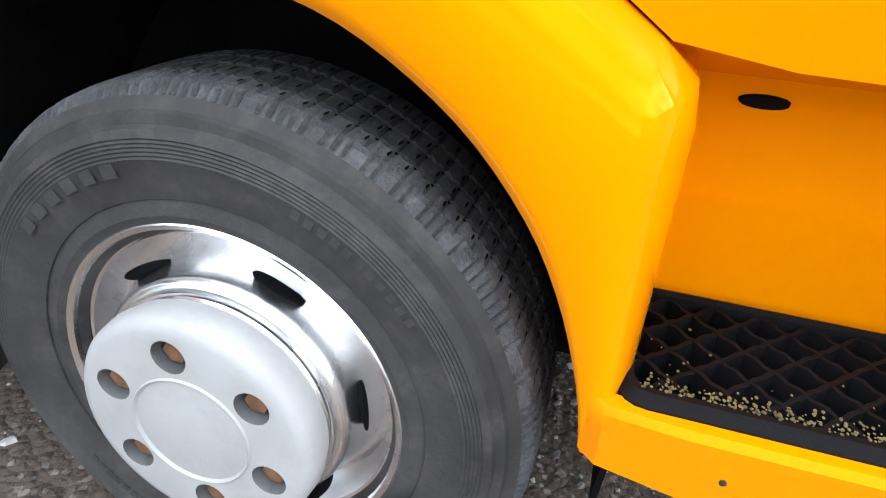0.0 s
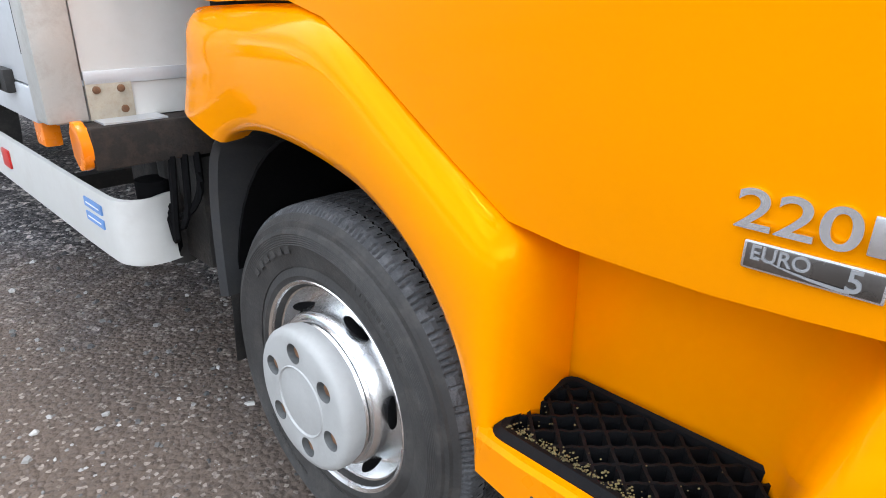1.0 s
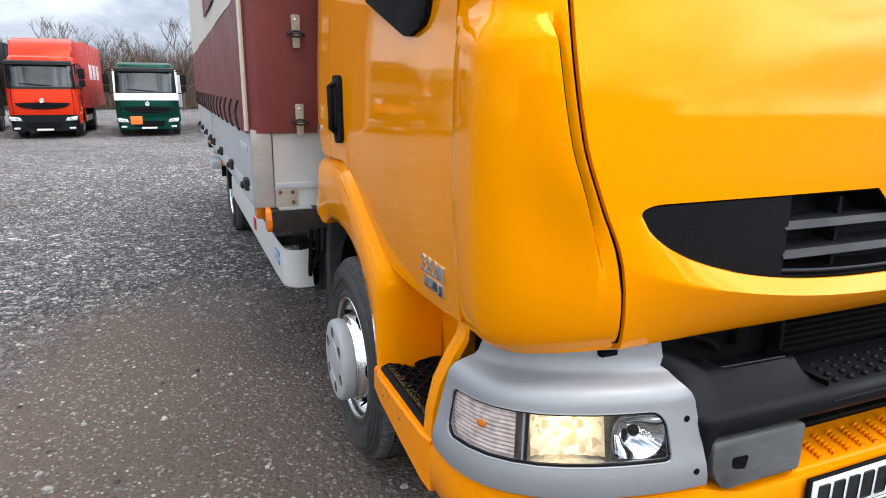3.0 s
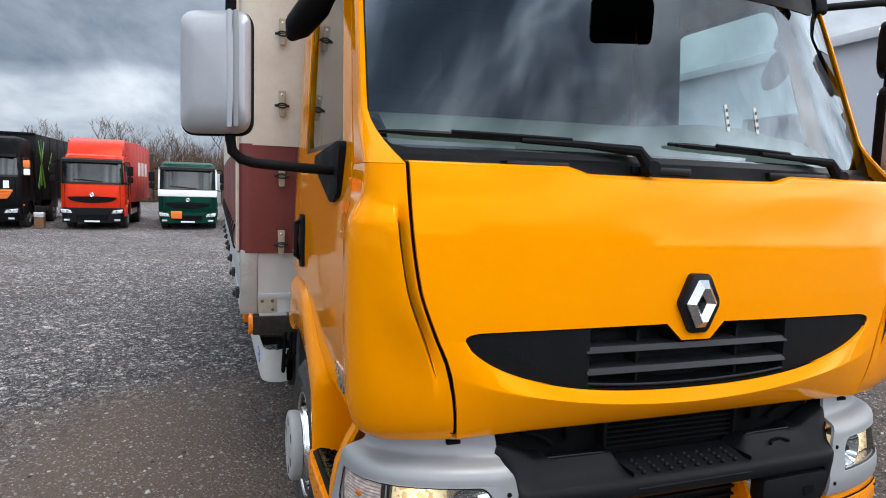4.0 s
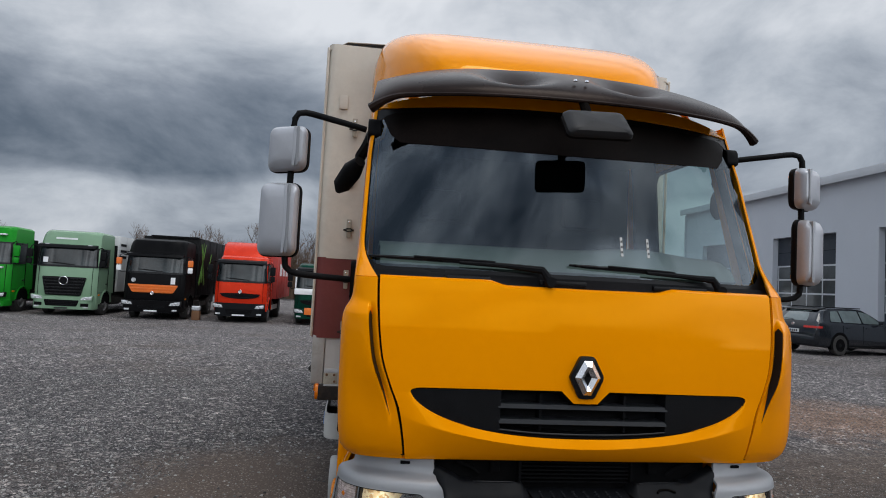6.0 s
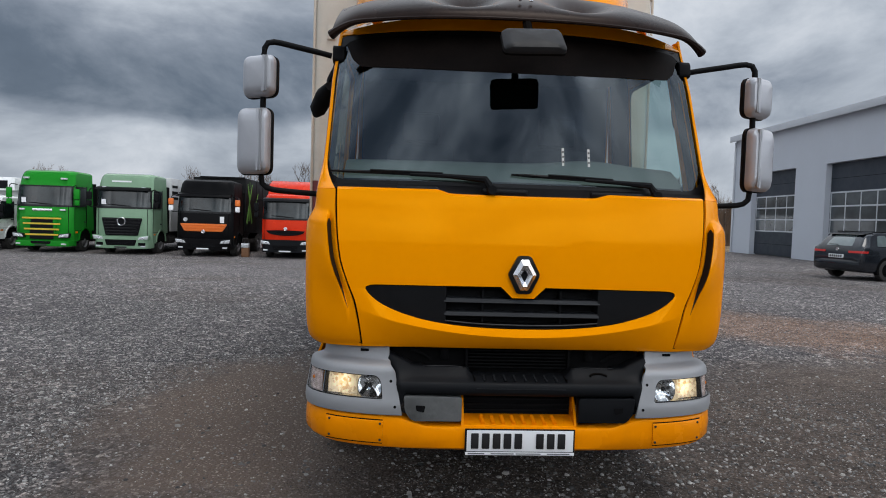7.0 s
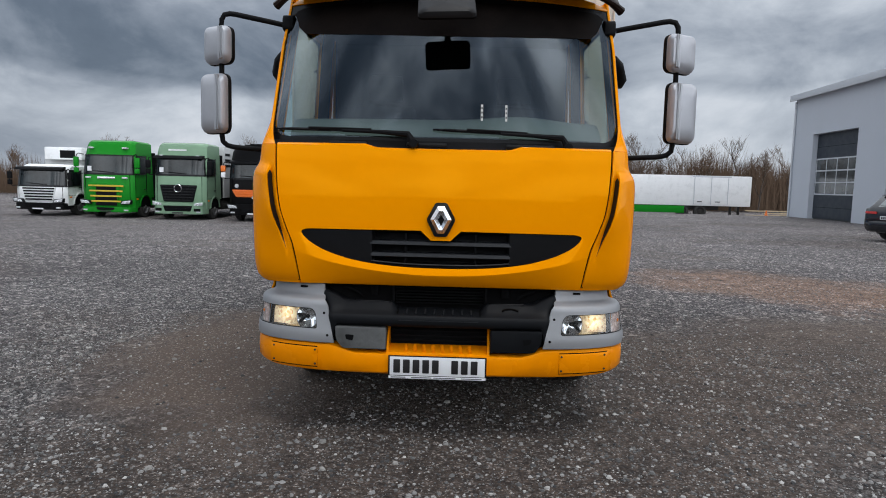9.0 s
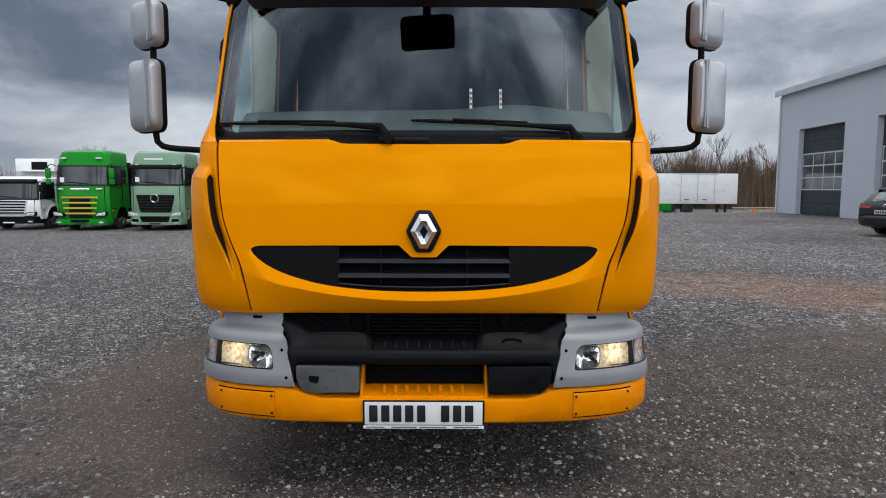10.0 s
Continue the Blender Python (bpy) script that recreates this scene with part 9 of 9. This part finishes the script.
def bare_tree(seed, h):
    rs = random.Random(seed)
    bt, bc = bmesh.new(), bmesh.new()

    def limb(p, d, length, r, depth):
        n = 3
        pts = [p]
        q = p.copy()
        dd = d.copy()
        for _ in range(n):
            dd = (dd + Vector((rs.gauss(0, 0.13), rs.gauss(0, 0.13), 0.10))).normalized()
            q = q + dd * (length / n)
            pts.append(q.copy())
        rr = [r * (1 - 0.6 * k / n) for k in range(n + 1)]
        tube(bt if depth < 2 else bc, pts, rr, 5 if depth == 0 else 3, cap=False)
        if depth >= 4:
            return
        for _ in range((7, 5, 4, 4)[depth]):
            f = rs.uniform(0.30, 1.0)
            k = min(n - 1, int(f * n))
            s = pts[k] + (pts[k + 1] - pts[k]) * (f * n - k)
            a = rs.uniform(0, 6.28)
            side = Vector((math.cos(a), math.sin(a), rs.uniform(0.2, 0.9))).normalized()
            limb(s, (dd * 0.75 + side).normalized(), length * rs.uniform(0.42, 0.66), max(0.010, r * 0.48), depth + 1)

    limb(Vector((0, 0, 0)), Vector((0, 0, 1)), h * 0.55, h * 0.016, 0)
    root = thing("bare_tree", "leafless brown tree at the yard's edge", "tree", (0, 0, 0), 0, "trees along the yard")
    part("trunk", bt, M_BARK, root)
    part("crown", bc, M_TWIG, root, "fine bare twigs")
    return root


protos = [bare_tree(20 + k, h) for k, h in enumerate((5.2, 6.0, 6.8, 5.6, 7.4))]
rs = random.Random(77)
spots = []
for k in range(64):
    x = -42 + 110 * (k + rs.uniform(-0.4, 0.4)) / 64
    y = rs.uniform(54, 62) + max(0, (x - 20)) * 0.2
    # few stand behind the trucks at the western end
    if x < -17 and k % 6:
        x = rs.uniform(-13, 17)
    spots.append((x, y))
for k, (x, y) in enumerate(spots):
    m = pose(x, y, -0.45, 0, 0, rs.uniform(0, 360))
    if k < 5:
        protos[k].matrix_world = m
    else:
        copy_thing(protos[k % 5], m)
# thicket under and behind the trees
verts, faces = [], []
rs = random.Random(8)
for k in range(60000):
    x = rs.uniform(-60, 80)
    if x < -14 and rs.random() < 0.55:
        continue
    y = rs.uniform(57, 66) + max(0, (x - 20)) * 0.2
    tall = 6.6 if x > -14 else 4.2
    h = rs.uniform(1.6, tall) * (0.80 + 0.40 * noise.noise((x * 0.22, 0, 3)))
    dx, dy = rs.gauss(0, 0.35) * h * 0.4, rs.gauss(0, 0.3) * h * 0.3
    w = rs.uniform(0.016, 0.042)
    z0 = -0.45 + rs.uniform(0, 1.0) * (rs.random() < 0.5)
    i0 = len(verts)
    verts += [(x - w, y, z0), (x + w, y, z0), (x, y + w, z0), (x + dx, y + dy, z0 + h)]
    faces += [(i0, i0 + 1, i0 + 3), (i0 + 1, i0 + 2, i0 + 3), (i0 + 2, i0, i0 + 3)]
me = bpy.data.meshes.new("thicket")
me.from_pydata(verts, [], faces)
me.materials.append(M_TWIG)
tagged(new("thicket", me), "dense brown leafless thicket behind the yard", "hedge", kind="stuff")
